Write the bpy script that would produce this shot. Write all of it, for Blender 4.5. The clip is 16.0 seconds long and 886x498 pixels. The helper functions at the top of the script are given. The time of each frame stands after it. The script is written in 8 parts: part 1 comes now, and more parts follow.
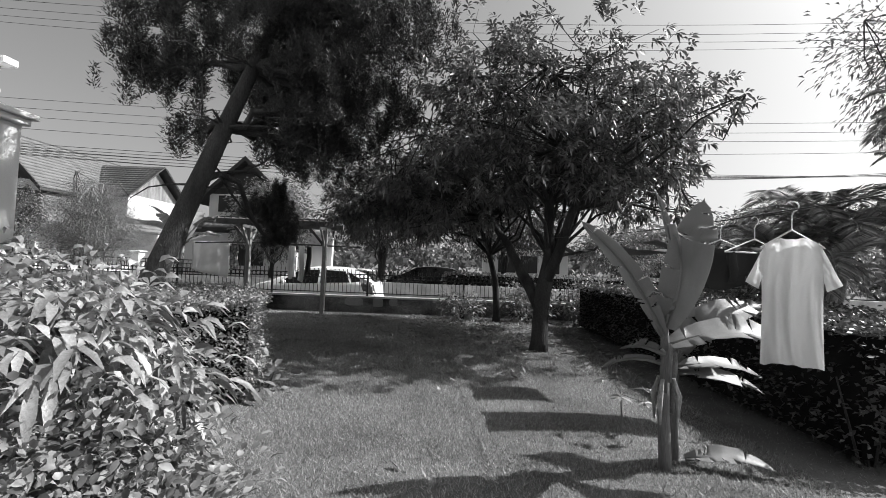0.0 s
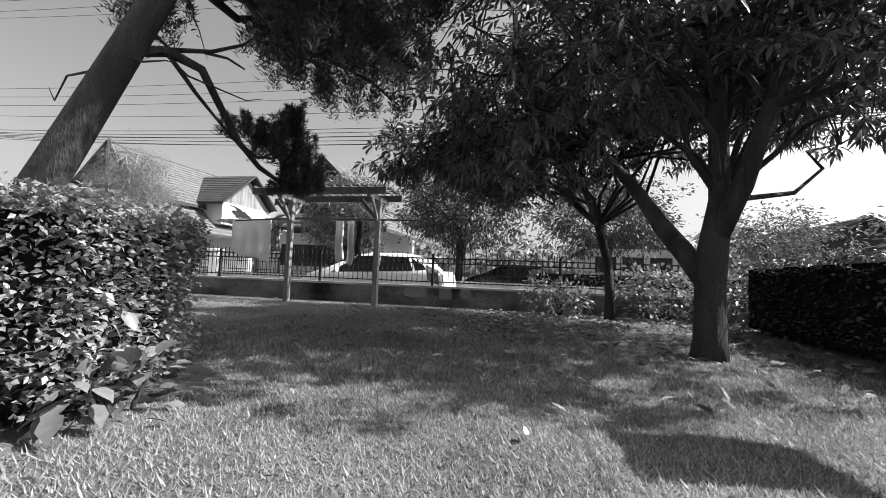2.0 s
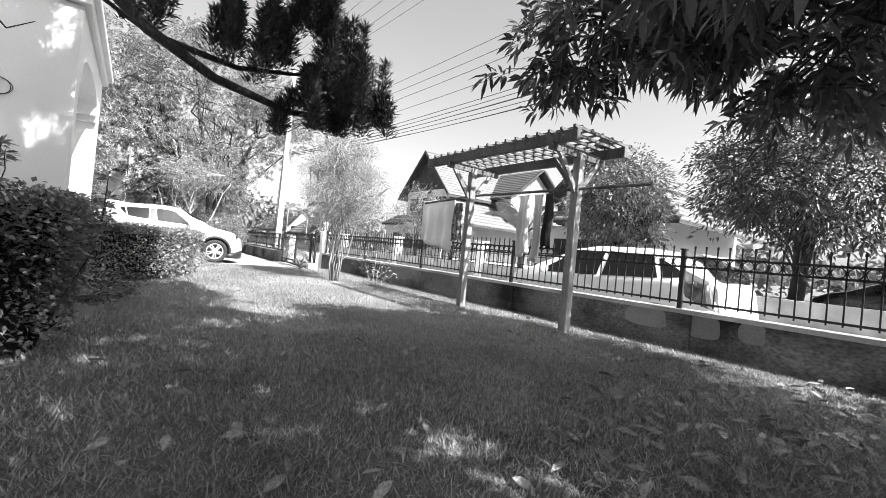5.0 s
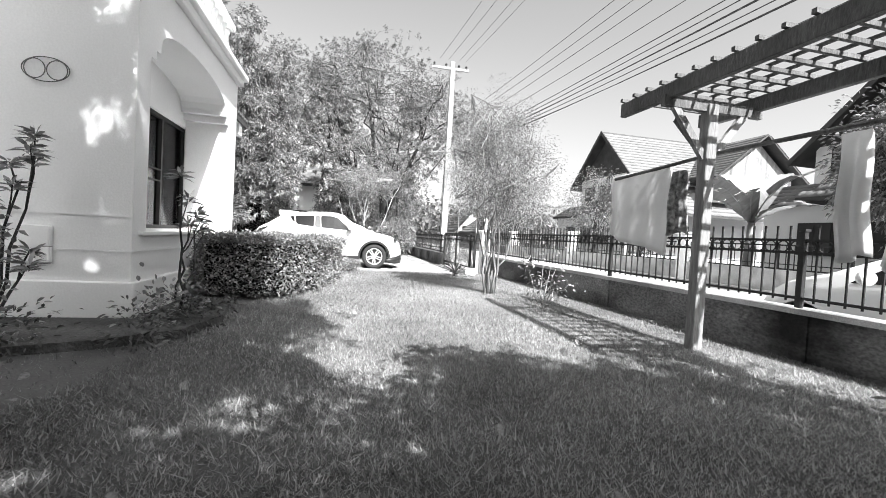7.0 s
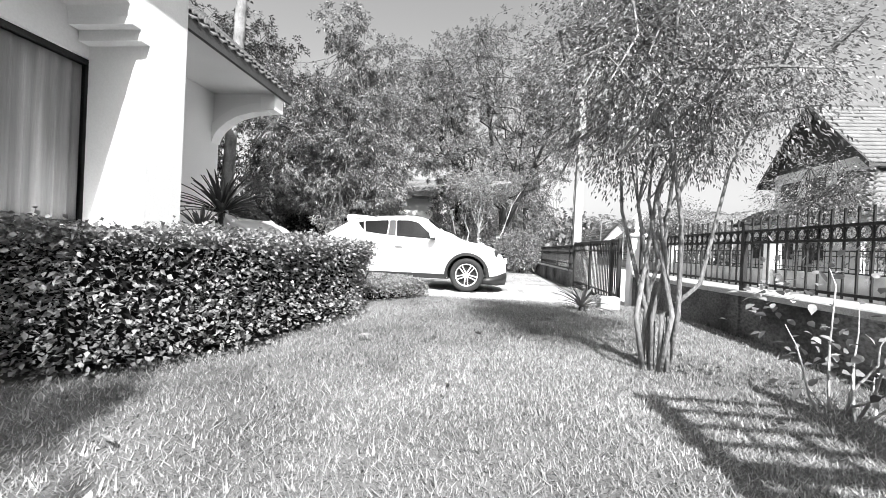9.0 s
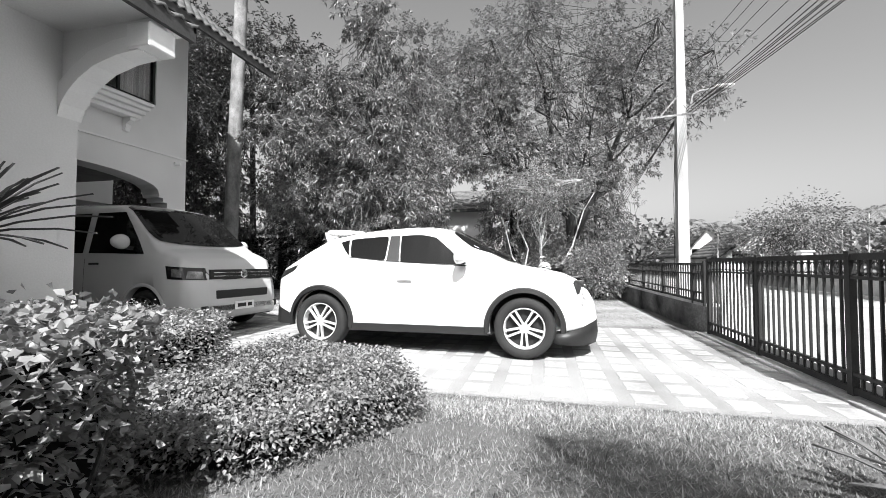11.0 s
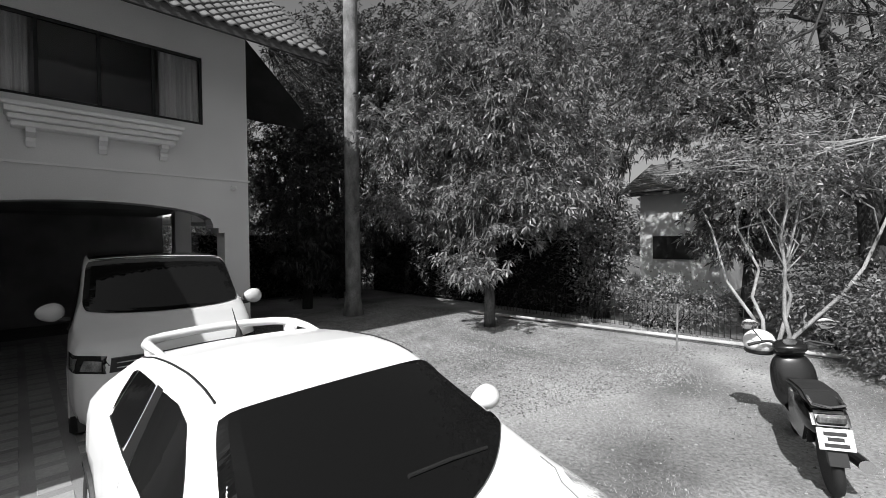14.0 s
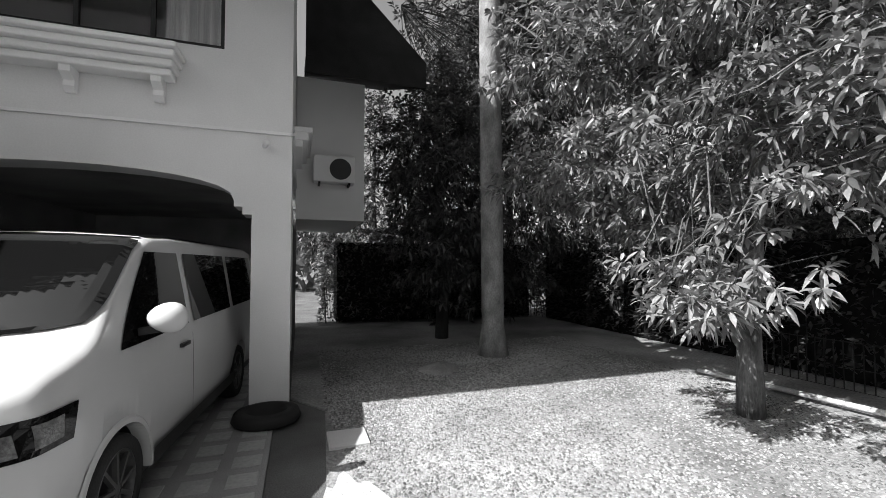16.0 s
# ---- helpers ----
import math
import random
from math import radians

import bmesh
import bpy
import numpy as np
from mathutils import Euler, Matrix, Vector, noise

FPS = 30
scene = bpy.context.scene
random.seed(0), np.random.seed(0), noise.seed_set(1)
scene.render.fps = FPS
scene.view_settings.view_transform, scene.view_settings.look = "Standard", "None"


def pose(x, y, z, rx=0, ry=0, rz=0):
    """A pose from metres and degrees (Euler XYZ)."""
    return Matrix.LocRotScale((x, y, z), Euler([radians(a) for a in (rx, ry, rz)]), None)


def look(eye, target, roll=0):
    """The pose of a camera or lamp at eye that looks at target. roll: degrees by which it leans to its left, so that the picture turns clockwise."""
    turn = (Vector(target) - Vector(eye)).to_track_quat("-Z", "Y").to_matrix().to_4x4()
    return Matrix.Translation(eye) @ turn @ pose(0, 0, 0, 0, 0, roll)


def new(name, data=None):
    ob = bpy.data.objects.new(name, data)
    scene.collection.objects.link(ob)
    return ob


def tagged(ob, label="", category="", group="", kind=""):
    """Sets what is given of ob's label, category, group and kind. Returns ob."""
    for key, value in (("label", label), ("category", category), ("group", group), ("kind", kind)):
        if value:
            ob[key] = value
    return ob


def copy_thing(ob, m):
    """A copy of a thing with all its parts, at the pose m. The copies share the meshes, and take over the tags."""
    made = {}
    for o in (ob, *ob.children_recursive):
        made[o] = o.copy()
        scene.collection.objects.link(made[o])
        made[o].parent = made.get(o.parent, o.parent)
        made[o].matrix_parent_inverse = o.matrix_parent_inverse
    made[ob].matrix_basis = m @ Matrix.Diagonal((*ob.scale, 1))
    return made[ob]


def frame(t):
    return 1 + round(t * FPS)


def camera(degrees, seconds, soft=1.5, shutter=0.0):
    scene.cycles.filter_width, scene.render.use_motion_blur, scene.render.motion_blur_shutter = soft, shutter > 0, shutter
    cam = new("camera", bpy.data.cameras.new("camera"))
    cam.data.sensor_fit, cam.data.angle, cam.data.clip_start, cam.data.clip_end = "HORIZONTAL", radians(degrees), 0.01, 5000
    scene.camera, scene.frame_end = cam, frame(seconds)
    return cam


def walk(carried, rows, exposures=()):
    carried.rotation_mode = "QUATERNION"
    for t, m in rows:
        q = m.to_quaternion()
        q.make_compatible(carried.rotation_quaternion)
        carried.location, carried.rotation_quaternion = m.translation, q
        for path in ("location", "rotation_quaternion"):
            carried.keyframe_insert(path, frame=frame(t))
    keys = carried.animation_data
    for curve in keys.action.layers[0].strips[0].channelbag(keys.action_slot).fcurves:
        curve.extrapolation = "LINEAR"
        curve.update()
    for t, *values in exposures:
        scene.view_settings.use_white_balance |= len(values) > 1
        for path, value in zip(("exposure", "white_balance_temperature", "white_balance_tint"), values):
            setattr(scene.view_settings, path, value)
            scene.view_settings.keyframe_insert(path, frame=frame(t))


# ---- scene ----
cam = camera(92.7, 16.0, soft=0.62)
METRES, EYE, TILT, LEAN, TURN = 25.54, 1.31, 0.0, 0.0, 1.6
ROWS = [
    (0.0, 0.0, 0.0, 0.0, -0.08, 2.25, -2.16),
    (0.5, 0.0033, 0.0246, -0.0136, 2.17, 2.69, -2.25),
    (1.0, 0.0048, 0.0549, -0.027, 4.98, 3.28, -2.35),
    (1.5, 0.0033, 0.0829, -0.0304, 8.13, 3.56, -2.37),
    (2.0, 0.0001, 0.1045, -0.0262, 11.52, 3.65, -2.25),
    (2.5, -0.0014, 0.1207, -0.0156, 15.33, 3.26, -2.28),
    (3.0, 0.0011, 0.1365, -0.0119, 19.79, 2.55, -2.56),
    (3.5, 0.0075, 0.1573, -0.0151, 25.32, 1.77, -3.14),
    (4.0, 0.0139, 0.1849, -0.0141, 32.67, 1.11, -4.15),
    (4.5, 0.0142, 0.2158, -0.0148, 42.4, 0.66, -5.22),
    (5.0, 0.0037, 0.2439, -0.0203, 52.08, 0.49, -5.51),
    (7.5, -0.0972, 0.2995, -0.0147, 79.5, -2.13, -2.75),
    (8.0, -0.1271, 0.3147, -0.0123, 84.23, -2.14, -2.73),
    (8.5, -0.1647, 0.3294, -0.0157, 89.33, -1.42, -2.77),
    (9.0, -0.2072, 0.3381, -0.0233, 93.83, -0.17, -2.53),
    (11.5, -0.3808, 0.3396, -0.0096, 103.64, 1.76, 0.27),
    (12.0, -0.4103, 0.3514, 0.0028, 106.06, 1.14, 0.3),
    (12.5, -0.4368, 0.365, 0.0116, 110.18, 0.15, 0.21),
    (13.0, -0.4621, 0.3742, 0.018, 116.44, -0.83, 0.18),
    (13.5, -0.4901, 0.3783, 0.0242, 124.29, -1.38, 0.27),
    (14.0, -0.5209, 0.375, 0.0268, 133.06, -1.3, 0.5),
    (14.5, -0.5546, 0.361, 0.0244, 141.65, -0.78, 0.65),
    (15.0, -0.5873, 0.3361, 0.0187, 148.89, 0.07, 0.5),
    (15.5, -0.6215, 0.3023, 0.0128, 154.99, 1.13, 0.25),
    (16.0, -0.6525, 0.262, 0.01, 159.7, 2.06, -0.0),
]
EXPOSURES = [(0.0, 0.5), (1.5, 0.8), (2.5, 1.06), (4.0, 1.58), (5.2, 1.7), (7.3, 1.6), (8.2, 1.55), (9.2, 1.3), (11.3, 0.8), (12.5, 0.1), (13.5, -0.1), (14.5, 0.32), (15.2, 0.5), (16.0, 0.86)]
walk(cam, [(t, pose(0, 0, EYE, TILT, LEAN, TURN) @ pose(METRES * x, METRES * y, METRES * z, 90 + pitch, roll, yaw)) for t, x, y, z, yaw, pitch, roll in ROWS], EXPOSURES)

# ---- world and sun: a grey film, so the sky's colour is taken out ----
SUN_DIR = Vector((0.667, 0.194, 0.72)).normalized()
world = bpy.data.worlds.new("sky")
scene.world = world
world.use_nodes = True
wn = world.node_tree
wn.nodes.clear()
w_sky = wn.nodes.new("ShaderNodeTexSky")
w_sky.sky_type, w_sky.sun_disc = "NISHITA", False
w_sky.sun_elevation = math.asin(SUN_DIR.z)
w_sky.sun_rotation = math.atan2(SUN_DIR.x, SUN_DIR.y)
w_sky.dust_density = 3.5
w_bw = wn.nodes.new("ShaderNodeRGBToBW")
w_bg = wn.nodes.new("ShaderNodeBackground")
w_out = wn.nodes.new("ShaderNodeOutputWorld")
w_bg.inputs["Strength"].default_value = 0.11
wn.links.new(w_sky.outputs["Color"], w_bw.inputs["Color"])
wn.links.new(w_bw.outputs["Val"], w_bg.inputs["Color"])
wn.links.new(w_bg.outputs["Background"], w_out.inputs["Surface"])
sun = new("sun", bpy.data.lights.new("sun", "SUN"))
sun.data.energy, sun.data.angle = 5.6, radians(0.55)
sun.matrix_world = look((0, 0, 30), Vector((0, 0, 30)) - SUN_DIR)

# ---- materials ----
def mat(name, value, rough=0.7, var=0.35, scale=6.0, fine=60.0, bump=0.15, metal=0.0, spread=0.0, trans=0.0, stretch=(1, 1, 1), spec=0.5, isl=False):
    """A grey procedural surface: two scales of noise on the value, fine relief, and a spread from piece to piece."""
    m = bpy.data.materials.new(name)
    m.use_nodes = True
    nt = m.node_tree
    N, L = nt.nodes, nt.links
    b = N["Principled BSDF"]
    tc = N.new("ShaderNodeTexCoord")
    mp = N.new("ShaderNodeMapping")
    mp.inputs["Scale"].default_value = stretch
    geo = N.new("ShaderNodeNewGeometry")
    L.new(geo.outputs["Position"], mp.inputs["Vector"])
    n1, n2 = N.new("ShaderNodeTexNoise"), N.new("ShaderNodeTexNoise")
    n1.inputs["Scale"].default_value, n2.inputs["Scale"].default_value = scale * 0.35, fine
    n1.inputs["Detail"].default_value, n2.inputs["Detail"].default_value = 5, 3
    L.new(mp.outputs["Vector"], n1.inputs["Vector"])
    L.new(mp.outputs["Vector"], n2.inputs["Vector"])
    a1, a2 = N.new("ShaderNodeMapRange"), N.new("ShaderNodeMapRange")
    for a, k in ((a1, var), (a2, var * 0.5)):
        a.inputs["From Min"].default_value, a.inputs["From Max"].default_value = 0.3, 0.7
        a.inputs["To Min"].default_value, a.inputs["To Max"].default_value = 1 - k, 1 + k
        a.clamp = True
    L.new(n1.outputs["Fac"], a1.inputs["Value"])
    L.new(n2.outputs["Fac"], a2.inputs["Value"])
    mu = N.new("ShaderNodeMath"); mu.operation = "MULTIPLY"
    L.new(a1.outputs["Result"], mu.inputs[0]); L.new(a2.outputs["Result"], mu.inputs[1])
    last = mu
    if spread:
        sp = N.new("ShaderNodeMapRange")
        sp.inputs["To Min"].default_value, sp.inputs["To Max"].default_value = 1 - spread, 1 + spread
        if isl:
            L.new(geo.outputs["Random Per Island"], sp.inputs["Value"])
        else:
            oi = N.new("ShaderNodeObjectInfo")
            L.new(oi.outputs["Random"], sp.inputs["Value"])
        m3 = N.new("ShaderNodeMath"); m3.operation = "MULTIPLY"
        L.new(last.outputs[0], m3.inputs[0]); L.new(sp.outputs["Result"], m3.inputs[1])
        last = m3
    fin = N.new("ShaderNodeMath"); fin.operation = "MULTIPLY"
    fin.inputs[1].default_value = value
    L.new(last.outputs[0], fin.inputs[0])
    L.new(fin.outputs[0], b.inputs["Base Color"])
    b.inputs["Roughness"].default_value, b.inputs["Metallic"].default_value = rough, metal
    b.inputs["Specular IOR Level"].default_value = spec
    if bump:
        bp = N.new("ShaderNodeBump")
        bp.inputs["Strength"].default_value, bp.inputs["Distance"].default_value = bump, 0.02
        L.new(n2.outputs["Fac"], bp.inputs["Height"])
        L.new(bp.outputs["Normal"], b.inputs["Normal"])
    if trans:
        tr = N.new("ShaderNodeBsdfTranslucent")
        mx = N.new("ShaderNodeMixShader")
        mx.inputs["Fac"].default_value = trans
        L.new(fin.outputs[0], tr.inputs["Color"])
        L.new(b.outputs["BSDF"], mx.inputs[1]); L.new(tr.outputs["BSDF"], mx.inputs[2])
        L.new(mx.outputs["Shader"], N["Material Output"].inputs["Surface"])
    return m


def glass_mat(name, tint, rough=0.02):
    m = bpy.data.materials.new(name)
    m.use_nodes = True
    b = m.node_tree.nodes["Principled BSDF"]
    b.inputs["Base Color"].default_value = (tint, tint, tint, 1)
    b.inputs["Roughness"].default_value = rough
    b.inputs["Coat Weight"].default_value = 0.0
    b.inputs["Specular IOR Level"].default_value = 0.38
    b.inputs["Coat Roughness"].default_value = 0.02
    return m


GRASS = mat("grass_blades", 0.28, 0.45, 0.3, 2.0, 30, 0.0, spread=0.5, trans=0.35, isl=True, spec=0.3)
SOIL = mat("lawn_soil", 0.10, 0.95, 0.4, 4, 70, 0.6)
YARD_EARTH = mat("dry_yard_earth", 0.235, 0.95, 0.6, 1.6, 26, 0.9)
DRY_GRASS = mat("dry_grass_blades", 0.34, 0.7, 0.5, 1.5, 30, 0.0, spread=0.45, trans=0.3, isl=True, spec=0.2)
BED_SOIL = mat("dark_bed_soil", 0.07, 0.95, 0.6, 6, 50, 1.0)
EARTH = mat("dry_earth", 0.23, 0.95, 0.6, 4, 90, 0.7)
GRAVEL = mat("gravel_stones", 0.215, 0.9, 0.25, 4, 120, 0.3, spread=0.7, isl=True)
WORN_CONCRETE = mat("worn_concrete", 0.42, 0.9, 0.35, 3.0, 40, 0.6)
CONCRETE = mat("drive_concrete", 0.47, 0.85, 0.14, 3, 90, 0.3, spread=0.10)
TILE_PAVING = mat("pale_paving", 0.35, 0.85, 0.2, 3, 30, 0.3, spread=0.08)
# For the cement patches, and for the carport's shade painted as grey.
CEMENT_SHADE = mat("cement_and_shade", 0.24, 0.9, 0.3, 3, 60, 0.3)
CONCRETE_DARK = mat("drive_joint", 0.26, 0.9, 0.3, 3, 90, 0.4)
ASPHALT = mat("road_surface", 0.34, 0.9, 0.2, 2, 120, 0.4)
WALL_DIRTY = mat("stained_render", 0.14, 0.9, 0.95, 2.8, 30, 0.4, stretch=(1, 1, 1.6))
COPING = mat("worn_coping", 0.44, 0.85, 0.35, 5, 80, 0.4)
PAINT = mat("house_paint", 0.68, 0.75, 0.07, 2.0, 60, 0.1)
PAINT_TRIM = mat("trim_paint", 0.74, 0.7, 0.05, 3, 60, 0.08)
IRON = mat("dark_iron", 0.022, 0.6, 0.4, 10, 80, 0.1, spec=0.3)
WOOD_DARK = mat("weathered_wood", 0.085, 0.8, 0.5, 8, 60, 0.5, stretch=(1, 1, 0.3))
WOOD_POST = mat("grey_post_wood", 0.22, 0.8, 0.5, 8, 60, 0.5, stretch=(1, 1, 0.15))
BARK = mat("bark", 0.034, 0.92, 0.6, 14, 70, 0.9, stretch=(1, 1, 0.35))
BARK_GREY_DARK = mat("rough_grey_bark", 0.10, 0.9, 0.7, 16, 50, 1.0, stretch=(1, 1, 0.3))
BARK_GREY = mat("grey_bark", 0.22, 0.88, 0.5, 12, 60, 0.6, stretch=(1, 1, 0.5))
GREY_CLOTH = mat("grey_cloth", 0.14, 0.95, 0.4, 9, 150, 0.2, trans=0.1)
PRINTED = mat("printed_cloth", 0.25, 0.9, 0.95, 45, 25, 0.1, trans=0.2)
BARK_PALE = mat("pale_bark", 0.33, 0.85, 0.45, 12, 60, 0.6, stretch=(1, 1, 0.5))
LITTER = mat("dry_leaf_litter", 0.17, 0.7, 0.4, 6, 60, 0.0, spread=0.7, isl=True)
LEAF_MANGO = mat("glossy_leaf", 0.095, 0.36, 0.25, 6, 40, 0.0, spread=0.5, trans=0.28, isl=True)
LEAF_HEDGE = mat("hedge_leaf", 0.215, 0.42, 0.25, 6, 40, 0.0, spread=0.5, trans=0.25, isl=True)
LEAF_PALE = mat("pale_leaf", 0.215, 0.45, 0.25, 6, 40, 0.0, spread=0.6, trans=0.3, isl=True)
LEAF_CROTON = mat("ribbed_croton_leaf", 0.26, 0.4, 0.35, 9, 90, 0.2, spread=0.5, trans=0.25, isl=True)
LEAF_PINE = mat("needle_foliage", 0.036, 0.6, 0.3, 6, 40, 0.0, spread=0.45, trans=0.12, isl=True)
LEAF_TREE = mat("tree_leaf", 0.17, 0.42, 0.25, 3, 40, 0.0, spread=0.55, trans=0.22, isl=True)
# Next two copy the tree leaf: lighter as sunlit, darker as shaded.
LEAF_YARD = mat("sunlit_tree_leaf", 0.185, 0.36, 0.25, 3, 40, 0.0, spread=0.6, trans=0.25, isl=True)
LEAF_DARK_SHADE = mat("dark_and_shaded_leaf", 0.06, 0.4, 0.25, 3, 40, 0.0, spread=0.6, trans=0.15, isl=True)
LEAF_BANANA = mat("banana_leaf", 0.25, 0.42, 0.2, 6, 160, 0.15, trans=0.3, stretch=(1, 6, 1))
BANANA_STEM = mat("banana_stem", 0.15, 0.6, 0.5, 12, 60, 0.4, stretch=(3, 3, 0.3))
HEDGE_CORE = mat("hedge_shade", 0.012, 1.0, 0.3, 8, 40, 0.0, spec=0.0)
CAR_WHITE = mat("white_car_paint", 0.86, 0.16, 0.01, 1, 10, 0.0)
CAR_DARK = mat("dark_car_paint", 0.012, 0.18, 0.05, 1, 10, 0.0)
VAN_WHITE = mat("pale_van_paint", 0.54, 0.22, 0.02, 1, 10, 0.0)
SEAM_GREY = mat("panel_gap", 0.22, 0.6, 0.1, 5, 60, 0.0)
TRIM_BLACK = mat("black_plastic", 0.013, 0.5, 0.2, 8, 120, 0.1)
GLASS_DARK = glass_mat("tinted_glass", 0.006)
GLASS_ROOM = glass_mat("window_glass", 0.05, 0.04)
TYRE = mat("tyre_rubber", 0.015, 0.8, 0.3, 12, 90, 0.2)
ALLOY = mat("alloy", 0.72, 0.35, 0.1, 8, 90, 0.0, metal=0.45)
RIM_GREY = mat("dark_grey_alloy", 0.12, 0.35, 0.2, 8, 90, 0.0, metal=0.5)
LAMP_GLASS = mat("lamp_glass", 0.62, 0.10, 0.6, 30, 70, 0.3, metal=0.15)
SMOKED = mat("smoked_lamp", 0.16, 0.08, 0.7, 20, 70, 0.3, metal=0.4)
CHROME = mat("chrome", 0.8, 0.12, 0.05, 8, 90, 0.0, metal=1.0)
PLATE_WHITE = mat("plate_white", 0.8, 0.5, 0.05, 8, 90, 0.0)
CLOTH = mat("white_cloth", 0.74, 0.9, 0.08, 8, 200, 0.15, trans=0.4)
CLOTH_DARK = mat("dark_cloth", 0.03, 0.95, 0.3, 8, 150, 0.2)
CURTAIN_DARK = mat("dark_curtain", 0.14, 0.9, 0.3, 10, 120, 0.1, stretch=(5, 5, 0.1))
CURTAIN = mat("curtain", 0.75, 0.9, 0.25, 10, 120, 0.1, stretch=(5, 5, 0.1))
TILE_ROOF = mat("roof_tile", 0.115, 0.7, 0.35, 4, 50, 0.2, spread=0.2)
TILE_PALE = mat("pale_roof_tile", 0.12, 0.75, 0.2, 4, 50, 0.2)
EAVE = mat("eave_board", 0.045, 0.8, 0.3, 6, 50, 0.2)
# Darker copy of the eave board, with the rear eave's shade in it.
SOFFIT_DARK = mat("shaded_soffit", 0.016, 0.85, 0.4, 6, 50, 0.2, spec=0.2)
POLE_CONC = mat("pole_concrete", 0.36, 0.85, 0.25, 5, 60, 0.3, stretch=(1, 1, 0.4))
CABLE = mat("cable", 0.03, 0.7, 0.1, 5, 60, 0.0)


# ---- mesh tools ----
def thing(name, label, category, loc=(0, 0, 0), rz=0.0, group="", kind=""):
    e = new(name)
    e.empty_display_size = 0.1
    e.matrix_basis = pose(*loc, 0, 0, rz)
    return tagged(e, label, category, group, kind)


def finish(name, bm, material, smooth=False):
    me = bpy.data.meshes.new(name)
    bm.to_mesh(me)
    bm.free()
    if smooth:
        me.polygons.foreach_set("use_smooth", [True] * len(me.polygons))
    me.materials.append(material)
    return me


def part(name, bm, material, parent, label="", smooth=False):
    """One bmesh (or ready mesh) as one mesh object under a thing or part."""
    me = finish(name, bm, material, smooth) if isinstance(bm, bmesh.types.BMesh) else bm
    ob = new(name, me)
    ob.parent = parent
    return tagged(ob, label)


def solo(name, bm, material, label, category, kind="", smooth=False, group=""):
    """A thing that is a single mesh."""
    me = finish(name, bm, material, smooth) if isinstance(bm, bmesh.types.BMesh) else bm
    return tagged(new(name, me), label, category, group, kind)


def B():
    return bmesh.new()


def box(bm, x0, x1, y0, y1, z0, z1, bev=0.0, m=None):
    r = bmesh.ops.create_cube(bm, size=1.0)
    vs = r["verts"]
    for v in vs:
        v.co = Vector(((x0 + x1) / 2 + v.co.x * (x1 - x0), (y0 + y1) / 2 + v.co.y * (y1 - y0), (z0 + z1) / 2 + v.co.z * (z1 - z0)))
    if bev:
        es = list({e for v in vs for e in v.link_edges})
        r2 = bmesh.ops.bevel(bm, geom=es, offset=bev, segments=1, affect="EDGES", profile=0.5)
        vs = list({v for f in r2["faces"] for v in f.verts} | {v for v in vs if v.is_valid})
    if m is not None:
        bmesh.ops.transform(bm, matrix=m, verts=vs)
    return bm


def tube(bm, pts, radii, n=8, caps=True):
    """A tapered tube along points."""
    pts = [Vector(p) for p in pts]
    if not isinstance(radii, (list, tuple)):
        radii = [radii] * len(pts)
    rings, side = [], None
    for i, p in enumerate(pts):
        d = (pts[min(i + 1, len(pts) - 1)] - pts[max(i - 1, 0)]).normalized()
        if side is None:
            side = d.orthogonal().normalized()
        side = (side - d * side.dot(d)).normalized()
        up = d.cross(side)
        rings.append([bm.verts.new(p + radii[i] * (math.cos(2 * math.pi * k / n) * side + math.sin(2 * math.pi * k / n) * up)) for k in range(n)])
    for a, b in zip(rings, rings[1:]):
        for k in range(n):
            bm.faces.new((a[k], a[(k + 1) % n], b[(k + 1) % n], b[k]))
    if caps:
        bm.faces.new(rings[0][::-1]); bm.faces.new(rings[-1])
    return bm


def bar(bm, p, q, w, h):
    """A rectangular bar from p to q."""
    p, q = Vector(p), Vector(q)
    d = (q - p).normalized()
    s = d.cross(Vector((0, 0, 1)))
    s = s.normalized() if s.length > 0.01 else Vector((1, 0, 0))
    u = s.cross(d)
    vs = [bm.verts.new(c + s * a * w / 2 + u * b * h / 2) for c in (p, q) for a, b in ((-1, -1), (1, -1), (1, 1), (-1, 1))]
    for f in ((0, 1, 2, 3), (7, 6, 5, 4), (0, 4, 5, 1), (1, 5, 6, 2), (2, 6, 7, 3), (3, 7, 4, 0)):
        bm.faces.new([vs[i] for i in f])
    return bm


def lathe(bm, prof, n=16, m=None, caps=True):
    """A turned shape: (radius, height) pairs round z."""
    rings = [[bm.verts.new(Vector((r * math.cos(2 * math.pi * k / n), r * math.sin(2 * math.pi * k / n), z))) for k in range(n)] for r, z in prof]
    for a, b in zip(rings, rings[1:]):
        for k in range(n):
            bm.faces.new((a[k], a[(k + 1) % n], b[(k + 1) % n], b[k]))
    if caps:
        bm.faces.new(rings[0][::-1]); bm.faces.new(rings[-1])
    if m is not None:
        bmesh.ops.transform(bm, matrix=m, verts=[v for r in rings for v in r])
    return bm


def prism(bm, poly, axis, a, b):
    """A polygon in the two other axes, pushed from a to b along axis ('x', 'y' or 'z')."""
    def co(u, v, w):
        return {"x": (w, u, v), "y": (u, w, v), "z": (u, v, w)}[axis]
    r0 = [bm.verts.new(co(u, v, a)) for u, v in poly]
    r1 = [bm.verts.new(co(u, v, b)) for u, v in poly]
    n = len(poly)
    f = [bm.faces.new(r0), bm.faces.new(r1[::-1])]
    for k in range(n):
        f.append(bm.faces.new((r0[k], r1[k], r1[(k + 1) % n], r0[(k + 1) % n])))
    bmesh.ops.recalc_face_normals(bm, faces=f)
    return bm


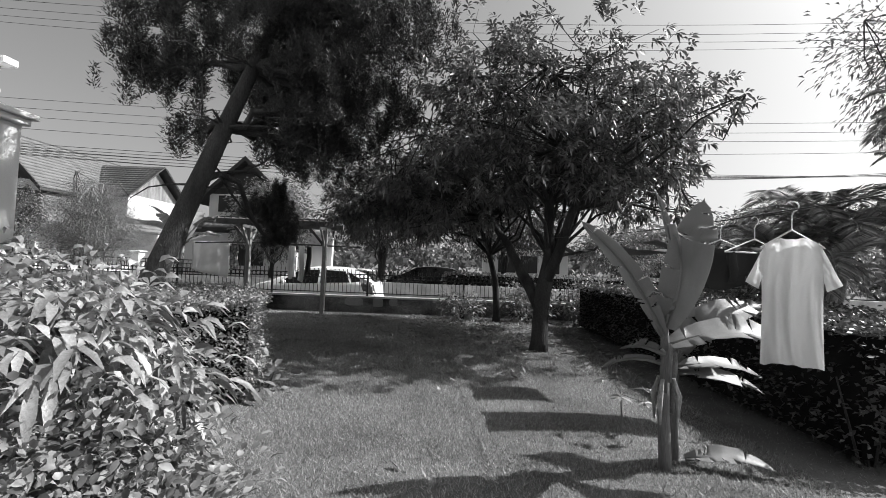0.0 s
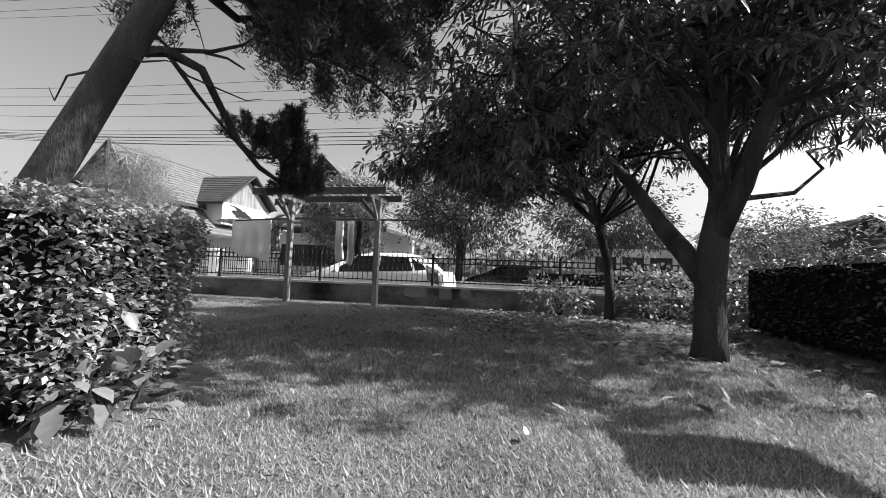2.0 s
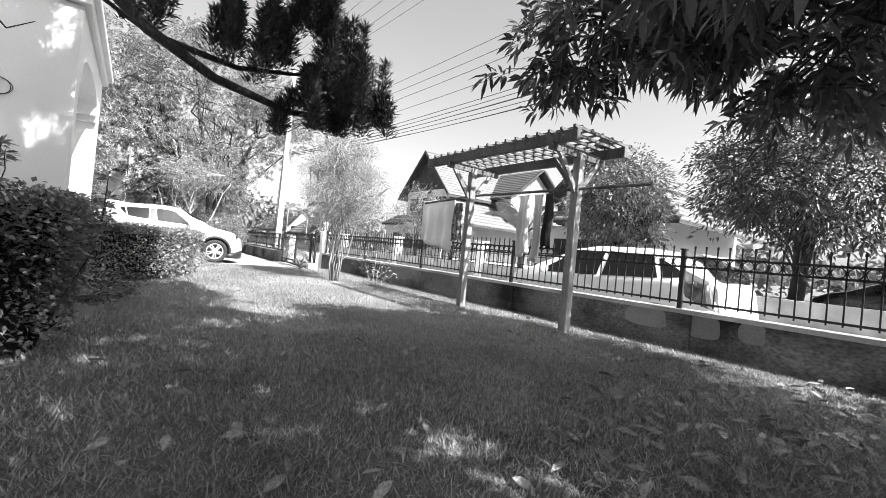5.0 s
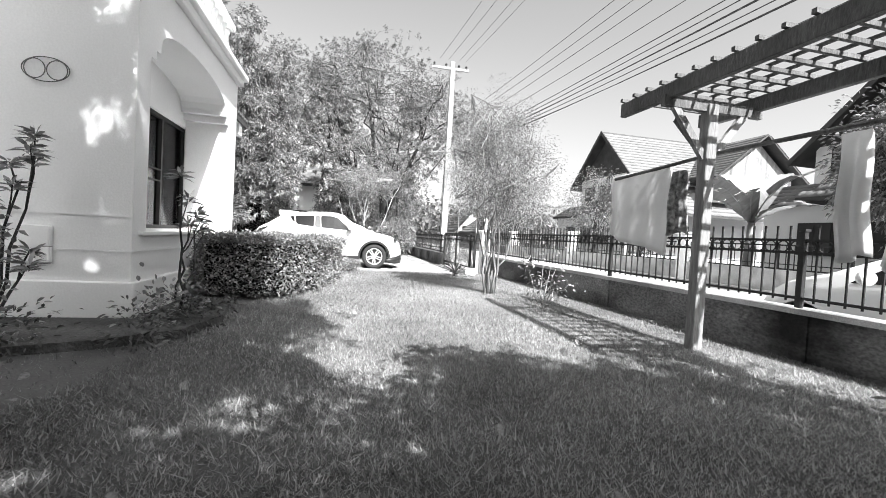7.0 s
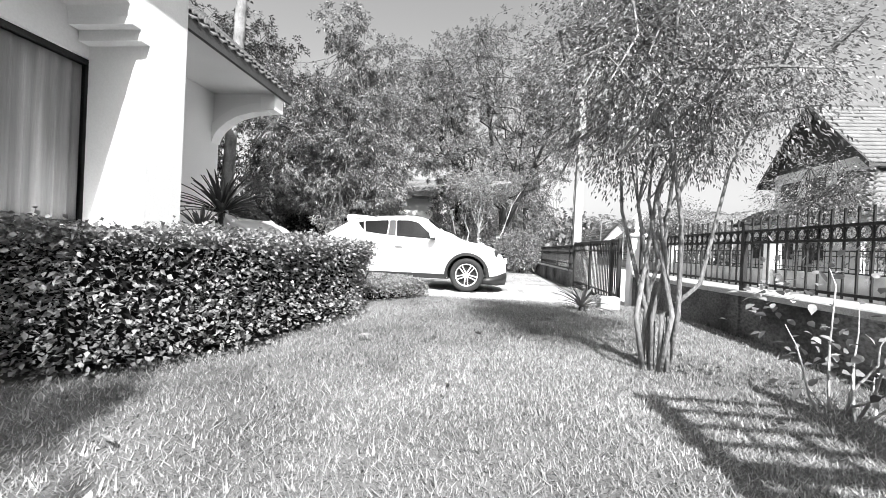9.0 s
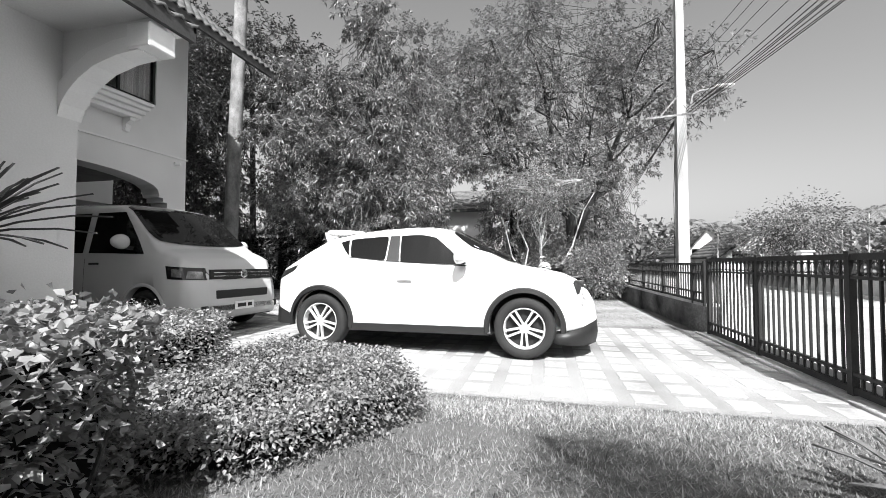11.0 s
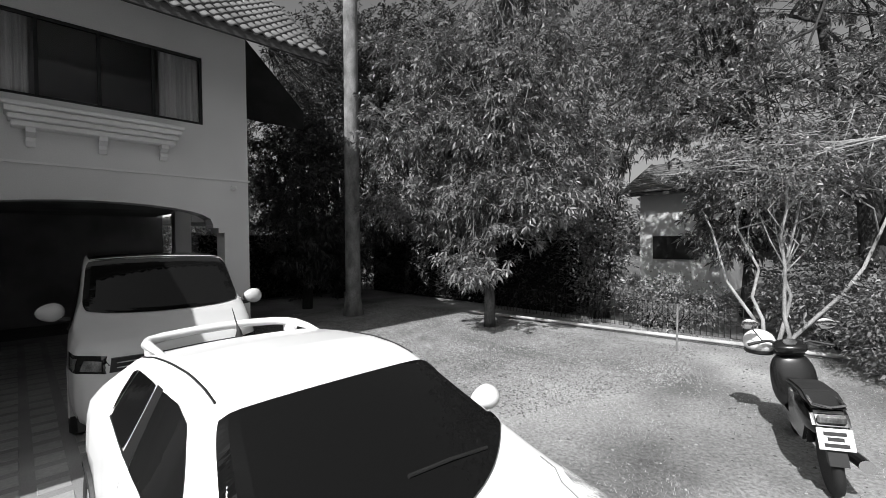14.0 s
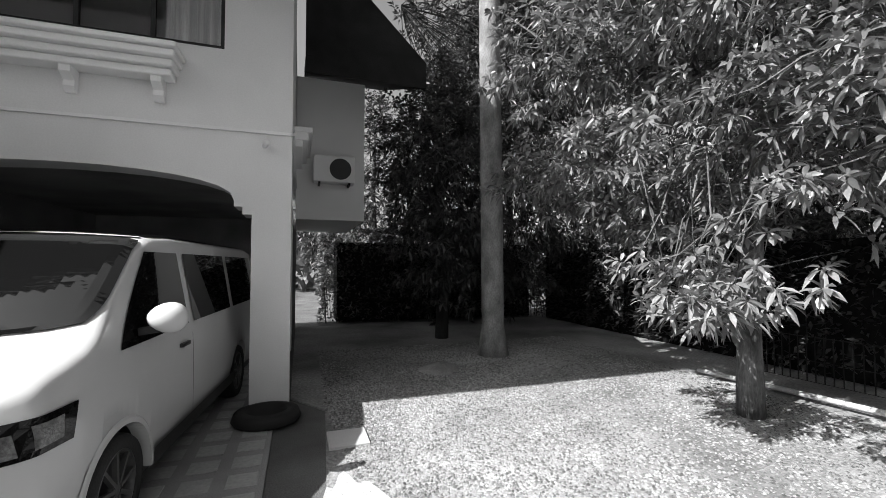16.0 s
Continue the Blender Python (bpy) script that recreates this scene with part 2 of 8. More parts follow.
def raw_mesh(name, co, faces, material, smooth=False):
    """A mesh from arrays: co (n, 3), faces (m, 3 or 4)."""
    me = bpy.data.meshes.new(name)
    n, (m, k) = len(co), faces.shape
    me.vertices.add(n); me.loops.add(m * k); me.polygons.add(m)
    me.vertices.foreach_set("co", np.ascontiguousarray(co, np.float32).ravel())
    me.loops.foreach_set("vertex_index", np.ascontiguousarray(faces, np.int32).ravel())
    me.polygons.foreach_set("loop_start", np.arange(0, m * k, k, dtype=np.int32))
    if smooth:
        me.polygons.foreach_set("use_smooth", np.ones(m, bool))
    me.update(calc_edges=True)
    me.materials.append(material)
    return me


def unit(a):
    return a / np.maximum(np.linalg.norm(a, axis=1, keepdims=True), 1e-9)


def leaves(name, rng, pos, way, length, width, material, fold=0.25, droop=0.3, jitter=0.3):
    """Folded elliptic leaves at pos that point along way: seven corners and six faces each."""
    n = len(pos)
    way = unit(way + rng.normal(0, jitter, (n, 3)))
    side = unit(np.cross(way, unit(rng.normal(0, 0.5, (n, 3)) + np.array([0, 0, 1.0]))))
    up = np.cross(side, way)
    L = (length * rng.uniform(0.7, 1.2, n))[:, None]
    W = (width * rng.uniform(0.75, 1.2, n))[:, None] / 2
    dn = np.array([0, 0, -1.0]) * L * droop
    def at(t, w):
        return pos + way * L * t + dn * t * t + side * W * w + up * W * abs(w) * fold
    co = np.stack([at(0, 0), at(0.26, 0.82), at(0.62, 0.95), at(1, 0), at(0.62, -0.95), at(0.26, -0.82), at(0.48, 0)], 1).reshape(-1, 3)
    i = np.arange(n)[:, None] * 7
    f = np.concatenate([i + np.array(t) for t in ((0, 1, 6), (1, 2, 6), (2, 3, 6), (3, 4, 6), (4, 5, 6), (5, 0, 6))])
    return raw_mesh(name, co, f, material)


def needles(name, rng, pos, way, length, width, material, jitter=0.25):
    """Fine scale-like needles, one slender face each."""
    n = len(pos)
    way = unit(way + rng.normal(0, jitter, (n, 3)))
    side = unit(np.cross(way, rng.normal(0, 1, (n, 3))))
    L = (length * rng.uniform(0.6, 1.3, n))[:, None]
    W = (width * rng.uniform(0.7, 1.3, n))[:, None] / 2
    co = np.stack([pos - side * W, pos + side * W, pos + way * L], 1).reshape(-1, 3)
    return raw_mesh(name, co, np.arange(n * 3).reshape(-1, 3), material)


def flat_leaves(name, rng, pos, way, length, width, material, jitter=0.35, droop=0.2):
    """Cheaper leaves: a folded diamond, two faces each."""
    n = len(pos)
    way = unit(way + rng.normal(0, jitter, (n, 3)))
    side = unit(np.cross(way, unit(rng.normal(0, 0.6, (n, 3)) + np.array([0, 0, 1.0]))))
    up = np.cross(side, way)
    L = (length * rng.uniform(0.6, 1.25, n))[:, None]
    W = (width * rng.uniform(0.7, 1.2, n))[:, None] / 2
    dn = np.array([0, 0, -1.0]) * L * droop
    co = np.stack([pos, pos + way * L * 0.45 + side * W + up * W * 0.3, pos + way * L + dn, pos + way * L * 0.45 - side * W + up * W * 0.3], 1).reshape(-1, 3)
    i = np.arange(n)[:, None] * 4
    f = np.concatenate([i + np.array([0, 1, 2]), i + np.array([0, 2, 3])])
    return raw_mesh(name, co, f, material)


def in_ball(rng, n, shell=0.0):
    d = unit(rng.normal(0, 1, (n, 3)))
    return d * (shell + (1 - shell) * rng.uniform(0, 1, (n, 1)) ** (1 / 3))


def limb_curve(rng, a, b, k=5, wob=0.08, sag=0.0):
    a, b = Vector(a), Vector(b)
    l = (b - a).length
    pts = []
    for i in range(k + 1):
        t = i / k
        p = a.lerp(b, t) + Vector((0, 0, sag * l * math.sin(math.pi * t)))
        if 0 < i < k:
            p += Vector(rng.normal(0, wob * l / 2, 3))
        pts.append(p)
    return pts


def whorls(rng, q, c, clump, shoots, per, length):
    """Shoots round q that lean away from c, each with a whorl of leaves at its tip: places and ways."""
    tip = q + in_ball(rng, shoots, 0.3) * clump * np.array([1, 1, 0.7])
    ax = unit(unit(tip - np.array(c)) + rng.normal(0, 0.35, (shoots, 3)) + np.array([0, 0, 0.25]))
    side = unit(np.cross(ax, rng.normal(0, 1, (shoots, 3))))
    other = np.cross(ax, side)
    a = (np.arange(per) * 2.4)[None, :, None] + rng.uniform(0, 6.28, (shoots, 1, 1))
    t = np.linspace(0, 1, per)[None, :, None]
    ring = side[:, None] * np.cos(a) + other[:, None] * np.sin(a)
    way = ax[:, None] * (0.15 + 1.1 * t ** 2) + ring * (1.05 - 0.55 * t)
    pos = tip[:, None] + ax[:, None] * (t - 1) * length * 0.75 + ring * 0.006
    return pos.reshape(-1, 3), way.reshape(-1, 3)


def tree(name, label, rng, trunks, blobs, leaf, bark, length, width, clump=0.3, per=26, category="tree", limbs=14, cheap=True, droop=0.3, limb_r=0.035, whorl=0, gap=None, gap_size=1.2):
    """trunks: lists of (point, radius). blobs: (centre, radii, clumps, index of the trunk that bears them). The crown is many leaf clumps, each on its own limb or twig.
    whorl: leaves to a shoot, 0 for loose clumps. gap: from -1 to 1, how much of the crown is open."""
    base = trunks[0][0][0]
    e = thing(name, label, category, base)
    inv = Matrix.Translation(-Vector(base))
    wood = B()
    for tr in trunks:
        tube(wood, [p for p, r in tr], [r for p, r in tr], 10)
    pos, way = [], []
    tw = B()
    gp = rng.uniform(0, 6.28, 6)
    for c, rad, count, ti in blobs:
        tr = trunks[ti]
        cen = in_ball(rng, count, 0.35)
        az, el, ph = np.arctan2(cen[:, 1], cen[:, 0]), cen[:, 2] * 3.0, rng.uniform(0, 6.28, 4)
        lump = 1 + 0.20 * np.sin(4 * az + ph[0]) * np.cos(2 * el + ph[1]) + 0.13 * np.sin(7 * az + 3 * el + ph[2])
        cen = np.array(c) + cen * lump[:, None] * np.array(rad)
        if gap is not None:
            k = 6.28 / gap_size
            u = cen + 0.35 * np.sin(cen[:, [1, 2, 0]] * k * 0.6 + gp[:3])
            fld = (np.sin(u[:, 0] * k + gp[3]) + np.sin(u[:, 1] * k + gp[4]) + np.sin(u[:, 2] * k * 1.4 + gp[5])) / 3
            cen = cen[fld > gap]
        for k, q in enumerate(cen):
            n = int(per * rng.uniform(0.5, 1.5))
            if whorl:
                a, b = whorls(rng, q, c, clump, max(1, round(n / whorl)), whorl, length)
                pos.append(a)
                way.append(b)
            else:
                off = in_ball(rng, n) * clump * np.array([1, 1, 0.75]) * rng.uniform(0.7, 1.35)
                pos.append(q + off)
                out = unit((q + off) - np.array(c))
                way.append(unit(off) * 0.8 + out * 0.6 + np.array([0, 0, -0.15]))
            if k < limbs:
                i = rng.integers(max(1, len(tr) // 2), len(tr))
                p0 = tr[i][0]
                r = min(limb_r, tr[i][1] * 0.8)
                tube(wood, limb_curve(rng, p0, q, 5, 0.09, 0.05), [r * (1 - 0.16 * j) for j in range(6)], 6)
            elif k % 2 == 0:
                j = rng.integers(0, min(limbs, len(cen)))
                tube(tw, limb_curve(rng, Vector(cen[j]), q, 3, 0.08), [0.012, 0.009, 0.006, 0.004], 4)
    bmesh.ops.transform(wood, matrix=inv, verts=wood.verts)
    bmesh.ops.transform(tw, matrix=inv, verts=tw.verts)
    part("trunk", wood, bark, e, smooth=True)
    tagged(part("twig_work", tw, bark, e), kind="stuff")
    fn = flat_leaves if cheap else leaves
    me = fn("crown", rng, np.concatenate(pos) - np.array(base), np.concatenate(way), length, width, leaf, droop=droop, jitter=0.15 if whorl else 0.33)
    part("crown", me, leaf, e)
    return e


def inside(poly, x, y):
    """Which of the points lie in the polygon."""
    r = np.zeros(len(x), bool)
    n = len(poly)
    for i in range(n):
        (x0, y0), (x1, y1) = poly[i], poly[(i + 1) % n]
        c = ((y0 > y) != (y1 > y)) & (x < (x1 - x0) * (y - y0) / (y1 - y0 + 1e-12) + x0)
        r ^= c
    return r


def hedge(name, label, rng, poly, z0, z1, leaf, length, width, count, core=0.10, bare=0.12):
    """A clipped hedge on a plan polygon: a near-black block that paints the inner shade, and a skin of leaves on its
    top and sides.
    """
    e = thing(name, label, "hedge", (*poly[0], z0))
    o = np.array([*poly[0], z0])
    P = np.array(poly, float)
    # Solid near-black block: the shade between the stems as colour.
    c = P.mean(0)
    bm = B()
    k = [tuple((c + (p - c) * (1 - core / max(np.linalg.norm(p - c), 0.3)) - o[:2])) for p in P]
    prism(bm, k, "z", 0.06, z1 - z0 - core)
    part("core", bm, HEDGE_CORE, e, "near-black block for the shade inside")
    seg = np.roll(P, -1, 0) - P
    ln = np.linalg.norm(seg, axis=1)
    area = abs(np.sum(P[:, 0] * np.roll(P[:, 1], -1) - P[:, 1] * np.roll(P[:, 0], -1))) / 2
    top = int(count * area / (area + ln.sum() * (z1 - z0)))
    lo, hi = P.min(0), P.max(0)
    xy = rng.uniform(lo, hi, (int(top * 2.5 + 50), 2))
    xy = xy[inside(poly, xy[:, 0], xy[:, 1])][:top]
    lump = 0.05 * np.sin(xy[:, 0] * 5.1 + 1) * np.sin(xy[:, 1] * 4.3) + rng.normal(0, 0.03, len(xy))
    ptop = np.column_stack([xy, z1 - 0.05 + lump])
    wtop = np.column_stack([rng.normal(0, 0.7, (len(xy), 2)), rng.uniform(0.1, 1.0, len(xy))])
    ns = count - top
    which = rng.choice(len(P), ns, p=ln / ln.sum())
    t = rng.uniform(0, 1, ns)[:, None]
    sgn = 1 if np.sum(P[:, 0] * np.roll(P[:, 1], -1) - P[:, 1] * np.roll(P[:, 0], -1)) > 0 else -1
    nrm = np.column_stack([seg[:, 1], -seg[:, 0]]) / ln[:, None] * sgn
    at = P[which] + seg[which] * t
    low = bare * (0.75 + 0.6 * np.sin(3.1 * at[:, 0] + 1.9 * at[:, 1] + 2.1)) * rng.uniform(0.2, 1.2, ns)
    zz = z0 + low + (z1 - z0 - low) * rng.uniform(0, 1, ns) ** 0.8
    bul = 0.05 * np.sin(zz * 7 + which) + rng.normal(0, 0.045, ns) - 0.02
    s2 = at + nrm[which] * bul[:, None]
    ps = np.column_stack([s2, zz])
    ws = np.column_stack([nrm[which] * 0.8 + rng.normal(0, 0.5, (ns, 2)), rng.uniform(-0.5, 0.8, ns)])
    me = flat_leaves("foliage", rng, np.concatenate([ptop, ps]) - o, np.concatenate([wtop, ws]), length, width, leaf, droop=0.15)
    part("foliage", me, leaf, e)
    tw = B()
    for j in range(int(ln.sum() * 5)):
        w = rng.choice(len(P), p=ln / ln.sum())
        q = P[w] + seg[w] * rng.uniform() - nrm[w] * 0.1
        a = Vector((*(q - o[:2]), 0.0))
        tube(tw, [a, a + Vector((rng.normal(0, 0.08), rng.normal(0, 0.08), (z1 - z0) * 0.6))], [0.011, 0.006], 5)
    tagged(part("stem_work", tw, BARK, e), kind="stuff")
    return e


# ---- ground, road, drive ----
def smooth(a, b, t):
    k = np.clip((t - a) / (b - a), 0, 1)
    return k * k * (3 - 2 * k)


def fence_y(x):
    return 11.04 + 0.017 * (x + 3)


def ground_z(x, y):
    """The lawn lies at 0, falls a little to the drive and the gravel yard; the street lies lower."""
    x, y = np.asarray(x, float), np.asarray(y, float)
    z = -0.17 * smooth(-11.6, -12.7, x)
    z = z + 0.03 * (np.sin(x * 0.9 + 0.4) * np.sin(y * 0.7)) * smooth(0, 1.5, 10.4 - y) * (x > -11.5)
    return np.where(y > fence_y(x), -0.33, z)


def axis(lo, hi, a, b, step):
    mid = np.arange(a, b + 1e-6, step)
    left = a - np.cumsum(step * 1.5 ** np.arange(1, 40))
    right = b + np.cumsum(step * 1.5 ** np.arange(1, 40))
    return np.concatenate([[lo], left[left > lo][::-1], mid, right[right < hi], [hi]])


gx, gy = axis(-900, 900, -26, 8, 0.25), axis(-900, 900, -4, 10.75, 0.25)
gy = np.sort(np.concatenate([gy, [11.0, 11.3]]))
GX, GY = np.meshgrid(gx, gy)
gco = np.column_stack([GX.ravel(), GY.ravel(), ground_z(GX.ravel(), GY.ravel())])
gi = (np.arange(len(gy) - 1)[:, None] * len(gx) + np.arange(len(gx) - 1)[None, :]).ravel()[:, None]
ground_me = raw_mesh("ground", gco, np.concatenate([gi, gi + 1, gi + len(gx) + 1, gi + len(gx)], 1), SOIL, True)
solo("ground", ground_me, SOIL, "lawn soil and earth of a house garden", "ground", "structure")

bm = B()
box(bm, -90, 80, 11.45, 18.6, -0.6, -0.25)
solo("road", bm, ASPHALT, "pale grey worn concrete street", "road", "structure")

# ---- the drive: a concrete bed under square paving tiles ----
DRIVE_Z = -0.14
drive = thing("drive", "pale concrete paved drive beside the house", "driveway", (-14.6, 5.5, DRIVE_Z), kind="structure")
bm = B()
prism(bm, [(2.05, -9.5), (2.05, 5.2), (-1.95, 5.2), (-2.0, -1.9), (-2.0, -9.5)], "z", -0.12, -0.006)
part("bed", bm, CONCRETE_DARK, drive)

# ---- boundary wall with an iron fence ----
wall = thing("boundary_wall", "low stained concrete wall with pale coping", "wall", (0, 0, 0), kind="structure")
bm = B()
def slab_run(bm, x0, x1, dy0, dy1, z0, z1):
    prism(bm, [(x0, fence_y(x0) + dy0), (x1, fence_y(x1) + dy0), (x1, fence_y(x1) + dy1), (x0, fence_y(x0) + dy1)], "z", z0, z1)
slab_run(bm, -12.43, 9.0, -0.02, 0.12, -0.5, 0.385)
x = -12.42
while x < 9:
    slab_run(bm, x, x + 0.13, -0.04, 0.13, -0.5, 0.383)
    x += 2.55
part("panel", bm, WALL_DIRTY, wall)
bm = B()
slab_run(bm, -12.43, 9.0, -0.05, 0.17, 0.387, 0.432)
part("coping", bm, COPING, wall, "worn pale coping")

for xc, zc, w, h in ((-2.58, 0.29, 0.24, 0.11), (-2.0, 0.28, 0.19, 0.115), (-1.55, 0.30, 0.11, 0.10)):
    ring = [(xc + w * math.copysign(abs(math.cos(a)) ** 0.6, math.cos(a)) * (1 + 0.06 * math.sin(3 * a + xc)), zc + h * math.copysign(abs(math.sin(a)) ** 0.6, math.sin(a))) for a in np.linspace(0, 2 * math.pi, 22, endpoint=False)]
    bm = prism(B(), ring, "y", fence_y(xc) - 0.026, fence_y(xc) - 0.012)
    part("cement_patch", bm, CEMENT_SHADE, wall, "rubbed paler cement patch")

fence = thing("iron_fence", "black wrought-iron fence with ring heads on a wall", "fence", (0, fence_y(0), 0.43))
def run_bar(bm, x0, x1, z0, z1, w):
    slab_run(bm, x0, x1, 0.06 - w / 2, 0.06 + w / 2, z0, z1)
    bmesh.ops.translate(bm, verts=bm.verts, vec=(0, -fence_y(0), -0.43))
for z in (0.50, 0.88, 0.985):
    bm = B(); run_bar(bm, -12.42, 9.0, z, z + 0.022, 0.03)
    part("rail", bm, IRON, fence)
bm = B(); bar(bm, (0, 0, 0.05), (0, 0, 0.68), 0.0125, 0.0125)
bar(bm, (0, 0, 0.66), (0, 0, 0.69), 0.02, 0.006)
picket_me = finish("picket", bm, IRON)
bm = B()
ringpts = [(0.048 * math.cos(a), 0, 0.048 * math.sin(a)) for a in np.linspace(0, 2 * math.pi, 11)]
tube(bm, ringpts, 0.006, 4, False)
ring_me = finish("ring", bm, IRON)
bm = B(); box(bm, -0.022, 0.022, -0.022, 0.022, 0, 0.64); box(bm, -0.03, 0.03, -0.03, 0.03, 0.64, 0.66)
fpost_me = finish("fence_post", bm, IRON)
x, i = -12.38, 0
while x < 6.5:
    ob = part("fence_post" if i % 23 == 0 else "picket", fpost_me if i % 23 == 0 else picket_me, IRON, fence)
    ob.location = (x, fence_y(x) + 0.06 - fence_y(0), 0)
    r = part("ring", ring_me, IRON, fence)
    r.location = (x + 0.055, fence_y(x) + 0.06 - fence_y(0), 0.513)
    x += 0.11; i += 1

# gate post with a lantern, sliding gate, far fence
gp = thing("gate_post", "pale painted square gate post with worn cap", "post", (-12.55, fence_y(-12.55) + 0.04, 0))
bm = B(); box(bm, -0.11, 0.11, -0.11, 0.11, -0.3, 1.02, 0.01); box(bm, -0.14, 0.14, -0.14, 0.14, 1.02, 1.07, 0.01)
part("shaft", bm, PAINT_TRIM, gp)
lan = thing("gate_lantern", "small pale glass lantern on the gate post", "lantern", (-12.55, fence_y(-12.55) + 0.04, 1.07))
bm = B(); lathe(bm, [(0.05, 0), (0.03, 0.03), (0.02, 0.07), (0.05, 0.10)], 10)
part("stem", bm, PAINT_TRIM, lan)
bm = B(); lathe(bm, [(0.045, 0.10), (0.075, 0.22), (0.07, 0.24)], 8)
part("lantern_glass", bm, LAMP_GLASS, lan)
bm = B(); lathe(bm, [(0.085, 0.24), (0.04, 0.30), (0.012, 0.33)], 8)
part("cap", bm, PAINT_TRIM, lan)


def iron_gate(name, label, x0, x1, y, z0, z1, gap, rings=True, heavy=0.05):
    e = thing(name, label, "gate", (x0, y, z0))
    h, w = z1 - z0, x1 - x0
    for z in (0.0, h - heavy, h - heavy - 0.15, 0.14):
        bm = B(); box(bm, 0, w, -0.018, 0.018, z, z + (heavy if z in (0.0, h - heavy) else 0.025))
        part("rail", bm, IRON, e)
    n = max(2, int(w / gap))
    bm = B(); box(bm, -0.009, 0.009, -0.009, 0.009, heavy, h - heavy)
    bme = finish("gate_bar", bm, IRON)
    bm = B(); box(bm, -0.03, 0.03, -0.025, 0.025, -0.04, h + 0.02)
    pme = finish("stile", bm, IRON)
    for k in range(n + 1):
        ob = part("stile" if k % 14 == 0 or k == n else "gate_bar", pme if k % 14 == 0 or k == n else bme, IRON, e)
        ob.location = (w * k / n, 0, 0)
        if rings and k < n:
            for z in (0.095, h - heavy - 0.063):
                r = part("ring", ring_me, IRON, e)
                r.location = (w * (k + 0.5) / n, 0, z)
    return e


iron_gate("sliding_gate", "long black iron sliding gate with rows of rings", -16.1, -12.72, 10.72, -0.10, 0.98, 0.105)
bm = B(); slab_run(bm, -27, -16.35, -0.02, 0.12, -0.6, 0.25)
wall2 = thing("roadside_wall", "low dark stained wall beside the drive", "wall", kind="structure")
part("panel", bm, WALL_DIRTY, wall2)
bm = B(); slab_run(bm, -27, -16.35, -0.05, 0.15, 0.252, 0.30)
part("coping", bm, COPING, wall2, "pale coping")
iron_gate("far_fence", "black iron bar fence on a low wall", -22.4, -16.4, 10.77, 0.30, 0.92, 0.13, False, 0.035)
gp2 = thing("white_post", "short white concrete post at the gate", "post", (-16.55, 11.15, -0.3))
bm = B(); box(bm, -0.16, 0.16, -0.16, 0.16, 0, 1.22, 0.015)
part("shaft", bm, PAINT_TRIM, gp2)

# ---- the house ----
def wall_arch(bm, x0, x1, z0, z1, y0, y1, ax0, ax1, az0, spring, top, steps=True, n=14):
    """A wall in x and z with an arched opening cut through it, y0 to y1 thick."""
    arc = []
    st = [(0.0, 0.0), (0.0, 0.10), (0.10, 0.10), (0.10, 0.19), (0.19, 0.19), (0.19, 0.25)] if steps else [(0.0, 0.0)]
    left = [(ax0 + a, spring + b) for a, b in st]
    right = [(ax1 - a, spring + b) for a, b in st][::-1]
    sx, ex, sz = left[-1][0], right[0][0], left[-1][1]
    arc = [(sx + (ex - sx) * (0.5 - 0.5 * math.cos(math.pi * k / n)), sz + (top - sz) * math.sin(math.pi * k / n) ** 0.8) for k in range(1, n)]
    line = left + arc + right
    poly = [(x0, z0), (x0, z1), (x1, z1), (x1, z0)]
    if az0 > z0:
        prism(bm, [(x0, z0), (x1, z0), (x1, az0), (x0, az0)], "y", y0, y1)
        z0 = az0
    prism(bm, [(x0, z0), (ax0, z0)] + line[:len(line) // 2 + 1] + [(line[len(line) // 2][0], z1), (x0, z1)], "y", y0, y1)
    prism(bm, [(x1, z0), (x1, z1), (line[len(line) // 2][0], z1)] + line[len(line) // 2:] + [(ax1, z0)], "y", y0, y1)


house = thing("house", "pale painted two-storey house with arches and tiled roofs", "house", (0, 0, 0), kind="structure")
NX0, NX1, NY = -9.27, -6.05, 5.62
bm = B()
wall_arch(bm, NX0, NX1, -0.3, 3.02, NY - 0.56, NY, -8.84, -6.30, 0.72, 2.20, 2.72)
part("arch_wall", bm, PAINT, house)
bm = B()
box(bm, NX1 - 0.2, NX1 - 0.003, -2.0, NY - 0.003, -0.3, 3.018)
part("east_wall", bm, PAINT, house)
bm = B()
box(bm, NX0 + 0.003, NX0 + 0.2, 3.0, NY - 0.56, -0.3, 3.018)
part("side_wall", bm, PAINT, house)
bm = B()
box(bm, NX0, NX1 - 0.2, NY - 0.8, NY - 0.562, 2.2, 3.0)
box(bm, NX0, NX1 - 0.2, NY - 0.8, NY - 0.562, -0.3, 0.74)
box(bm, -6.75, NX1 - 0.2, NY - 0.8, NY - 0.562, 0.74, 2.2)
box(bm, NX0 + 0.2, -8.92, NY - 0.8, NY - 0.562, 0.74, 2.2)
part("niche_wall", bm, PAINT, house)
bm = B()
box(bm, NX0 - 0.07, NX1 + 0.07, -2.07, NY + 0.07, 3.03, 3.12, 0.012)
box(bm, NX0 - 0.13, NX1 + 0.13, -2.13, NY + 0.13, 3.122, 3.20, 0.012)
part("cornice", bm, PAINT_TRIM, house)
bm = B()
box(bm, NX0 - 0.0, NX1 + 0.035, -2.0, NY + 0.035, -0.3, 0.34, 0.01)
part("plinth", bm, PAINT, house)
bm = B()
box(bm, NX0 + 0.3, NX1 - 0.1, NY - 0.60, NY + 0.04, 0.725, 0.765, 0.008)
part("window_sill", bm, PAINT_TRIM, house)
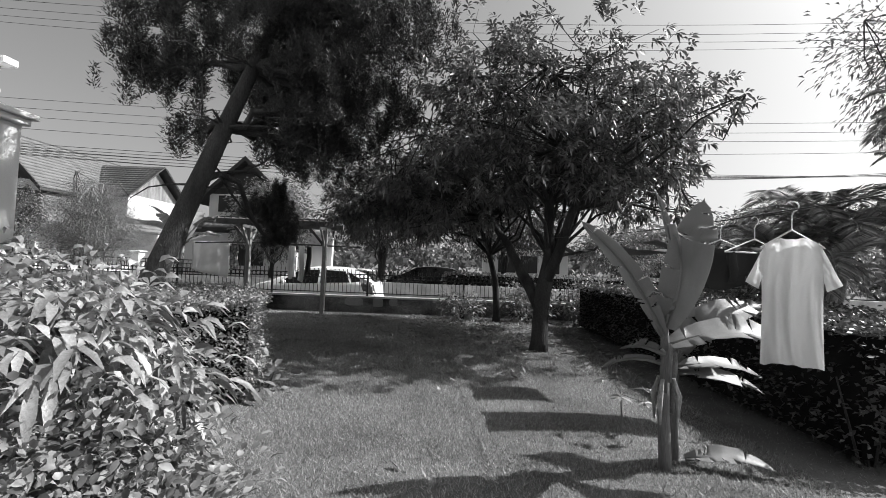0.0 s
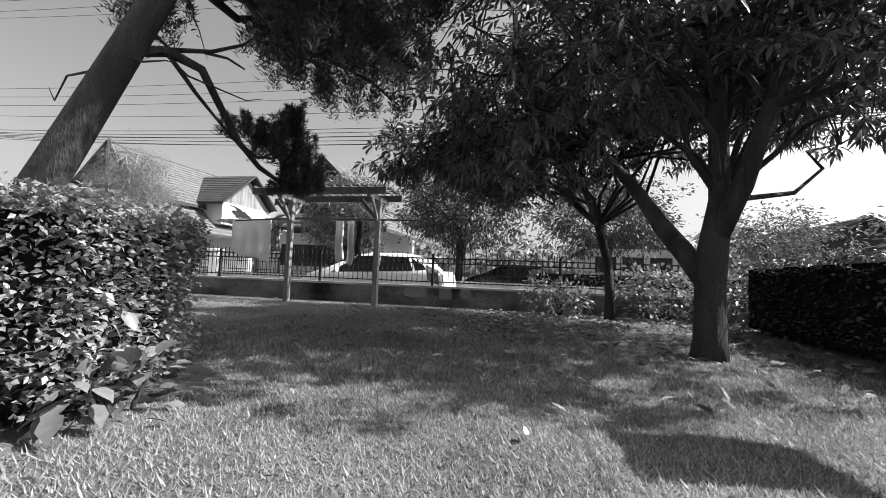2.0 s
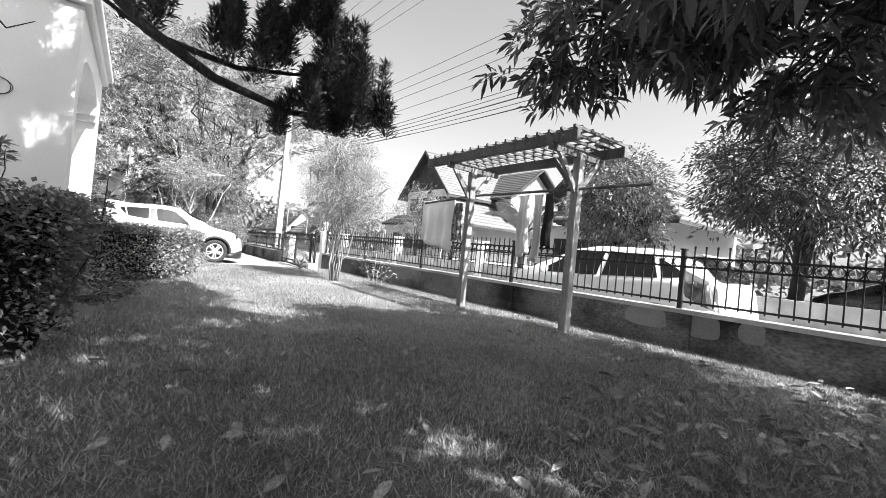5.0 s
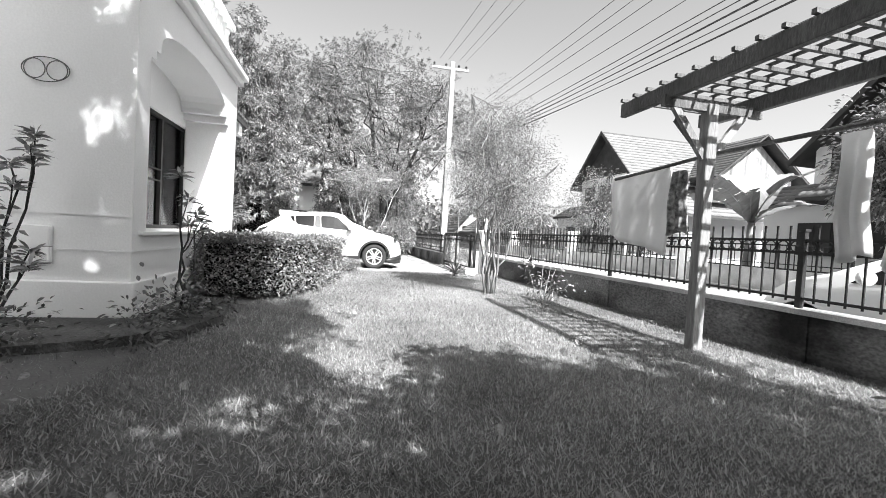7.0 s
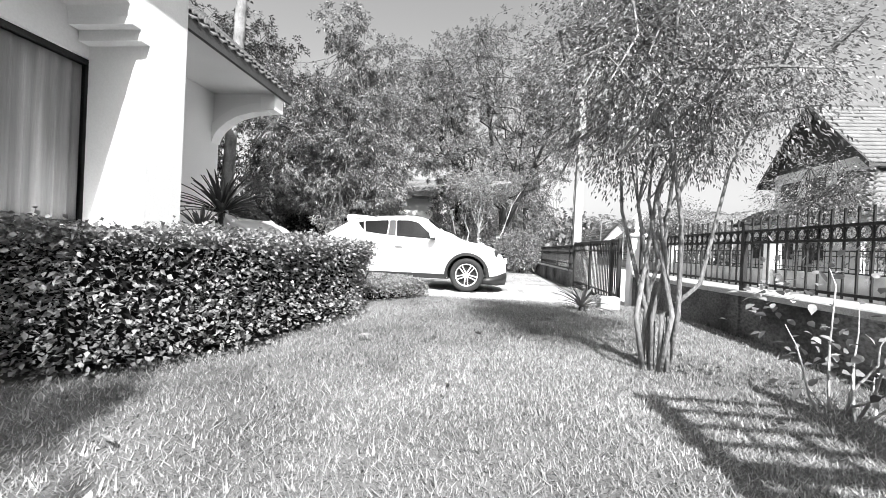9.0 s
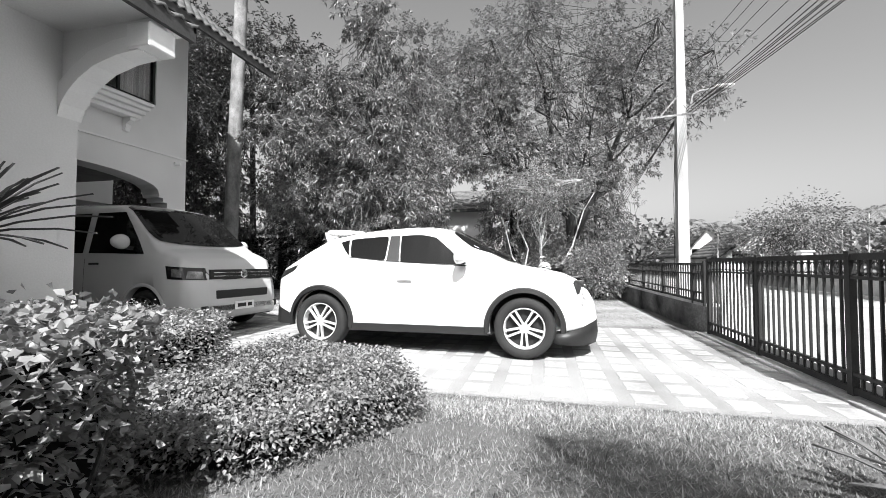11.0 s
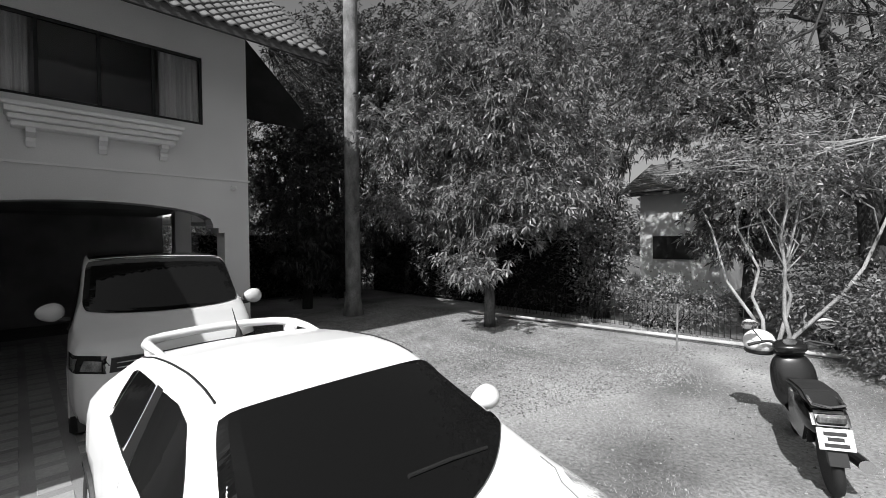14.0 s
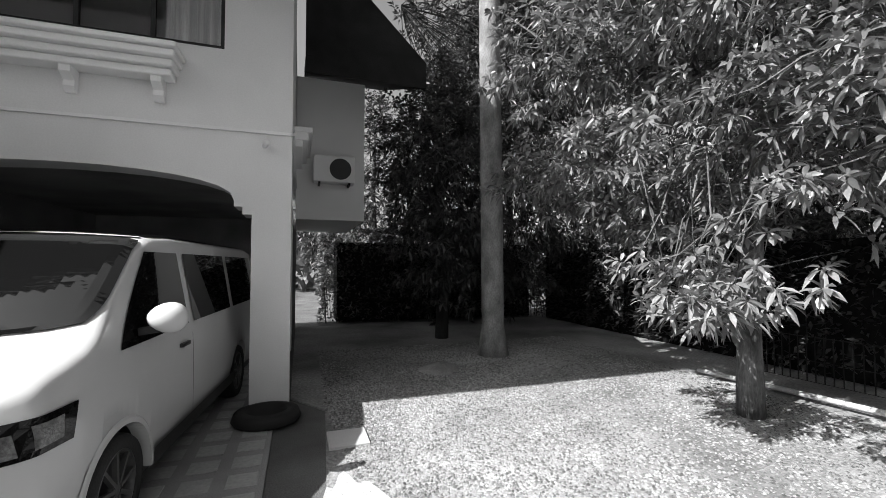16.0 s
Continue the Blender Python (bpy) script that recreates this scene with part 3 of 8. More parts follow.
# balustrade on the terrace over the arch
bm = B(); box(bm, NX0 + 0.05, NX1 - 0.05, NY - 0.25, NY - 0.05, 3.80, 3.90, 0.01)
part("terrace_rail", bm, PAINT_TRIM, house)
bm = B()
lathe(bm, [(0.05, 0), (0.05, 0.04), (0.03, 0.08), (0.06, 0.2), (0.065, 0.27), (0.03, 0.42), (0.03, 0.5), (0.05, 0.55), (0.05, 0.60)], 10)
bal_me = finish("baluster", bm, PAINT_TRIM, True)
for k in range(15):
    part("baluster", bal_me, PAINT_TRIM, house).location = (NX0 + 0.15 + k * 0.2, NY - 0.15, 3.20)
# upper storey set back behind the terrace
bm = B(); box(bm, -12.2, -6.9, -2.0, 2.4, 3.0, 6.0)
part("upper_wall", bm, PAINT, house)


def window(name, x0, x1, y, z0, z1, panes, label, curtain=True, frame_w=0.045, house_ob=None):
    """A sliding window in a wall that faces +y: frame, panes, curtain and a dark room behind."""
    e = part(name, finish("window_frame", box(box(box(box(B(), x0, x1, y - 0.06, y, z0, z0 + frame_w), x0, x1, y - 0.06, y, z1 - frame_w, z1), x0, x0 + frame_w, y - 0.06, y, z0 + frame_w, z1 - frame_w), x1 - frame_w, x1, y - 0.06, y, z0 + frame_w, z1 - frame_w), IRON), IRON, house_ob, label)
    w = (x1 - x0 - frame_w) / panes
    for k in range(panes):
        a = x0 + frame_w / 2 + w * k
        yy = y - 0.028 - 0.016 * (k % 2)
        bm = B(); box(bm, a + 0.01, a + w - 0.01, yy, yy + 0.005, z0 + frame_w, z1 - frame_w)
        p = part("pane", bm, GLASS_PANE, e)
        p.visible_shadow = False
        if k:
            bm = B(); box(bm, a - 0.022, a + 0.022, y - 0.055, y - 0.005, z0 + frame_w, z1 - frame_w)
            part("mullion", bm, IRON, e)
    return e


def curtain(bm, x0, x1, y, z0, z1, depth=0.035, pitch=0.11):
    n = int((x1 - x0) / 0.018)
    top = [bm.verts.new((x0 + (x1 - x0) * k / n, y + depth * math.sin(2 * math.pi * (x0 + (x1 - x0) * k / n) / pitch + 0.8 * math.sin(k * 0.21)), z1)) for k in range(n + 1)]
    bot = [bm.verts.new((v.co.x + 0.008 * math.sin(k), v.co.y * 1.0, z0)) for k, v in enumerate(top)]
    for k in range(n):
        bm.faces.new((top[k], top[k + 1], bot[k + 1], bot[k]))
    return bm


GLASS_PANE = bpy.data.materials.new("clear_pane")
GLASS_PANE.use_nodes = True
_n, _l = GLASS_PANE.node_tree.nodes, GLASS_PANE.node_tree.links
_t, _g, _m = _n.new("ShaderNodeBsdfTransparent"), _n.new("ShaderNodeBsdfGlossy"), _n.new("ShaderNodeMixShader")
_f = _n.new("ShaderNodeFresnel")
_f.inputs["IOR"].default_value = 1.25
_t.inputs["Color"].default_value = (0.85, 0.85, 0.85, 1)
_g.inputs["Roughness"].default_value = 0.015
_l.new(_f.outputs["Fac"], _m.inputs["Fac"]); _l.new(_t.outputs["BSDF"], _m.inputs[1]); _l.new(_g.outputs["BSDF"], _m.inputs[2])
_l.new(_m.outputs["Shader"], _n["Material Output"].inputs["Surface"])

window("window_1", -8.92, -6.75, NY - 0.60, 0.765, 2.2, 3, "dark-framed sliding window with drawn curtain", house_ob=house)
for z in (1.36, 1.50):
    bm = B(); box(bm, -8.17, -7.47, NY - 0.618, NY - 0.602, z, z + 0.018)
    part("glazing_bar", bm, IRON, house)
bm = B(); curtain(bm, -8.13, -6.78, NY - 0.72, 0.78, 2.2)
solo("dark_curtain", bm, CURTAIN_DARK, "dark curtain behind the niche window's sliding panes", "curtain", smooth=True)
bm = B(); curtain(bm, -8.90, -8.16, NY - 0.70, 0.78, 2.2)
solo("curtain", bm, CURTAIN, "grey pleated curtain behind the niche window", "curtain", smooth=True)

# second wing with a tiled lean-to roof on an arched bracket
bm = B()
box(bm, -12.36, NX0 - 0.003, 3.72, 3.9, -0.4, 3.6)
box(bm, -12.36, -12.18, 0.8, 3.717, -0.4, 3.5)
part("wing_wall", bm, PAINT, house)
bm = B()
inner = [(3.9, 2.30), (3.94, 2.42), (4.02, 2.53), (4.15, 2.64), (4.33, 2.74), (4.6, 2.81), (4.85, 2.83)]
outer = [(4.85, 2.97), (4.55, 2.95), (4.27, 2.88), (4.07, 2.76), (3.9, 2.62)]
prism(bm, outer + [(3.9, 3.12), (4.95, 3.12), (4.95, 2.97)], "x", -12.36, -12.20)
part("bracket_web", bm, PAINT, house)
bm = B(); prism(bm, inner + outer, "x", -12.39, -12.17)
box(bm, -12.42, -12.14, 4.74, 5.0, 2.84, 3.06, 0.01)
part("arched_bracket", bm, PAINT_TRIM, house, "pale arched eave bracket")
bm = B(); box(bm, -12.55, -9.28, 3.9, 5.0, 3.12, 3.17)
part("soffit", bm, PAINT, house)


def tile_roof(parent, origin, along, up, length, rise, material, pitch_a=0.24, pitch_u=0.32, label="", wave=0.028):
    """A slope of pan tiles: wavy courses that overlap, as one sheet with real waves and laps."""
    a, u = Vector(along).normalized(), Vector(up).normalized()
    nrm = a.cross(u)
    if nrm.z < 0:
        nrm = -nrm
    na, nc = int(length / pitch_a * 6), int(rise / pitch_u)
    co, fs = [], []
    o = Vector(origin)
    for c in range(nc):
        for r, (s, lift) in enumerate(((0.0, 0.035), (1.06, 0.0))):
            for k in range(na + 1):
                d = length * k / na
                h = wave * math.cos(2 * math.pi * d / pitch_a)
                co.append(o + a * d + u * (pitch_u * (c + s)) + nrm * (h + lift))
        # front lip of the course
        for k in range(na + 1):
            d = length * k / na
            co.append(o + a * d + u * (pitch_u * c) + nrm * (wave * math.cos(2 * math.pi * d / pitch_a) + 0.008))
        b0 = c * 3 * (na + 1)
        for k in range(na):
            fs.append((b0 + k, b0 + k + 1, b0 + na + 2 + k, b0 + na + 1 + k))
            fs.append((b0 + 2 * (na + 1) + k, b0 + 2 * (na + 1) + k + 1, b0 + k + 1, b0 + k))
    me = raw_mesh("roof_tiles", np.array([tuple(p) for p in co]) - np.array(tuple(parent.location)), np.array(fs), material, True)
    return part("roof_tiles", me, material, parent, label)


tile_roof(house, (-12.6, 5.05, 3.20), (1, 0, 0), (0, -1, 0.55), 3.33, 3.0, TILE_ROOF, 0.19, 0.26)
bm = B(); box(bm, -12.6, -9.28, 5.0, 5.05, 3.08, 3.23)
prism(bm, [(5.05, 3.17), (2.4, 4.62), (2.4, 4.72), (5.05, 3.23)], "x", -12.62, -12.57)
part("fascia", bm, EAVE, house, "dark fascia board")

# carport block: arch below, window with a planter ledge above
CY = 0.80
bm = B()
wall_arch(bm, -16.74, -12.2, -0.4, 3.08, CY - 0.42, CY, -16.30, -12.55, -0.4, 2.05, 2.64)
part("carport_arch", bm, PAINT, house)
bm = B()
box(bm, -16.74, -15.98, CY - 0.2, CY - 0.002, 3.08, 6.6)
box(bm, -13.10, -9.3, CY - 0.2, CY - 0.002, 3.08, 6.6)
box(bm, -15.98, -13.10, CY - 0.2, CY - 0.002, 3.08, 4.08)
box(bm, -15.98, -13.10, CY - 0.2, CY - 0.002, 5.27, 6.6)
part("carport_upper_wall", bm, PAINT, house)
bm = B(); box(bm, -16.74, -16.56, -6.0, CY - 0.2, 3.08, 5.9)
part("west_wall", bm, PAINT, house)
bm = B(); box(bm, -16.76, -12.4, CY, CY + 0.03, 3.12, 3.155); box(bm, -16.77, -16.742, -3.0, CY + 0.03, 3.12, 3.155)
part("string_course", bm, PAINT_TRIM, house)
window("window_2", -15.98, -13.10, CY - 0.03, 4.08, 5.27, 4, "dark-framed four-pane sliding window", house_ob=house)
bm = B(); curtain(bm, -15.95, -15.35, CY - 0.14, 4.1, 5.25); curtain(bm, -13.75, -13.12, CY - 0.14, 4.1, 5.25)
solo("upstairs_curtain", bm, CURTAIN, "pale curtains half drawn behind the upstairs window", "curtain", smooth=True)
bm = B()
for z0, z1, o in ((3.60, 3.68, 0.22), (3.682, 3.76, 0.29), (3.762, 3.84, 0.36), (3.842, 3.90, 0.42)):
    box(bm, -15.40 - o * 0.45, -13.65 + o * 0.45, CY, CY + o, z0, z1, 0.012)
part("planter_ledge", bm, PAINT_TRIM, house, "stepped white planter ledge")
for x in (-15.35, -14.55, -13.75):
    bm = B()
    prism(bm, [(CY, 3.36), (CY + 0.05, 3.36), (CY + 0.09, 3.42), (CY + 0.08, 3.48), (CY + 0.18, 3.54), (CY + 0.19, 3.60), (CY, 3.60)], "x", x - 0.05, x + 0.05)
    part("corbel", bm, PAINT_TRIM, house)
# Soffit and back walls are greyer than the house to paint inner shade.
bm = B()
box(bm, -16.55, -12.2, -6.0, CY - 0.43, 2.75, 2.95)
part("carport_ceiling", bm, CEMENT_SHADE, house, "soffit darkened for the carport's shade")
bm = B()
box(bm, -16.74, -12.2, -6.2, -6.0, -0.4, 3.0)
box(bm, -12.2, -12.02, -6.2, 0.8, -0.4, 3.0)
part("carport_back_wall", bm, CEMENT_SHADE, house, "wall darkened for the carport's shade")
bm = B(); box(bm, -16.70, -16.35, -3.2, -2.85, -0.4, 2.75)
part("carport_pillar", bm, PAINT, house)
tile_roof(house, (-17.55, 2.35, 5.28), (1, 0, 0), (0, -1, 0.82), 8.6, 6.4, TILE_ROOF, 0.19, 0.26)
bm = B(); box(bm, -17.55, -8.95, 2.28, 2.34, 5.16, 5.30)
prism(bm, [(2.34, 5.16), (2.34, 5.34), (-2.6, 9.36), (-2.6, 9.18)], "x", -17.6, -17.55)
part("main_fascia", bm, EAVE, house, "dark fascia board")
bm = B(); prism(bm, [(2.3, 5.17), (2.3, 5.22), (0.6, 6.62), (0.6, 6.57)], "x", -17.55, -8.95)
prism(bm, [(0.6, 6.57), (0.6, 6.62), (-2.6, 9.24), (-2.6, 9.19)], "x", -17.55, -16.74)
part("main_soffit", bm, EAVE, house, "dark boarded soffit")
# west rear wing with a condenser
bm = B()
box(bm, -18.15, -16.75, -6.5, -3.0, 2.5, 5.5)
part("rear_wall", bm, PAINT, house)
bm = B(); box(bm, -16.55, -9.5, -2.4, -2.2, 2.97, 6.6); box(bm, -9.5, -9.32, -2.4, CY - 0.21, 2.97, 6.6); box(bm, -16.55, -9.5, -2.2, CY - 0.21, 2.96, 3.06); box(bm, -16.55, -9.3, -2.4, CY - 0.21, 6.6, 6.66); box(bm, -16.735, -16.565, -2.4, CY - 0.21, 5.91, 6.6)
part("upstairs_room", bm, PAINT, house)
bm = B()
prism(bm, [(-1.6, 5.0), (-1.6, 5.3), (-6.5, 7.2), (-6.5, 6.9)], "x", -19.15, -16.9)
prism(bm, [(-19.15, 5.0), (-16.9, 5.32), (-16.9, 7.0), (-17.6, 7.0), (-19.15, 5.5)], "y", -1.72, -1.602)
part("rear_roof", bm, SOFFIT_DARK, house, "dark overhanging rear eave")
bm = B()
for z0, z1, o in ((3.30, 3.40, 0.12), (3.402, 3.52, 0.2), (3.522, 3.6, 0.26)):
    box(bm, -16.744 - o, -16.744, -1.9, -0.3, z0, z1, 0.01)
part("side_ledge", bm, PAINT_TRIM, house)

# plinth mouldings round the corner of the niche wall
for z, h, o in ((0.275, 0.035, 0.022), (0.585, 0.012, 0.008), (0.875, 0.012, 0.008)):
    bm = B(); box(bm, NX1 + 0.0, NX1 + o, 3.3, NY + o, z, z + h); box(bm, -6.30 if z < 0.7 else -6.28, NX1 - 0.001, NY, NY + o, z, z + h)
    if z < 0.7:
        box(bm, NX0, -6.302, NY, NY + o, z, z + h)
    part("plinth_moulding", bm, PAINT_TRIM, house)


# ---- vehicles ----
class Shell:
    """A car's outer skin: half-sections along its length (y, nose at +y), from a top line, a belt line and widths."""
    def __init__(s, top, belt, width, roofw, sill, round_=0.07):
        s.top, s.belt, s.width, s.roofw, s.sill, s.rd = [np.array(a, float) for a in (top, belt, width, roofw, sill)] + [round_]

    def at(s, a, y):
        return float(np.interp(y, a[:, 0], a[:, 1]))

    def section(s, y):
        zt, w, z0 = s.at(s.top, y), s.at(s.width, y), s.at(s.sill, y)
        zb = min(s.at(s.belt, y), zt - s.rd * 1.3)
        wr = min(s.at(s.roofw, y), w)
        zr = zt - s.rd
        cab = np.clip((zr - zb) / 0.3, 0, 1)
        wr = w * 0.965 * (1 - cab) + wr * cab
        zb = min(zb, zr - 0.02)
        h = zb - z0
        pts = [(w * 0.90, z0), (w * 0.965, z0 + h * 0.06), (w * 0.99, z0 + h * 0.22), (w, z0 + h * 0.45), (w * 0.995, z0 + h * 0.72), (w * 0.985, z0 + h * 0.9), (w * 0.965, zb)]
        for t in (0.12, 0.35, 0.6, 0.85, 1.0):
            pts.append((w * 0.965 + (wr - w * 0.965) * t, zb + (zr - zb) * t))
        for a in (18, 36, 54, 72, 85):
            pts.append((wr * (1 - 0.16 * (1 - math.cos(radians(a)))) - 0.02 * math.sin(radians(a)) , zr + s.rd * 0.72 * math.sin(radians(a))))
        x1, z1 = pts[-1]
        for t in (0.25, 0.5, 0.75, 1.0):
            pts.append((x1 * (1 - t), z1 + (zt - z1) * (1 - (1 - t) ** 2)))
        return pts

    def x(s, y, z):
        p = s.section(y)[3:]
        return float(np.interp(z, [q[1] for q in p], [q[0] for q in p]))

    def z(s, y, x):
        p = s.section(y)[7:][::-1]
        return float(np.interp(abs(x), [q[0] for q in p], [q[1] for q in p]))

    def body(s, ys):
        bm = B()
        rows = []
        for y in ys:
            h = s.section(y)
            ring = [bm.verts.new((x, y, z)) for x, z in h] + [bm.verts.new((-x, y, z)) for x, z in h[-2::-1]]
            rows.append(ring)
        for a, b in zip(rows, rows[1:]):
            for k in range(len(a)):
                bm.faces.new((a[k], a[(k + 1) % len(a)], b[(k + 1) % len(a)], b[k]))
        bm.faces.new(rows[0]); bm.faces.new(rows[-1][::-1])
        bmesh.ops.recalc_face_normals(bm, faces=bm.faces)
        return bm

    def side_patch(s, bot, top, sgn, off=0.008, n=22, m=12, soft=0.0):
        """A pane on the flank between two lines of (y, z)."""
        bm = B()
        bot, top = np.array(bot, float), np.array(top, float)
        y0, y1 = max(bot[0, 0], top[0, 0]), min(bot[-1, 0], top[-1, 0])
        y0, y1 = min(bot[0, 0], top[0, 0]), max(bot[-1, 0], top[-1, 0])
        g = []
        for i in range(n + 1):
            row = []
            for j in range(m + 1):
                t, v = i / n, j / m
                if soft:
                    a, b = 2 * t - 1, 2 * v - 1
                    t, v = 0.5 + 0.5 * a * (1 - soft * b ** 6), 0.5 + 0.5 * b * (1 - soft * a ** 6)
                yb, yt = bot[0, 0] + (bot[-1, 0] - bot[0, 0]) * t, top[0, 0] + (top[-1, 0] - top[0, 0]) * t
                y = yb + (yt - yb) * v
                z = np.interp(yb, bot[:, 0], bot[:, 1]) * (1 - v) + np.interp(yt, top[:, 0], top[:, 1]) * v
                row.append(bm.verts.new((sgn * (s.x(y, z) + off), y, z)))
            g.append(row)
        for i in range(n):
            for j in range(m):
                f = (g[i][j], g[i + 1][j], g[i + 1][j + 1], g[i][j + 1])
                bm.faces.new(f if sgn > 0 else f[::-1])
        bmesh.ops.recalc_face_normals(bm, faces=bm.faces)
        return bm

    def deck_patch(s, outer, inner, sgn, off=0.008, n=18, m=6):
        """A pane on the deck between two lines of (y, x)."""
        bm = B()
        outer, inner = np.array(outer, float), np.array(inner, float)
        k0, k1 = np.linspace(0, 1, len(outer)), np.linspace(0, 1, len(inner))
        g = []
        for i in range(n + 1):
            t, row = i / n, []
            for j in range(m + 1):
                v = j / m
                y = np.interp(t, k0, outer[:, 0]) * (1 - v) + np.interp(t, k1, inner[:, 0]) * v
                x = np.interp(t, k0, outer[:, 1]) * (1 - v) + np.interp(t, k1, inner[:, 1]) * v
                row.append(bm.verts.new((sgn * (x + off * 0.4), y + off * 0.4, s.z(y, x) + off)))
            g.append(row)
        for i in range(n):
            for j in range(m):
                bm.faces.new((g[i][j], g[i + 1][j], g[i + 1][j + 1], g[i][j + 1]))
        bmesh.ops.recalc_face_normals(bm, faces=bm.faces)
        return bm

    def top_patch(s, ya, yb, wa, wb, off=0.012, n=24, m=28, bow=0.0, soft=0.09, bow_top=None):
        """A pane across the car from ya to yb, half widths wa and wb; bow curves the ends."""
        bm = B()
        g = []
        bt = 0.4 * bow if bow_top is None else bow_top
        for i in range(n + 1):
            row = []
            for j in range(m + 1):
                v, b = 2 * j / m - 1, 2 * i / n - 1
                t = 0.5 + 0.5 * b * (1 - soft * v ** 6)
                v *= 1 - soft * (1.5 if b < 0 else 0.6) * b ** 6
                y = ya + (yb - ya) * t - (bow + (bt - bow) * t) * v * v
                xx = v * (wa + (wb - wa) * t)
                row.append(bm.verts.new((xx, y + (off if yb < ya else -off) * 0.6, s.z(y, xx) + off)))
            g.append(row)
        for i in range(n):
            for j in range(m):
                bm.faces.new((g[i][j], g[i + 1][j], g[i + 1][j + 1], g[i][j + 1]))
        bmesh.ops.recalc_face_normals(bm, faces=bm.faces)
        return bm


def carve(ob, holes):
    """Cut round holes (y, z, radius, x from, x to) out of a closed mesh."""
    for y, z, r, x0, x1 in holes:
        bm = B()
        lathe(bm, [(r, x0), (r, x1)], 36, pose(0, y, z, 0, 90, 0))
        bmesh.ops.recalc_face_normals(bm, faces=bm.faces)
        cut = new("cutter", finish("cutter", bm, TRIM_BLACK))
        md = ob.modifiers.new("cut", "BOOLEAN")
        md.operation, md.object, md.solver = "DIFFERENCE", cut, "EXACT"
        cut.parent = ob.parent
        dg = bpy.context.evaluated_depsgraph_get()
        me = bpy.data.meshes.new_from_object(ob.evaluated_get(dg))
        ob.modifiers.clear()
        ob.data = me
        bpy.data.objects.remove(cut)


def wheel(parent, x, y, z, r, width, rim_r, spokes, sgn, dark=False):
    e = new("wheel")
    bm = B()
    w = width / 2
    lathe(bm, [(rim_r, -w * 0.9), (r * 0.93, -w), (r * 0.985, -w * 0.75), (r, -w * 0.3), (r, w * 0.3), (r * 0.985, w * 0.75), (r * 0.93, w), (rim_r, w * 0.9), (rim_r * 0.97, w * 0.5), (rim_r * 0.97, -w * 0.5), (rim_r, -w * 0.9)], 40, None, False)
    me = finish("wheel", bm, TYRE, True)
    e.data = None
    wo = part("wheel", me, TYRE, parent, "")
    bpy.data.objects.remove(e)
    wo.matrix_basis = pose(x, y, z) @ pose(0, 0, 0, 0, 90 * sgn, 0)
    rim = B()
    lathe(rim, [(rim_r * 0.99, w * 0.35), (rim_r, w * 0.88), (rim_r * 0.95, w * 0.9), (rim_r * 0.90, w * 0.45), (rim_r * 0.90, w * 0.15)], 40, None, False)
    for k in range(spokes):
        a = 2 * math.pi * k / spokes
        c, s2 = math.cos(a), math.sin(a)
        for o0, o1 in ((((-0.020, -0.036), (0.020, 0.036))) if spokes < 8 else ((0.0, 0.0),)):
            bar(rim, (c * rim_r * 0.16 - s2 * o0, s2 * rim_r * 0.16 + c * o0, w * 0.80), (c * rim_r * 0.95 - s2 * o1, s2 * rim_r * 0.95 + c * o1, w * 0.72), 0.024 if spokes < 8 else 0.022, 0.03)
    lathe(rim, [(rim_r * 0.24, w * 0.6), (rim_r * 0.22, w * 0.86), (rim_r * 0.10, w * 0.9)], 16)
    part("rim", rim, RIM_GREY if dark else ALLOY, wo, "alloy rim")
    dk = B()
    lathe(dk, [(rim_r * 0.93, w * 0.1), (rim_r * 0.93, w * 0.22)], 28)
    part("brake", dk, TRIM_BLACK, wo)
    return wo


def arch_ring(shell, yc, zc, r0, r1, sgn, out=0.022, a0=-8, a1=188, zmin=0.2):
    """A plastic wheel-arch lip that follows the flank."""
    bm = B()
    rows = []
    n = 28
    for k in range(n + 1):
        a = radians(a0 + (a1 - a0) * k / n)
        row = []
        for r, o in ((r0, -0.05), (r0, out), (r1 - 0.015, out), (r1, 0.002)):
            y, z = yc + r * math.cos(a), max(zc + r * math.sin(a), zmin)
            row.append(bm.verts.new((sgn * (shell.x(y, max(z, zmin)) + o), y, z)))
        rows.append(row)
    for a, b in zip(rows, rows[1:]):
        for k in range(3):
            bm.faces.new((a[k], a[k + 1], b[k + 1], b[k]))
    bmesh.ops.recalc_face_normals(bm, faces=bm.faces)
    return bm


def mirror_cap(bm, x, y, z, sgn, sx=0.11, sy=0.075, sz=0.075):
    r = bmesh.ops.create_uvsphere(bm, u_segments=16, v_segments=10, radius=1.0)
    for v in r["verts"]:
        c = v.co
        v.co = Vector((x + sgn * sx * c.x, y + sy * (c.y if c.y > 0 else c.y * 0.35), z + sz * c.z * (1.0 - 0.15 * c.x * sgn)))
    return bm


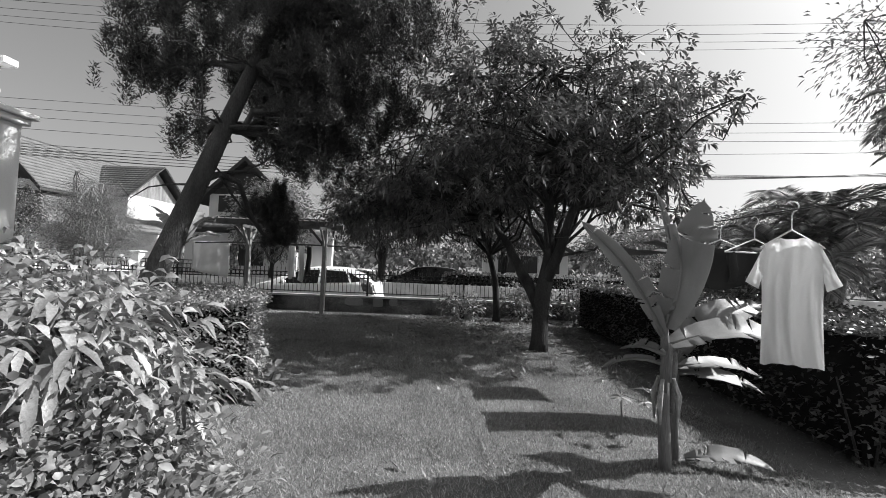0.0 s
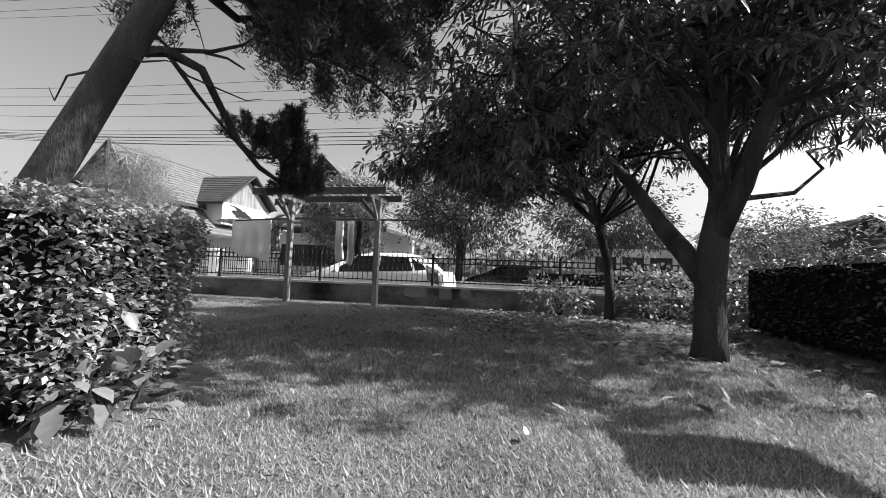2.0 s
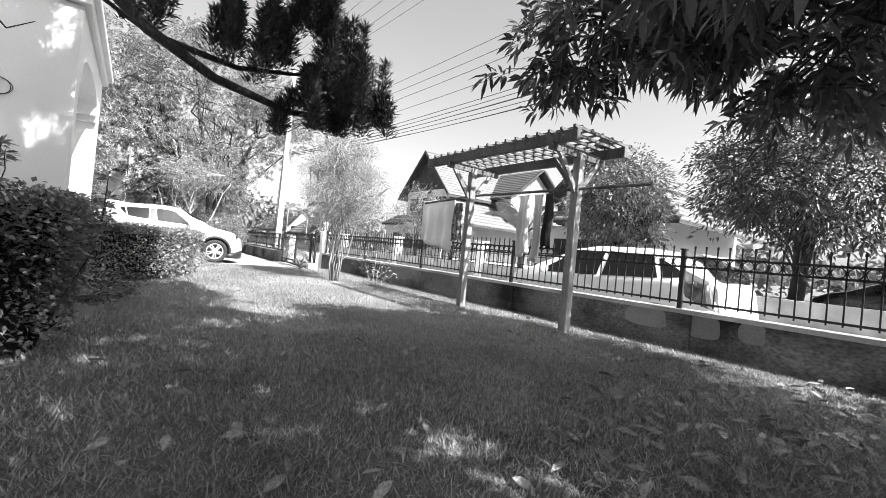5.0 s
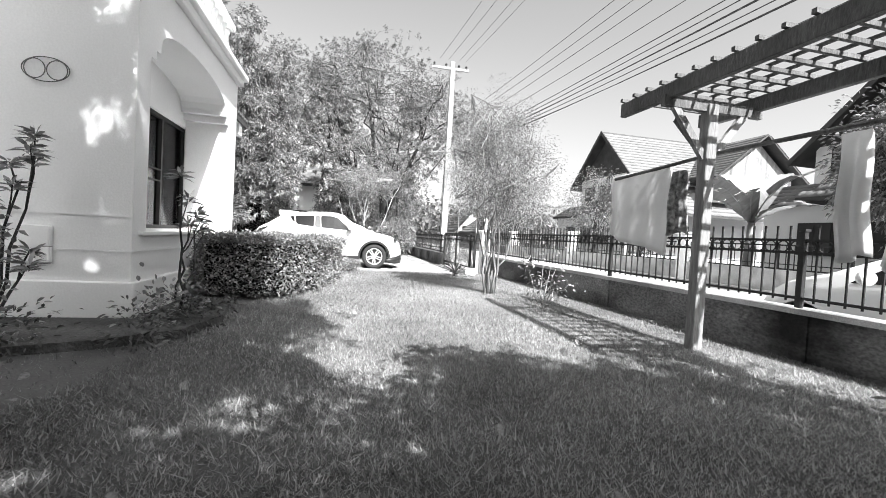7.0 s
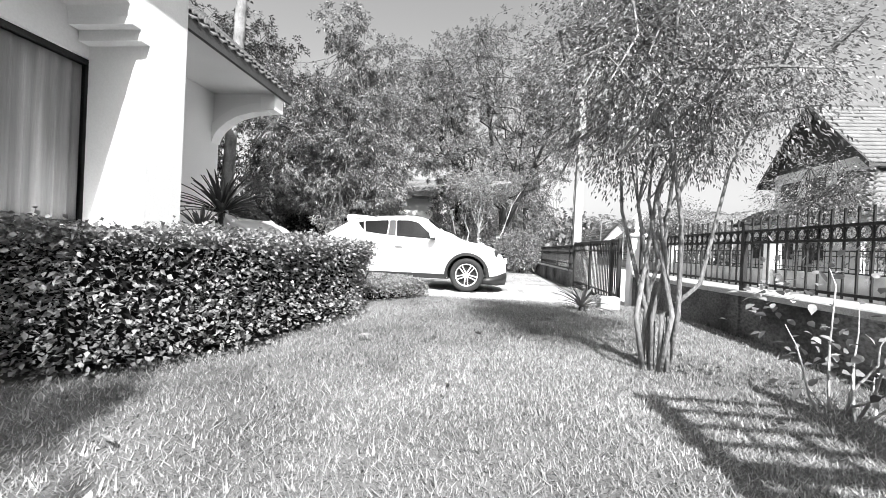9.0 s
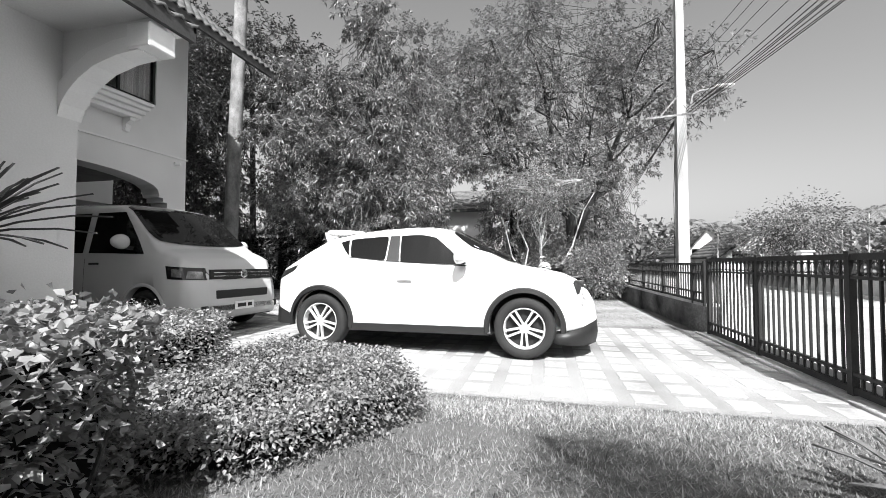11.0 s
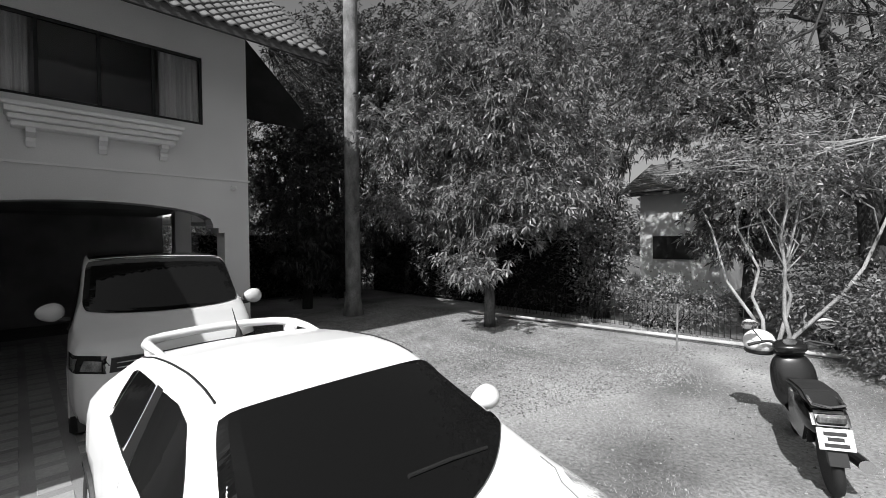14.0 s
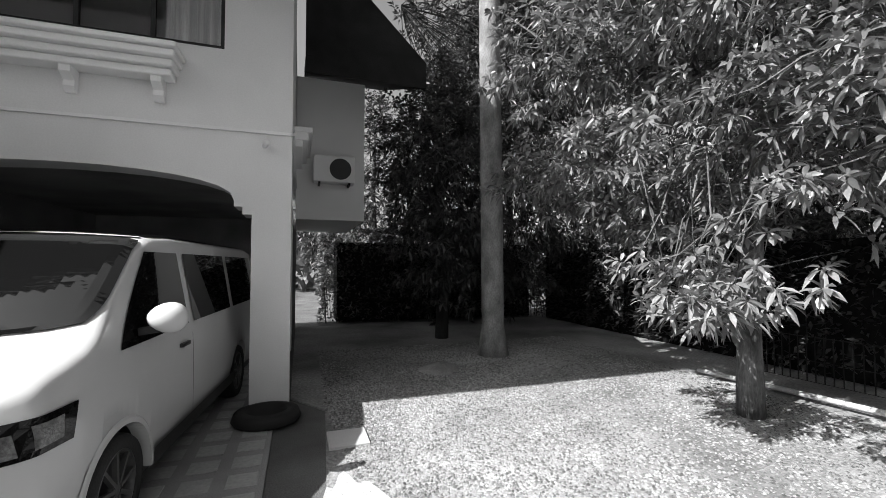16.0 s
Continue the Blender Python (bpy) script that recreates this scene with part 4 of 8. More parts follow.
# the white crossover: nose at +y, ground at z = 0
JX, JY = -14.71, 6.95
juke = thing("crossover_car", "white compact crossover with black arches and tinted glass", "car", (JX, JY, DRIVE_Z))
juke.scale = (0.97, 0.97, 0.97)
J = Shell(top=[(-2.03, 0.55), (-2.0, 0.80), (-1.94, 0.96), (-1.86, 1.05), (-1.62, 1.17), (-1.42, 1.31), (-1.25, 1.425), (-0.9, 1.50), (-0.5, 1.54), (-0.1, 1.56), (0.12, 1.55), (0.27, 1.525), (0.42, 1.475), (0.62, 1.375), (0.86, 1.235), (1.05, 1.115), (1.17, 1.062), (1.3, 1.035), (1.5, 1.005), (1.72, 0.955), (1.88, 0.88), (1.98, 0.79), (2.06, 0.64), (2.09, 0.50)],
          belt=[(-2.03, 0.5), (-1.94, 0.88), (-1.6, 1.08), (-1.2, 1.10), (-0.5, 1.055), (0.5, 1.01), (1.1, 0.95), (1.6, 0.86), (2.0, 0.6), (2.09, 0.45)],
          width=[(-2.03, 0.58), (-1.97, 0.70), (-1.87, 0.80), (-1.5, 0.87), (-1.2, 0.884), (-0.8, 0.868), (0, 0.86), (0.8, 0.868), (1.2, 0.884), (1.5, 0.868), (1.75, 0.80), (1.92, 0.69), (2.03, 0.52), (2.09, 0.38)],
          roofw=[(-2.06, 0.5), (-1.7, 0.58), (-1.2, 0.60), (-0.3, 0.62), (0.4, 0.62), (0.9, 0.68), (1.2, 0.74), (2.0, 0.6)],
          sill=[(-2.06, 0.40), (-1.9, 0.32), (-1.5, 0.26), (1.5, 0.26), (1.85, 0.32), (2.09, 0.36)])
WB = 1.265
body = part("body", J.body(np.concatenate([np.linspace(-2.03, -1.4, 16), np.linspace(-1.38, 1.38, 70), np.linspace(1.4, 2.09, 24)])), CAR_WHITE, juke, smooth=True)
carve(body, [(-WB, 0.345, 0.405, -1.2, -0.45), (-WB, 0.345, 0.405, 0.45, 1.2), (WB, 0.345, 0.405, -1.2, -0.45), (WB, 0.345, 0.405, 0.45, 1.2)])
bm = B(); box(bm, -0.74, 0.74, -1.6, 1.6, 0.24, 0.75)
carve_ob = part("underbody", bm, TRIM_BLACK, juke)
carve(carve_ob, [(-WB, 0.345, 0.40, -1.2, -0.5), (-WB, 0.345, 0.40, 0.5, 1.2), (WB, 0.345, 0.40, -1.2, -0.5), (WB, 0.345, 0.40, 0.5, 1.2)])
for sg in (1, -1):
    part("side_window", J.side_patch([(-0.225, 1.085), (0.30, 1.07), (0.60, 1.055)], [(-0.26, 1.425), (0.02, 1.43), (0.20, 1.395)], sg, soft=0.03), GLASS_DARK, juke, "tinted front door window")
    part("side_window", J.side_patch([(-0.89, 1.155), (-0.42, 1.11)], [(-0.95, 1.385), (-0.42, 1.42)], sg, soft=0.04), GLASS_DARK, juke, "tinted rear door window")
    part("quarter_window", J.side_patch([(-1.0, 1.245), (-0.915, 1.17)], [(-1.09, 1.345), (-0.975, 1.38)], sg), GLASS_DARK, juke)
    part("pillar_trim", J.side_patch([(-0.405, 1.10), (-0.24, 1.085)], [(-0.405, 1.42), (-0.275, 1.425)], sg, 0.003, 4, 5), TRIM_BLACK, juke)
    part("window_rubber", J.side_patch([(-0.91, 1.145), (-0.40, 1.095), (0.30, 1.055), (0.62, 1.04)], [(-0.91, 1.157), (-0.40, 1.108), (0.30, 1.068), (0.62, 1.052)], sg, 0.004, 30, 2), TRIM_BLACK, juke)
    part("sill_trim", J.side_patch([(-0.86, 0.255), (0.86, 0.255)], [(-0.84, 0.345), (0.84, 0.345)], sg, 0.012, 14, 3), TRIM_BLACK, juke, "black sill cladding")
    for yy in (-WB, WB):
        part("wheel_arch", arch_ring(J, yy, 0.345, 0.40, 0.458, sg), TRIM_BLACK, juke, "black plastic wheel arch")
        wheel(juke, sg * 0.775, yy, 0.345, 0.345, 0.215, 0.232, 5, sg)
    bm = B(); mirror_cap(bm, sg * 1.0, 0.53, 1.145, sg, 0.12, 0.115, 0.08)
    part("mirror", bm, CAR_WHITE, juke, smooth=True)
    bm = B(); box(bm, min(sg * 0.82, sg * 0.93), max(sg * 0.82, sg * 0.93), 0.52, 0.60, 1.06, 1.11, 0.01)
    part("mirror_arm", bm, TRIM_BLACK, juke)
    # slim lamp on the bonnet edge and the round lamp in the bumper
    part("headlight", J.deck_patch([(1.20, 0.825), (1.36, 0.80), (1.6, 0.735), (1.84, 0.625)], [(1.27, 0.735), (1.40, 0.66), (1.6, 0.60), (1.86, 0.575)], sg, 0.007), LAMP_GLASS, juke, "slim clear lamp")
    bm = B(); lathe(bm, [(0.10, -0.03), (0.095, 0.016), (0.07, 0.02), (0.06, 0.005), (0.03, 0.012), (0.012, 0.016)], 20, pose(sg * 0.635, 1.925, 0.665, -80, 0, sg * -32))
    part("round_lamp", bm, LAMP_GLASS, juke, "round bumper lamp", True)
    bm = B(); bar(bm, (sg * 0.885, -0.24, 0.90), (sg * 0.885, -0.06, 0.89), 0.03, 0.03)
    part("door_handle", bm, CAR_WHITE, juke)
    bm = B(); tube(bm, [(sg * a, y, J.z(y, a) + 0.001) for y, a in ((1.13, 0.74), (1.22, 0.735), (1.30, 0.66), (1.45, 0.60), (1.65, 0.57), (1.85, 0.54))], 0.004, 4)
    part("bonnet_seam", bm, SEAM_GREY, juke)
    part("door_seam", J.side_patch([(0.775, 0.36), (0.782, 0.36)], [(0.80, 0.98), (0.807, 0.98)], sg, 0.0015, 1, 8), SEAM_GREY, juke)
    part("door_seam", J.side_patch([(-0.26, 0.36), (-0.253, 0.36)], [(-0.31, 1.06), (-0.303, 1.06)], sg, 0.0015, 1, 8), SEAM_GREY, juke)
    part("tail_light", J.side_patch([(-1.92, 0.86), (-1.66, 0.98)], [(-1.86, 0.98), (-1.60, 1.055)], sg, 0.006, 8, 3), TRIM_BLACK, juke, "dark boomerang tail lamp")
    rl = B()
    tube(rl, [(sg * (J.roofw[3][1] - 0.045), y, J.z(y, J.roofw[3][1] - 0.045) + 0.004) for y in np.linspace(-1.25, 0.3, 12)], 0.006, 4)
    part("roof_seam", rl, TRIM_BLACK, juke)
part("windscreen", J.top_patch(1.155, 0.42, 0.735, 0.61, bow=0.27, bow_top=0.03, soft=0.045), GLASS_DARK, juke, "dark tinted windscreen")
part("rear_window", J.top_patch(-1.84, -1.40, 0.66, 0.585, bow=-0.10, soft=0.05), GLASS_DARK, juke)
bm = B()
tube(bm, [(x, y - 0.02, z) for x, y, z in ((-0.53, -0.78, 1.478), (-0.545, -0.98, 1.482), (-0.55, -1.20, 1.482), (-0.52, -1.31, 1.482), (-0.42, -1.36, 1.490), (-0.2, -1.385, 1.500), (0, -1.39, 1.503), (0.2, -1.385, 1.500), (0.42, -1.36, 1.490), (0.52, -1.31, 1.482), (0.55, -1.20, 1.482), (0.545, -0.98, 1.482), (0.53, -0.78, 1.478))], [0.010, 0.026] + [0.034] * 9 + [0.026, 0.010], 10)
sp = part("spoiler", bm, CAR_WHITE, juke, "raised roof spoiler with an open slot", True)
for sg in (1, -1):
    bm = B(); prism(bm, [(-1.18, 1.45), (-1.39, 1.49), (-1.36, 1.37), (-1.24, 1.36)], "x", sg * 0.50, sg * 0.54)
    part("end_plate", bm, CAR_WHITE, sp)
# Black patch on the roof paints the shade in the spoiler's gap.
part("spoiler_slot", J.top_patch(-1.32, -1.12, 0.44, 0.46, off=0.006, soft=0.02), TRIM_BLACK, juke)
bm = B(); tube(bm, [(0.0, -1.03, 1.475), (0, -1.03, 1.52), (0, -1.07, 1.56), (0, -1.17, 1.68)], [0.03, 0.018, 0.006, 0.003], 8)
part("aerial", bm, TRIM_BLACK, juke)
# grille, lower bumper, wipers
for sg in (1, -1):
    part("grille", J.deck_patch([(1.80, 0.70), (1.89, 0.50), (1.965, 0.20), (1.985, 0.10)], [(1.85, 0.715), (1.985, 0.53), (2.05, 0.22), (2.068, 0.10)], sg, 0.010), TRIM_BLACK, juke, "black mesh grille wing")
    part("rear_bumper", J.side_patch([(-1.97, 0.30), (-1.64, 0.30)], [(-1.99, 0.56), (-1.66, 0.42)], sg, 0.015, 8, 4), TRIM_BLACK, juke, "black rear bumper")
bm = B()
rows = []
for x, y, zt, zb in [(0.865, 1.63, 0.29, 0.18), (0.82, 1.76, 0.31, 0.165), (0.73, 1.88, 0.345, 0.15), (0.59, 2.0, 0.39, 0.15), (0.40, 2.085, 0.42, 0.15), (0.0, 2.115, 0.42, 0.15), (-0.40, 2.085, 0.42, 0.15), (-0.59, 2.0, 0.39, 0.15), (-0.73, 1.88, 0.345, 0.15), (-0.82, 1.76, 0.31, 0.165), (-0.865, 1.63, 0.29, 0.18)]:
    rows.append([bm.verts.new(v) for v in ((x * 0.85, y - 0.10, zt), (x, y, zt), (x * 1.012, y + 0.012, (zt + zb) / 2), (x * 0.985, y - 0.012, zb), (x * 0.85, y - 0.12, zb))])
for a, b in zip(rows, rows[1:]):
    for k in range(5):
        bm.faces.new((a[k], a[(k + 1) % 5], b[(k + 1) % 5], b[k]))
bm.faces.new(rows[0]); bm.faces.new(rows[-1][::-1])
bmesh.ops.recalc_face_normals(bm, faces=bm.faces)
part("lower_bumper", bm, TRIM_BLACK, juke, "black lower bumper", True)
part("centre_grille", J.top_patch(2.068, 1.985, 0.11, 0.11, off=0.010, soft=0.01), TRIM_BLACK, juke)
bm = B(); lathe(bm, [(0.055, 0), (0.055, 0.012), (0.04, 0.014)], 20, pose(0, 2.055, 0.66, -60, 0, 0))
part("round_badge", bm, CHROME, juke)
bm = B(); box(bm, -0.55, 0.55, -2.03, -1.94, 0.30, 0.55, 0.03)
part("rear_valance", bm, TRIM_BLACK, juke)
for p, q in (((-0.46, 1.00, 0), (0.02, 0.96, 0)), ((0.08, 1.04, 0), (0.48, 0.90, 0))):
    bm = B()
    tube(bm, [(p[0], p[1], J.z(p[1], p[0]) + 0.02), ((p[0] + q[0]) / 2, (p[1] + q[1]) / 2, J.z((p[1] + q[1]) / 2, (p[0] + q[0]) / 2) + 0.025), (q[0], q[1], J.z(q[1], q[0]) + 0.02)], 0.009, 6)
    part("wiper", bm, TRIM_BLACK, juke)

# the van, nose at +y, half in the carport
van = thing("van", "pale grey-white panel van with tinted windows parked in a carport", "van", (-15.05, 1.30, DRIVE_Z), -5.5)
V = Shell(top=[(-2.60, 1.0), (-2.58, 1.80), (-2.5, 1.93), (-2.2, 1.97), (0.6, 1.975), (1.0, 1.95), (1.25, 1.86), (1.55, 1.60), (1.86, 1.34), (1.98, 1.27), (2.2, 1.20), (2.40, 1.11), (2.52, 1.0), (2.58, 0.82), (2.60, 0.50)],
          belt=[(-2.6, 1.0), (-2.5, 1.2), (1.2, 1.2), (1.9, 1.14), (2.3, 1.02), (2.6, 0.46)],
          width=[(-2.60, 0.88), (-2.45, 0.94), (-2.0, 0.952), (1.6, 0.952), (2.1, 0.93), (2.35, 0.88), (2.5, 0.79), (2.6, 0.66)],
          roofw=[(-2.6, 0.80), (0.8, 0.80), (1.3, 0.80), (1.9, 0.84), (2.6, 0.6)],
          sill=[(-2.6, 0.38), (-2.3, 0.28), (2.2, 0.28), (2.6, 0.25)], round_=0.09)
VF, VR = 1.72, -1.28
vb = part("body", V.body(np.concatenate([np.linspace(-2.6, -2.2, 8), np.linspace(-2.1, 1.2, 34), np.linspace(1.25, 2.6, 36)])), VAN_WHITE, van, smooth=True)
carve(vb, [(VF, 0.33, 0.39, -1.2, -0.5), (VF, 0.33, 0.39, 0.5, 1.2), (VR, 0.33, 0.39, -1.2, -0.5), (VR, 0.33, 0.39, 0.5, 1.2)])
bm = B(); box(bm, -0.86, 0.86, -2.4, 2.35, 0.2, 0.8)
ub = part("underbody", bm, TRIM_BLACK, van)
carve(ub, [(VF, 0.33, 0.385, -1.2, -0.55), (VF, 0.33, 0.385, 0.55, 1.2), (VR, 0.33, 0.385, -1.2, -0.55), (VR, 0.33, 0.385, 0.55, 1.2)])
for sg in (1, -1):
    part("side_window", V.side_patch([(0.55, 1.19), (1.70, 1.17)], [(0.58, 1.80), (1.16, 1.80)], sg), GLASS_DARK, van, "tinted cab window")
    part("side_window", V.side_patch([(-0.85, 1.19), (0.42, 1.19)], [(-0.85, 1.80), (0.44, 1.80)], sg), GLASS_DARK, van)
    part("side_window", V.side_patch([(-2.3, 1.19), (-0.98, 1.19)], [(-2.3, 1.80), (-0.98, 1.80)], sg), GLASS_DARK, van)
    for yy in (VF, VR):
        wheel(van, sg * 0.83, yy, 0.33, 0.33, 0.22, 0.235, 9, sg, True)
    bm = B(); mirror_cap(bm, sg * 1.09, 1.46, 1.34, sg, 0.13, 0.09, 0.105)
    part("mirror", bm, VAN_WHITE, van, smooth=True)
    bm = B(); bar(bm, (sg * 0.92, 1.46, 1.25), (sg * 1.05, 1.46, 1.27), 0.06, 0.05)
    part("mirror_arm", bm, TRIM_BLACK, van)
    hl = part("headlight", V.side_patch([(2.16, 0.82), (2.585, 0.80)], [(2.12, 1.0), (2.50, 0.97)], sg, 0.008, 14, 4), GLASS_DARK, van, "long smoked headlight")
    part("reflector", V.side_patch([(2.22, 0.85), (2.36, 0.84)], [(2.21, 0.96), (2.35, 0.95)], sg, 0.012, 6, 3), SMOKED, hl)
    part("reflector", V.side_patch([(2.40, 0.83), (2.53, 0.82)], [(2.39, 0.93), (2.50, 0.92)], sg, 0.012, 6, 3), SMOKED, hl)
    part("arch_lip", arch_ring(V, VF, 0.33, 0.385, 0.43, sg, 0.01, -5, 185, 0.3), VAN_WHITE, van)
    part("door_seam", V.side_patch([(0.48, 0.4), (0.49, 0.4)], [(0.48, 1.1), (0.49, 1.1)], sg, 0.0015, 1, 6), TRIM_BLACK, van)
    part("sill_graphic", V.side_patch([(-1.0, 0.285), (1.28, 0.285)], [(-1.0, 0.40), (1.28, 0.40)], sg, 0.006, 8, 2), TRIM_BLACK, van, "dark sill stripe")
    bm = B(); bar(bm, (sg * 0.955, 0.62, 1.03), (sg * 0.955, 0.80, 1.03), 0.03, 0.03)
    part("door_handle", bm, TRIM_BLACK, van)
# Added dark sheet: the dark carport's reflection on the pale roof.
part("roof_panel", V.top_patch(1.085, -2.25, 0.76, 0.76, off=0.006, soft=0.03), GLASS_DARK, van, "dark sheet for the carport mirrored in the roof")
part("windscreen", V.top_patch(1.93, 1.12, 0.82, 0.76, bow=0.12, soft=0.04), GLASS_DARK, van, "wide tinted windscreen")
bm = B(); prism(bm, [(-0.60, 0.81), (0.60, 0.81), (0.58, 0.95), (-0.58, 0.95)], "y", 2.30, 2.575)
part("grille", bm, TRIM_BLACK, van)
for z in (0.85, 0.90):
    bm = B(); box(bm, -0.54, 0.54, 2.575, 2.585, z, z + 0.012)
    part("grille_bar", bm, CHROME, van)
bm = B(); lathe(bm, [(0.065, 0), (0.065, 0.012), (0.05, 0.014)], 24, pose(0, 2.585, 0.885, -90, 0, 0))
part("round_badge", bm, CHROME, van, "round chrome badge")
bm = B(); box(bm, -0.50, 0.50, 2.45, 2.607, 0.53, 0.65, 0.01); box(bm, -0.72, 0.72, 2.40, 2.60, 0.34, 0.44, 0.01)
part("air_intake", bm, TRIM_BLACK, van)
bm = B(); box(bm, -0.19, 0.19, 2.617, 2.625, 0.35, 0.47, 0.003)
vp = part("number_plate", bm, PLATE_WHITE, van)
for k, (a, b) in enumerate(((-0.14, -0.06), (-0.02, 0.14))):
    bm = B(); box(bm, a, b, 2.6255, 2.628, 0.385, 0.44)
    part("plate_bar", bm, TRIM_BLACK, vp)
for sg in (1, -1):
    bm = B(); lathe(bm, [(0.045, 0), (0.04, 0.02), (0.01, 0.025)], 14, pose(sg * 0.60, 2.602, 0.39, -90, 0, 0))
    part("fog_lamp", bm, LAMP_GLASS, van)

# the hatchback in the street, nose at -x
hatch = thing("hatchback_car", "white hatchback parked in the street behind the fence", "car", (-4.15, 12.75, -0.25), 90)
HB = Shell(top=[(-1.97, 0.55), (-1.94, 0.90), (-1.85, 1.02), (-1.64, 1.24), (-1.42, 1.345), (-0.8, 1.41), (-0.1, 1.41), (0.3, 1.345), (0.75, 1.14), (1.1, 0.98), (1.5, 0.88), (1.8, 0.74), (1.94, 0.56), (1.97, 0.45)],
           belt=[(-1.97, 0.5), (-1.8, 0.97), (0.5, 0.88), (1.2, 0.80), (1.97, 0.4)],
           width=[(-1.97, 0.62), (-1.85, 0.78), (-1.4, 0.85), (1.2, 0.85), (1.6, 0.79), (1.97, 0.5)],
           roofw=[(-1.97, 0.5), (-1.4, 0.56), (0.3, 0.60), (1.0, 0.7), (1.97, 0.5)],
           sill=[(-1.97, 0.32), (-1.6, 0.22), (1.5, 0.22), (1.97, 0.25)])
hb = part("body", HB.body(np.concatenate([np.linspace(-1.97, -1.3, 14), np.linspace(-1.25, 1.25, 30), np.linspace(1.3, 1.97, 12)])), CAR_WHITE, hatch, smooth=True)
carve(hb, [(y, 0.30, 0.35, a, b) for y in (-1.25, 1.25) for a, b in ((-1.2, -0.5), (0.5, 1.2))])
bm = B(); box(bm, -0.70, 0.70, -1.55, 1.5, 0.18, 0.6)
part("underbody", bm, TRIM_BLACK, hatch)
for sg in (1, -1):
    part("side_window", HB.side_patch([(-0.28, 0.93), (0.85, 0.89)], [(-0.28, 1.31), (0.28, 1.285)], sg), GLASS_DARK, hatch)
    part("side_window", HB.side_patch([(-1.20, 0.98), (-0.36, 0.94)], [(-1.02, 1.285), (-0.36, 1.315)], sg), GLASS_DARK, hatch)
    part("quarter_window", HB.side_patch([(-1.50, 1.02), (-1.26, 0.99)], [(-1.42, 1.12), (-1.10, 1.27)], sg), GLASS_DARK, hatch)
    part("tail_light", HB.side_patch([(-1.93, 0.62), (-1.58, 0.78)], [(-1.86, 0.98), (-1.46, 1.13)], sg, 0.008, 8, 5), SMOKED, hatch, "dark tail lamp")
    for yy in (-1.25, 1.25):
        wheel(hatch, sg * 0.75, yy, 0.30, 0.30, 0.19, 0.2, 5, sg)
    bm = B(); mirror_cap(bm, sg * 0.95, 0.62, 0.95, sg, 0.10, 0.08, 0.07)
    part("mirror", bm, CAR_WHITE, hatch, smooth=True)
part("windscreen", HB.top_patch(0.98, 0.28, 0.66, 0.55, bow=0.08), GLASS_DARK, hatch)
part("rear_window", HB.top_patch(-1.87, -1.47, 0.60, 0.50), GLASS_DARK, hatch)
bm = B(); prism(bm, [(-1.30, 1.375), (-1.62, 1.345), (-1.66, 1.32), (-1.40, 1.30)], "x", -0.52, 0.52)
part("spoiler", bm, CAR_WHITE, hatch)

# a dark car behind the street wall
dark = thing("parked_car", "dark parked car behind the low street wall", "car", (-1.5, 21.6, -0.15), 90)
part("body", HB.body(np.concatenate([np.linspace(-1.97, -1.3, 10), np.linspace(-1.25, 1.25, 16), np.linspace(1.3, 1.97, 8)])), CAR_DARK, dark, smooth=True)
for sg in (1, -1):
    part("side_window", HB.side_patch([(-0.28, 0.93), (0.85, 0.89)], [(-0.28, 1.31), (0.28, 1.285)], sg), GLASS_DARK, dark)
    part("side_window", HB.side_patch([(-1.20, 0.98), (-0.36, 0.94)], [(-1.02, 1.285), (-0.36, 1.315)], sg), GLASS_DARK, dark)
    for yy in (-1.25, 1.25):
        wheel(dark, sg * 0.80, yy, 0.30, 0.30, 0.19, 0.2, 5, sg)
part("windscreen", HB.top_patch(0.98, 0.28, 0.66, 0.55, bow=0.08), GLASS_DARK, dark)


# ---- pergola with laundry ----
pg = thing("pergola", "weathered timber clothes-drying pergola with lattice top", "pergola", (-4.2, 10.38, 0))
for x, y in ((-5.12, 10.36), (-3.23, 10.42)):
    bm = B(); box(bm, x + 4.2 - 0.05, x + 4.2 + 0.05, y - 10.38 - 0.05, y - 10.38 + 0.05, -0.1, 2.12, 0.006)
    part("post", bm, WOOD_POST, pg, "grey weathered post")
    for s in (-1, 1):
        bm = B(); bar(bm, (x + 4.2 + 0.0, y - 10.38, 1.62), (x + 4.2 + 0.0, y - 10.38 + s * 0.40, 2.12), 0.04, 0.06)
        part("brace", bm, WOOD_POST, pg)
    bm = B(); bar(bm, (x + 4.2, y - 10.38, 1.66), (x + 4.2 - 0.38, y - 10.38, 2.10), 0.04, 0.06)
    part("brace", bm, WOOD_DARK, pg)
    bm = B(); box(bm, x + 4.2 - 0.025, x + 4.2 + 0.025, -0.5, 0.52, 2.06, 2.15)
    part("joist", bm, WOOD_DARK, pg)
for y in (-0.44, 0.47):
    bm = B(); box(bm, -1.53, 1.30, y - 0.03, y + 0.03, 2.12, 2.25, 0.006)
    part("beam", bm, WOOD_DARK, pg)
for k in range(17):
    x = -1.48 + k * 0.172
    bm = B(); box(bm, x - 0.015, x + 0.015, -0.50, 0.53, 2.252, 2.282)
    part("batten", bm, WOOD_DARK, pg)
for k in range(5):
    y = -0.36 + k * 0.19
    bm = B(); box(bm, -1.50, 1.28, y - 0.012, y + 0.012, 2.284, 2.304)
    part("lath", bm, WOOD_DARK, pg)
bm = B(); tube(bm, [(-2.35, 0.10, 1.66), (-0.9, 0.08, 1.72), (1.9, 0.0, 1.68)], 0.018, 8)
part("drying_pole", bm, WOOD_DARK, pg)


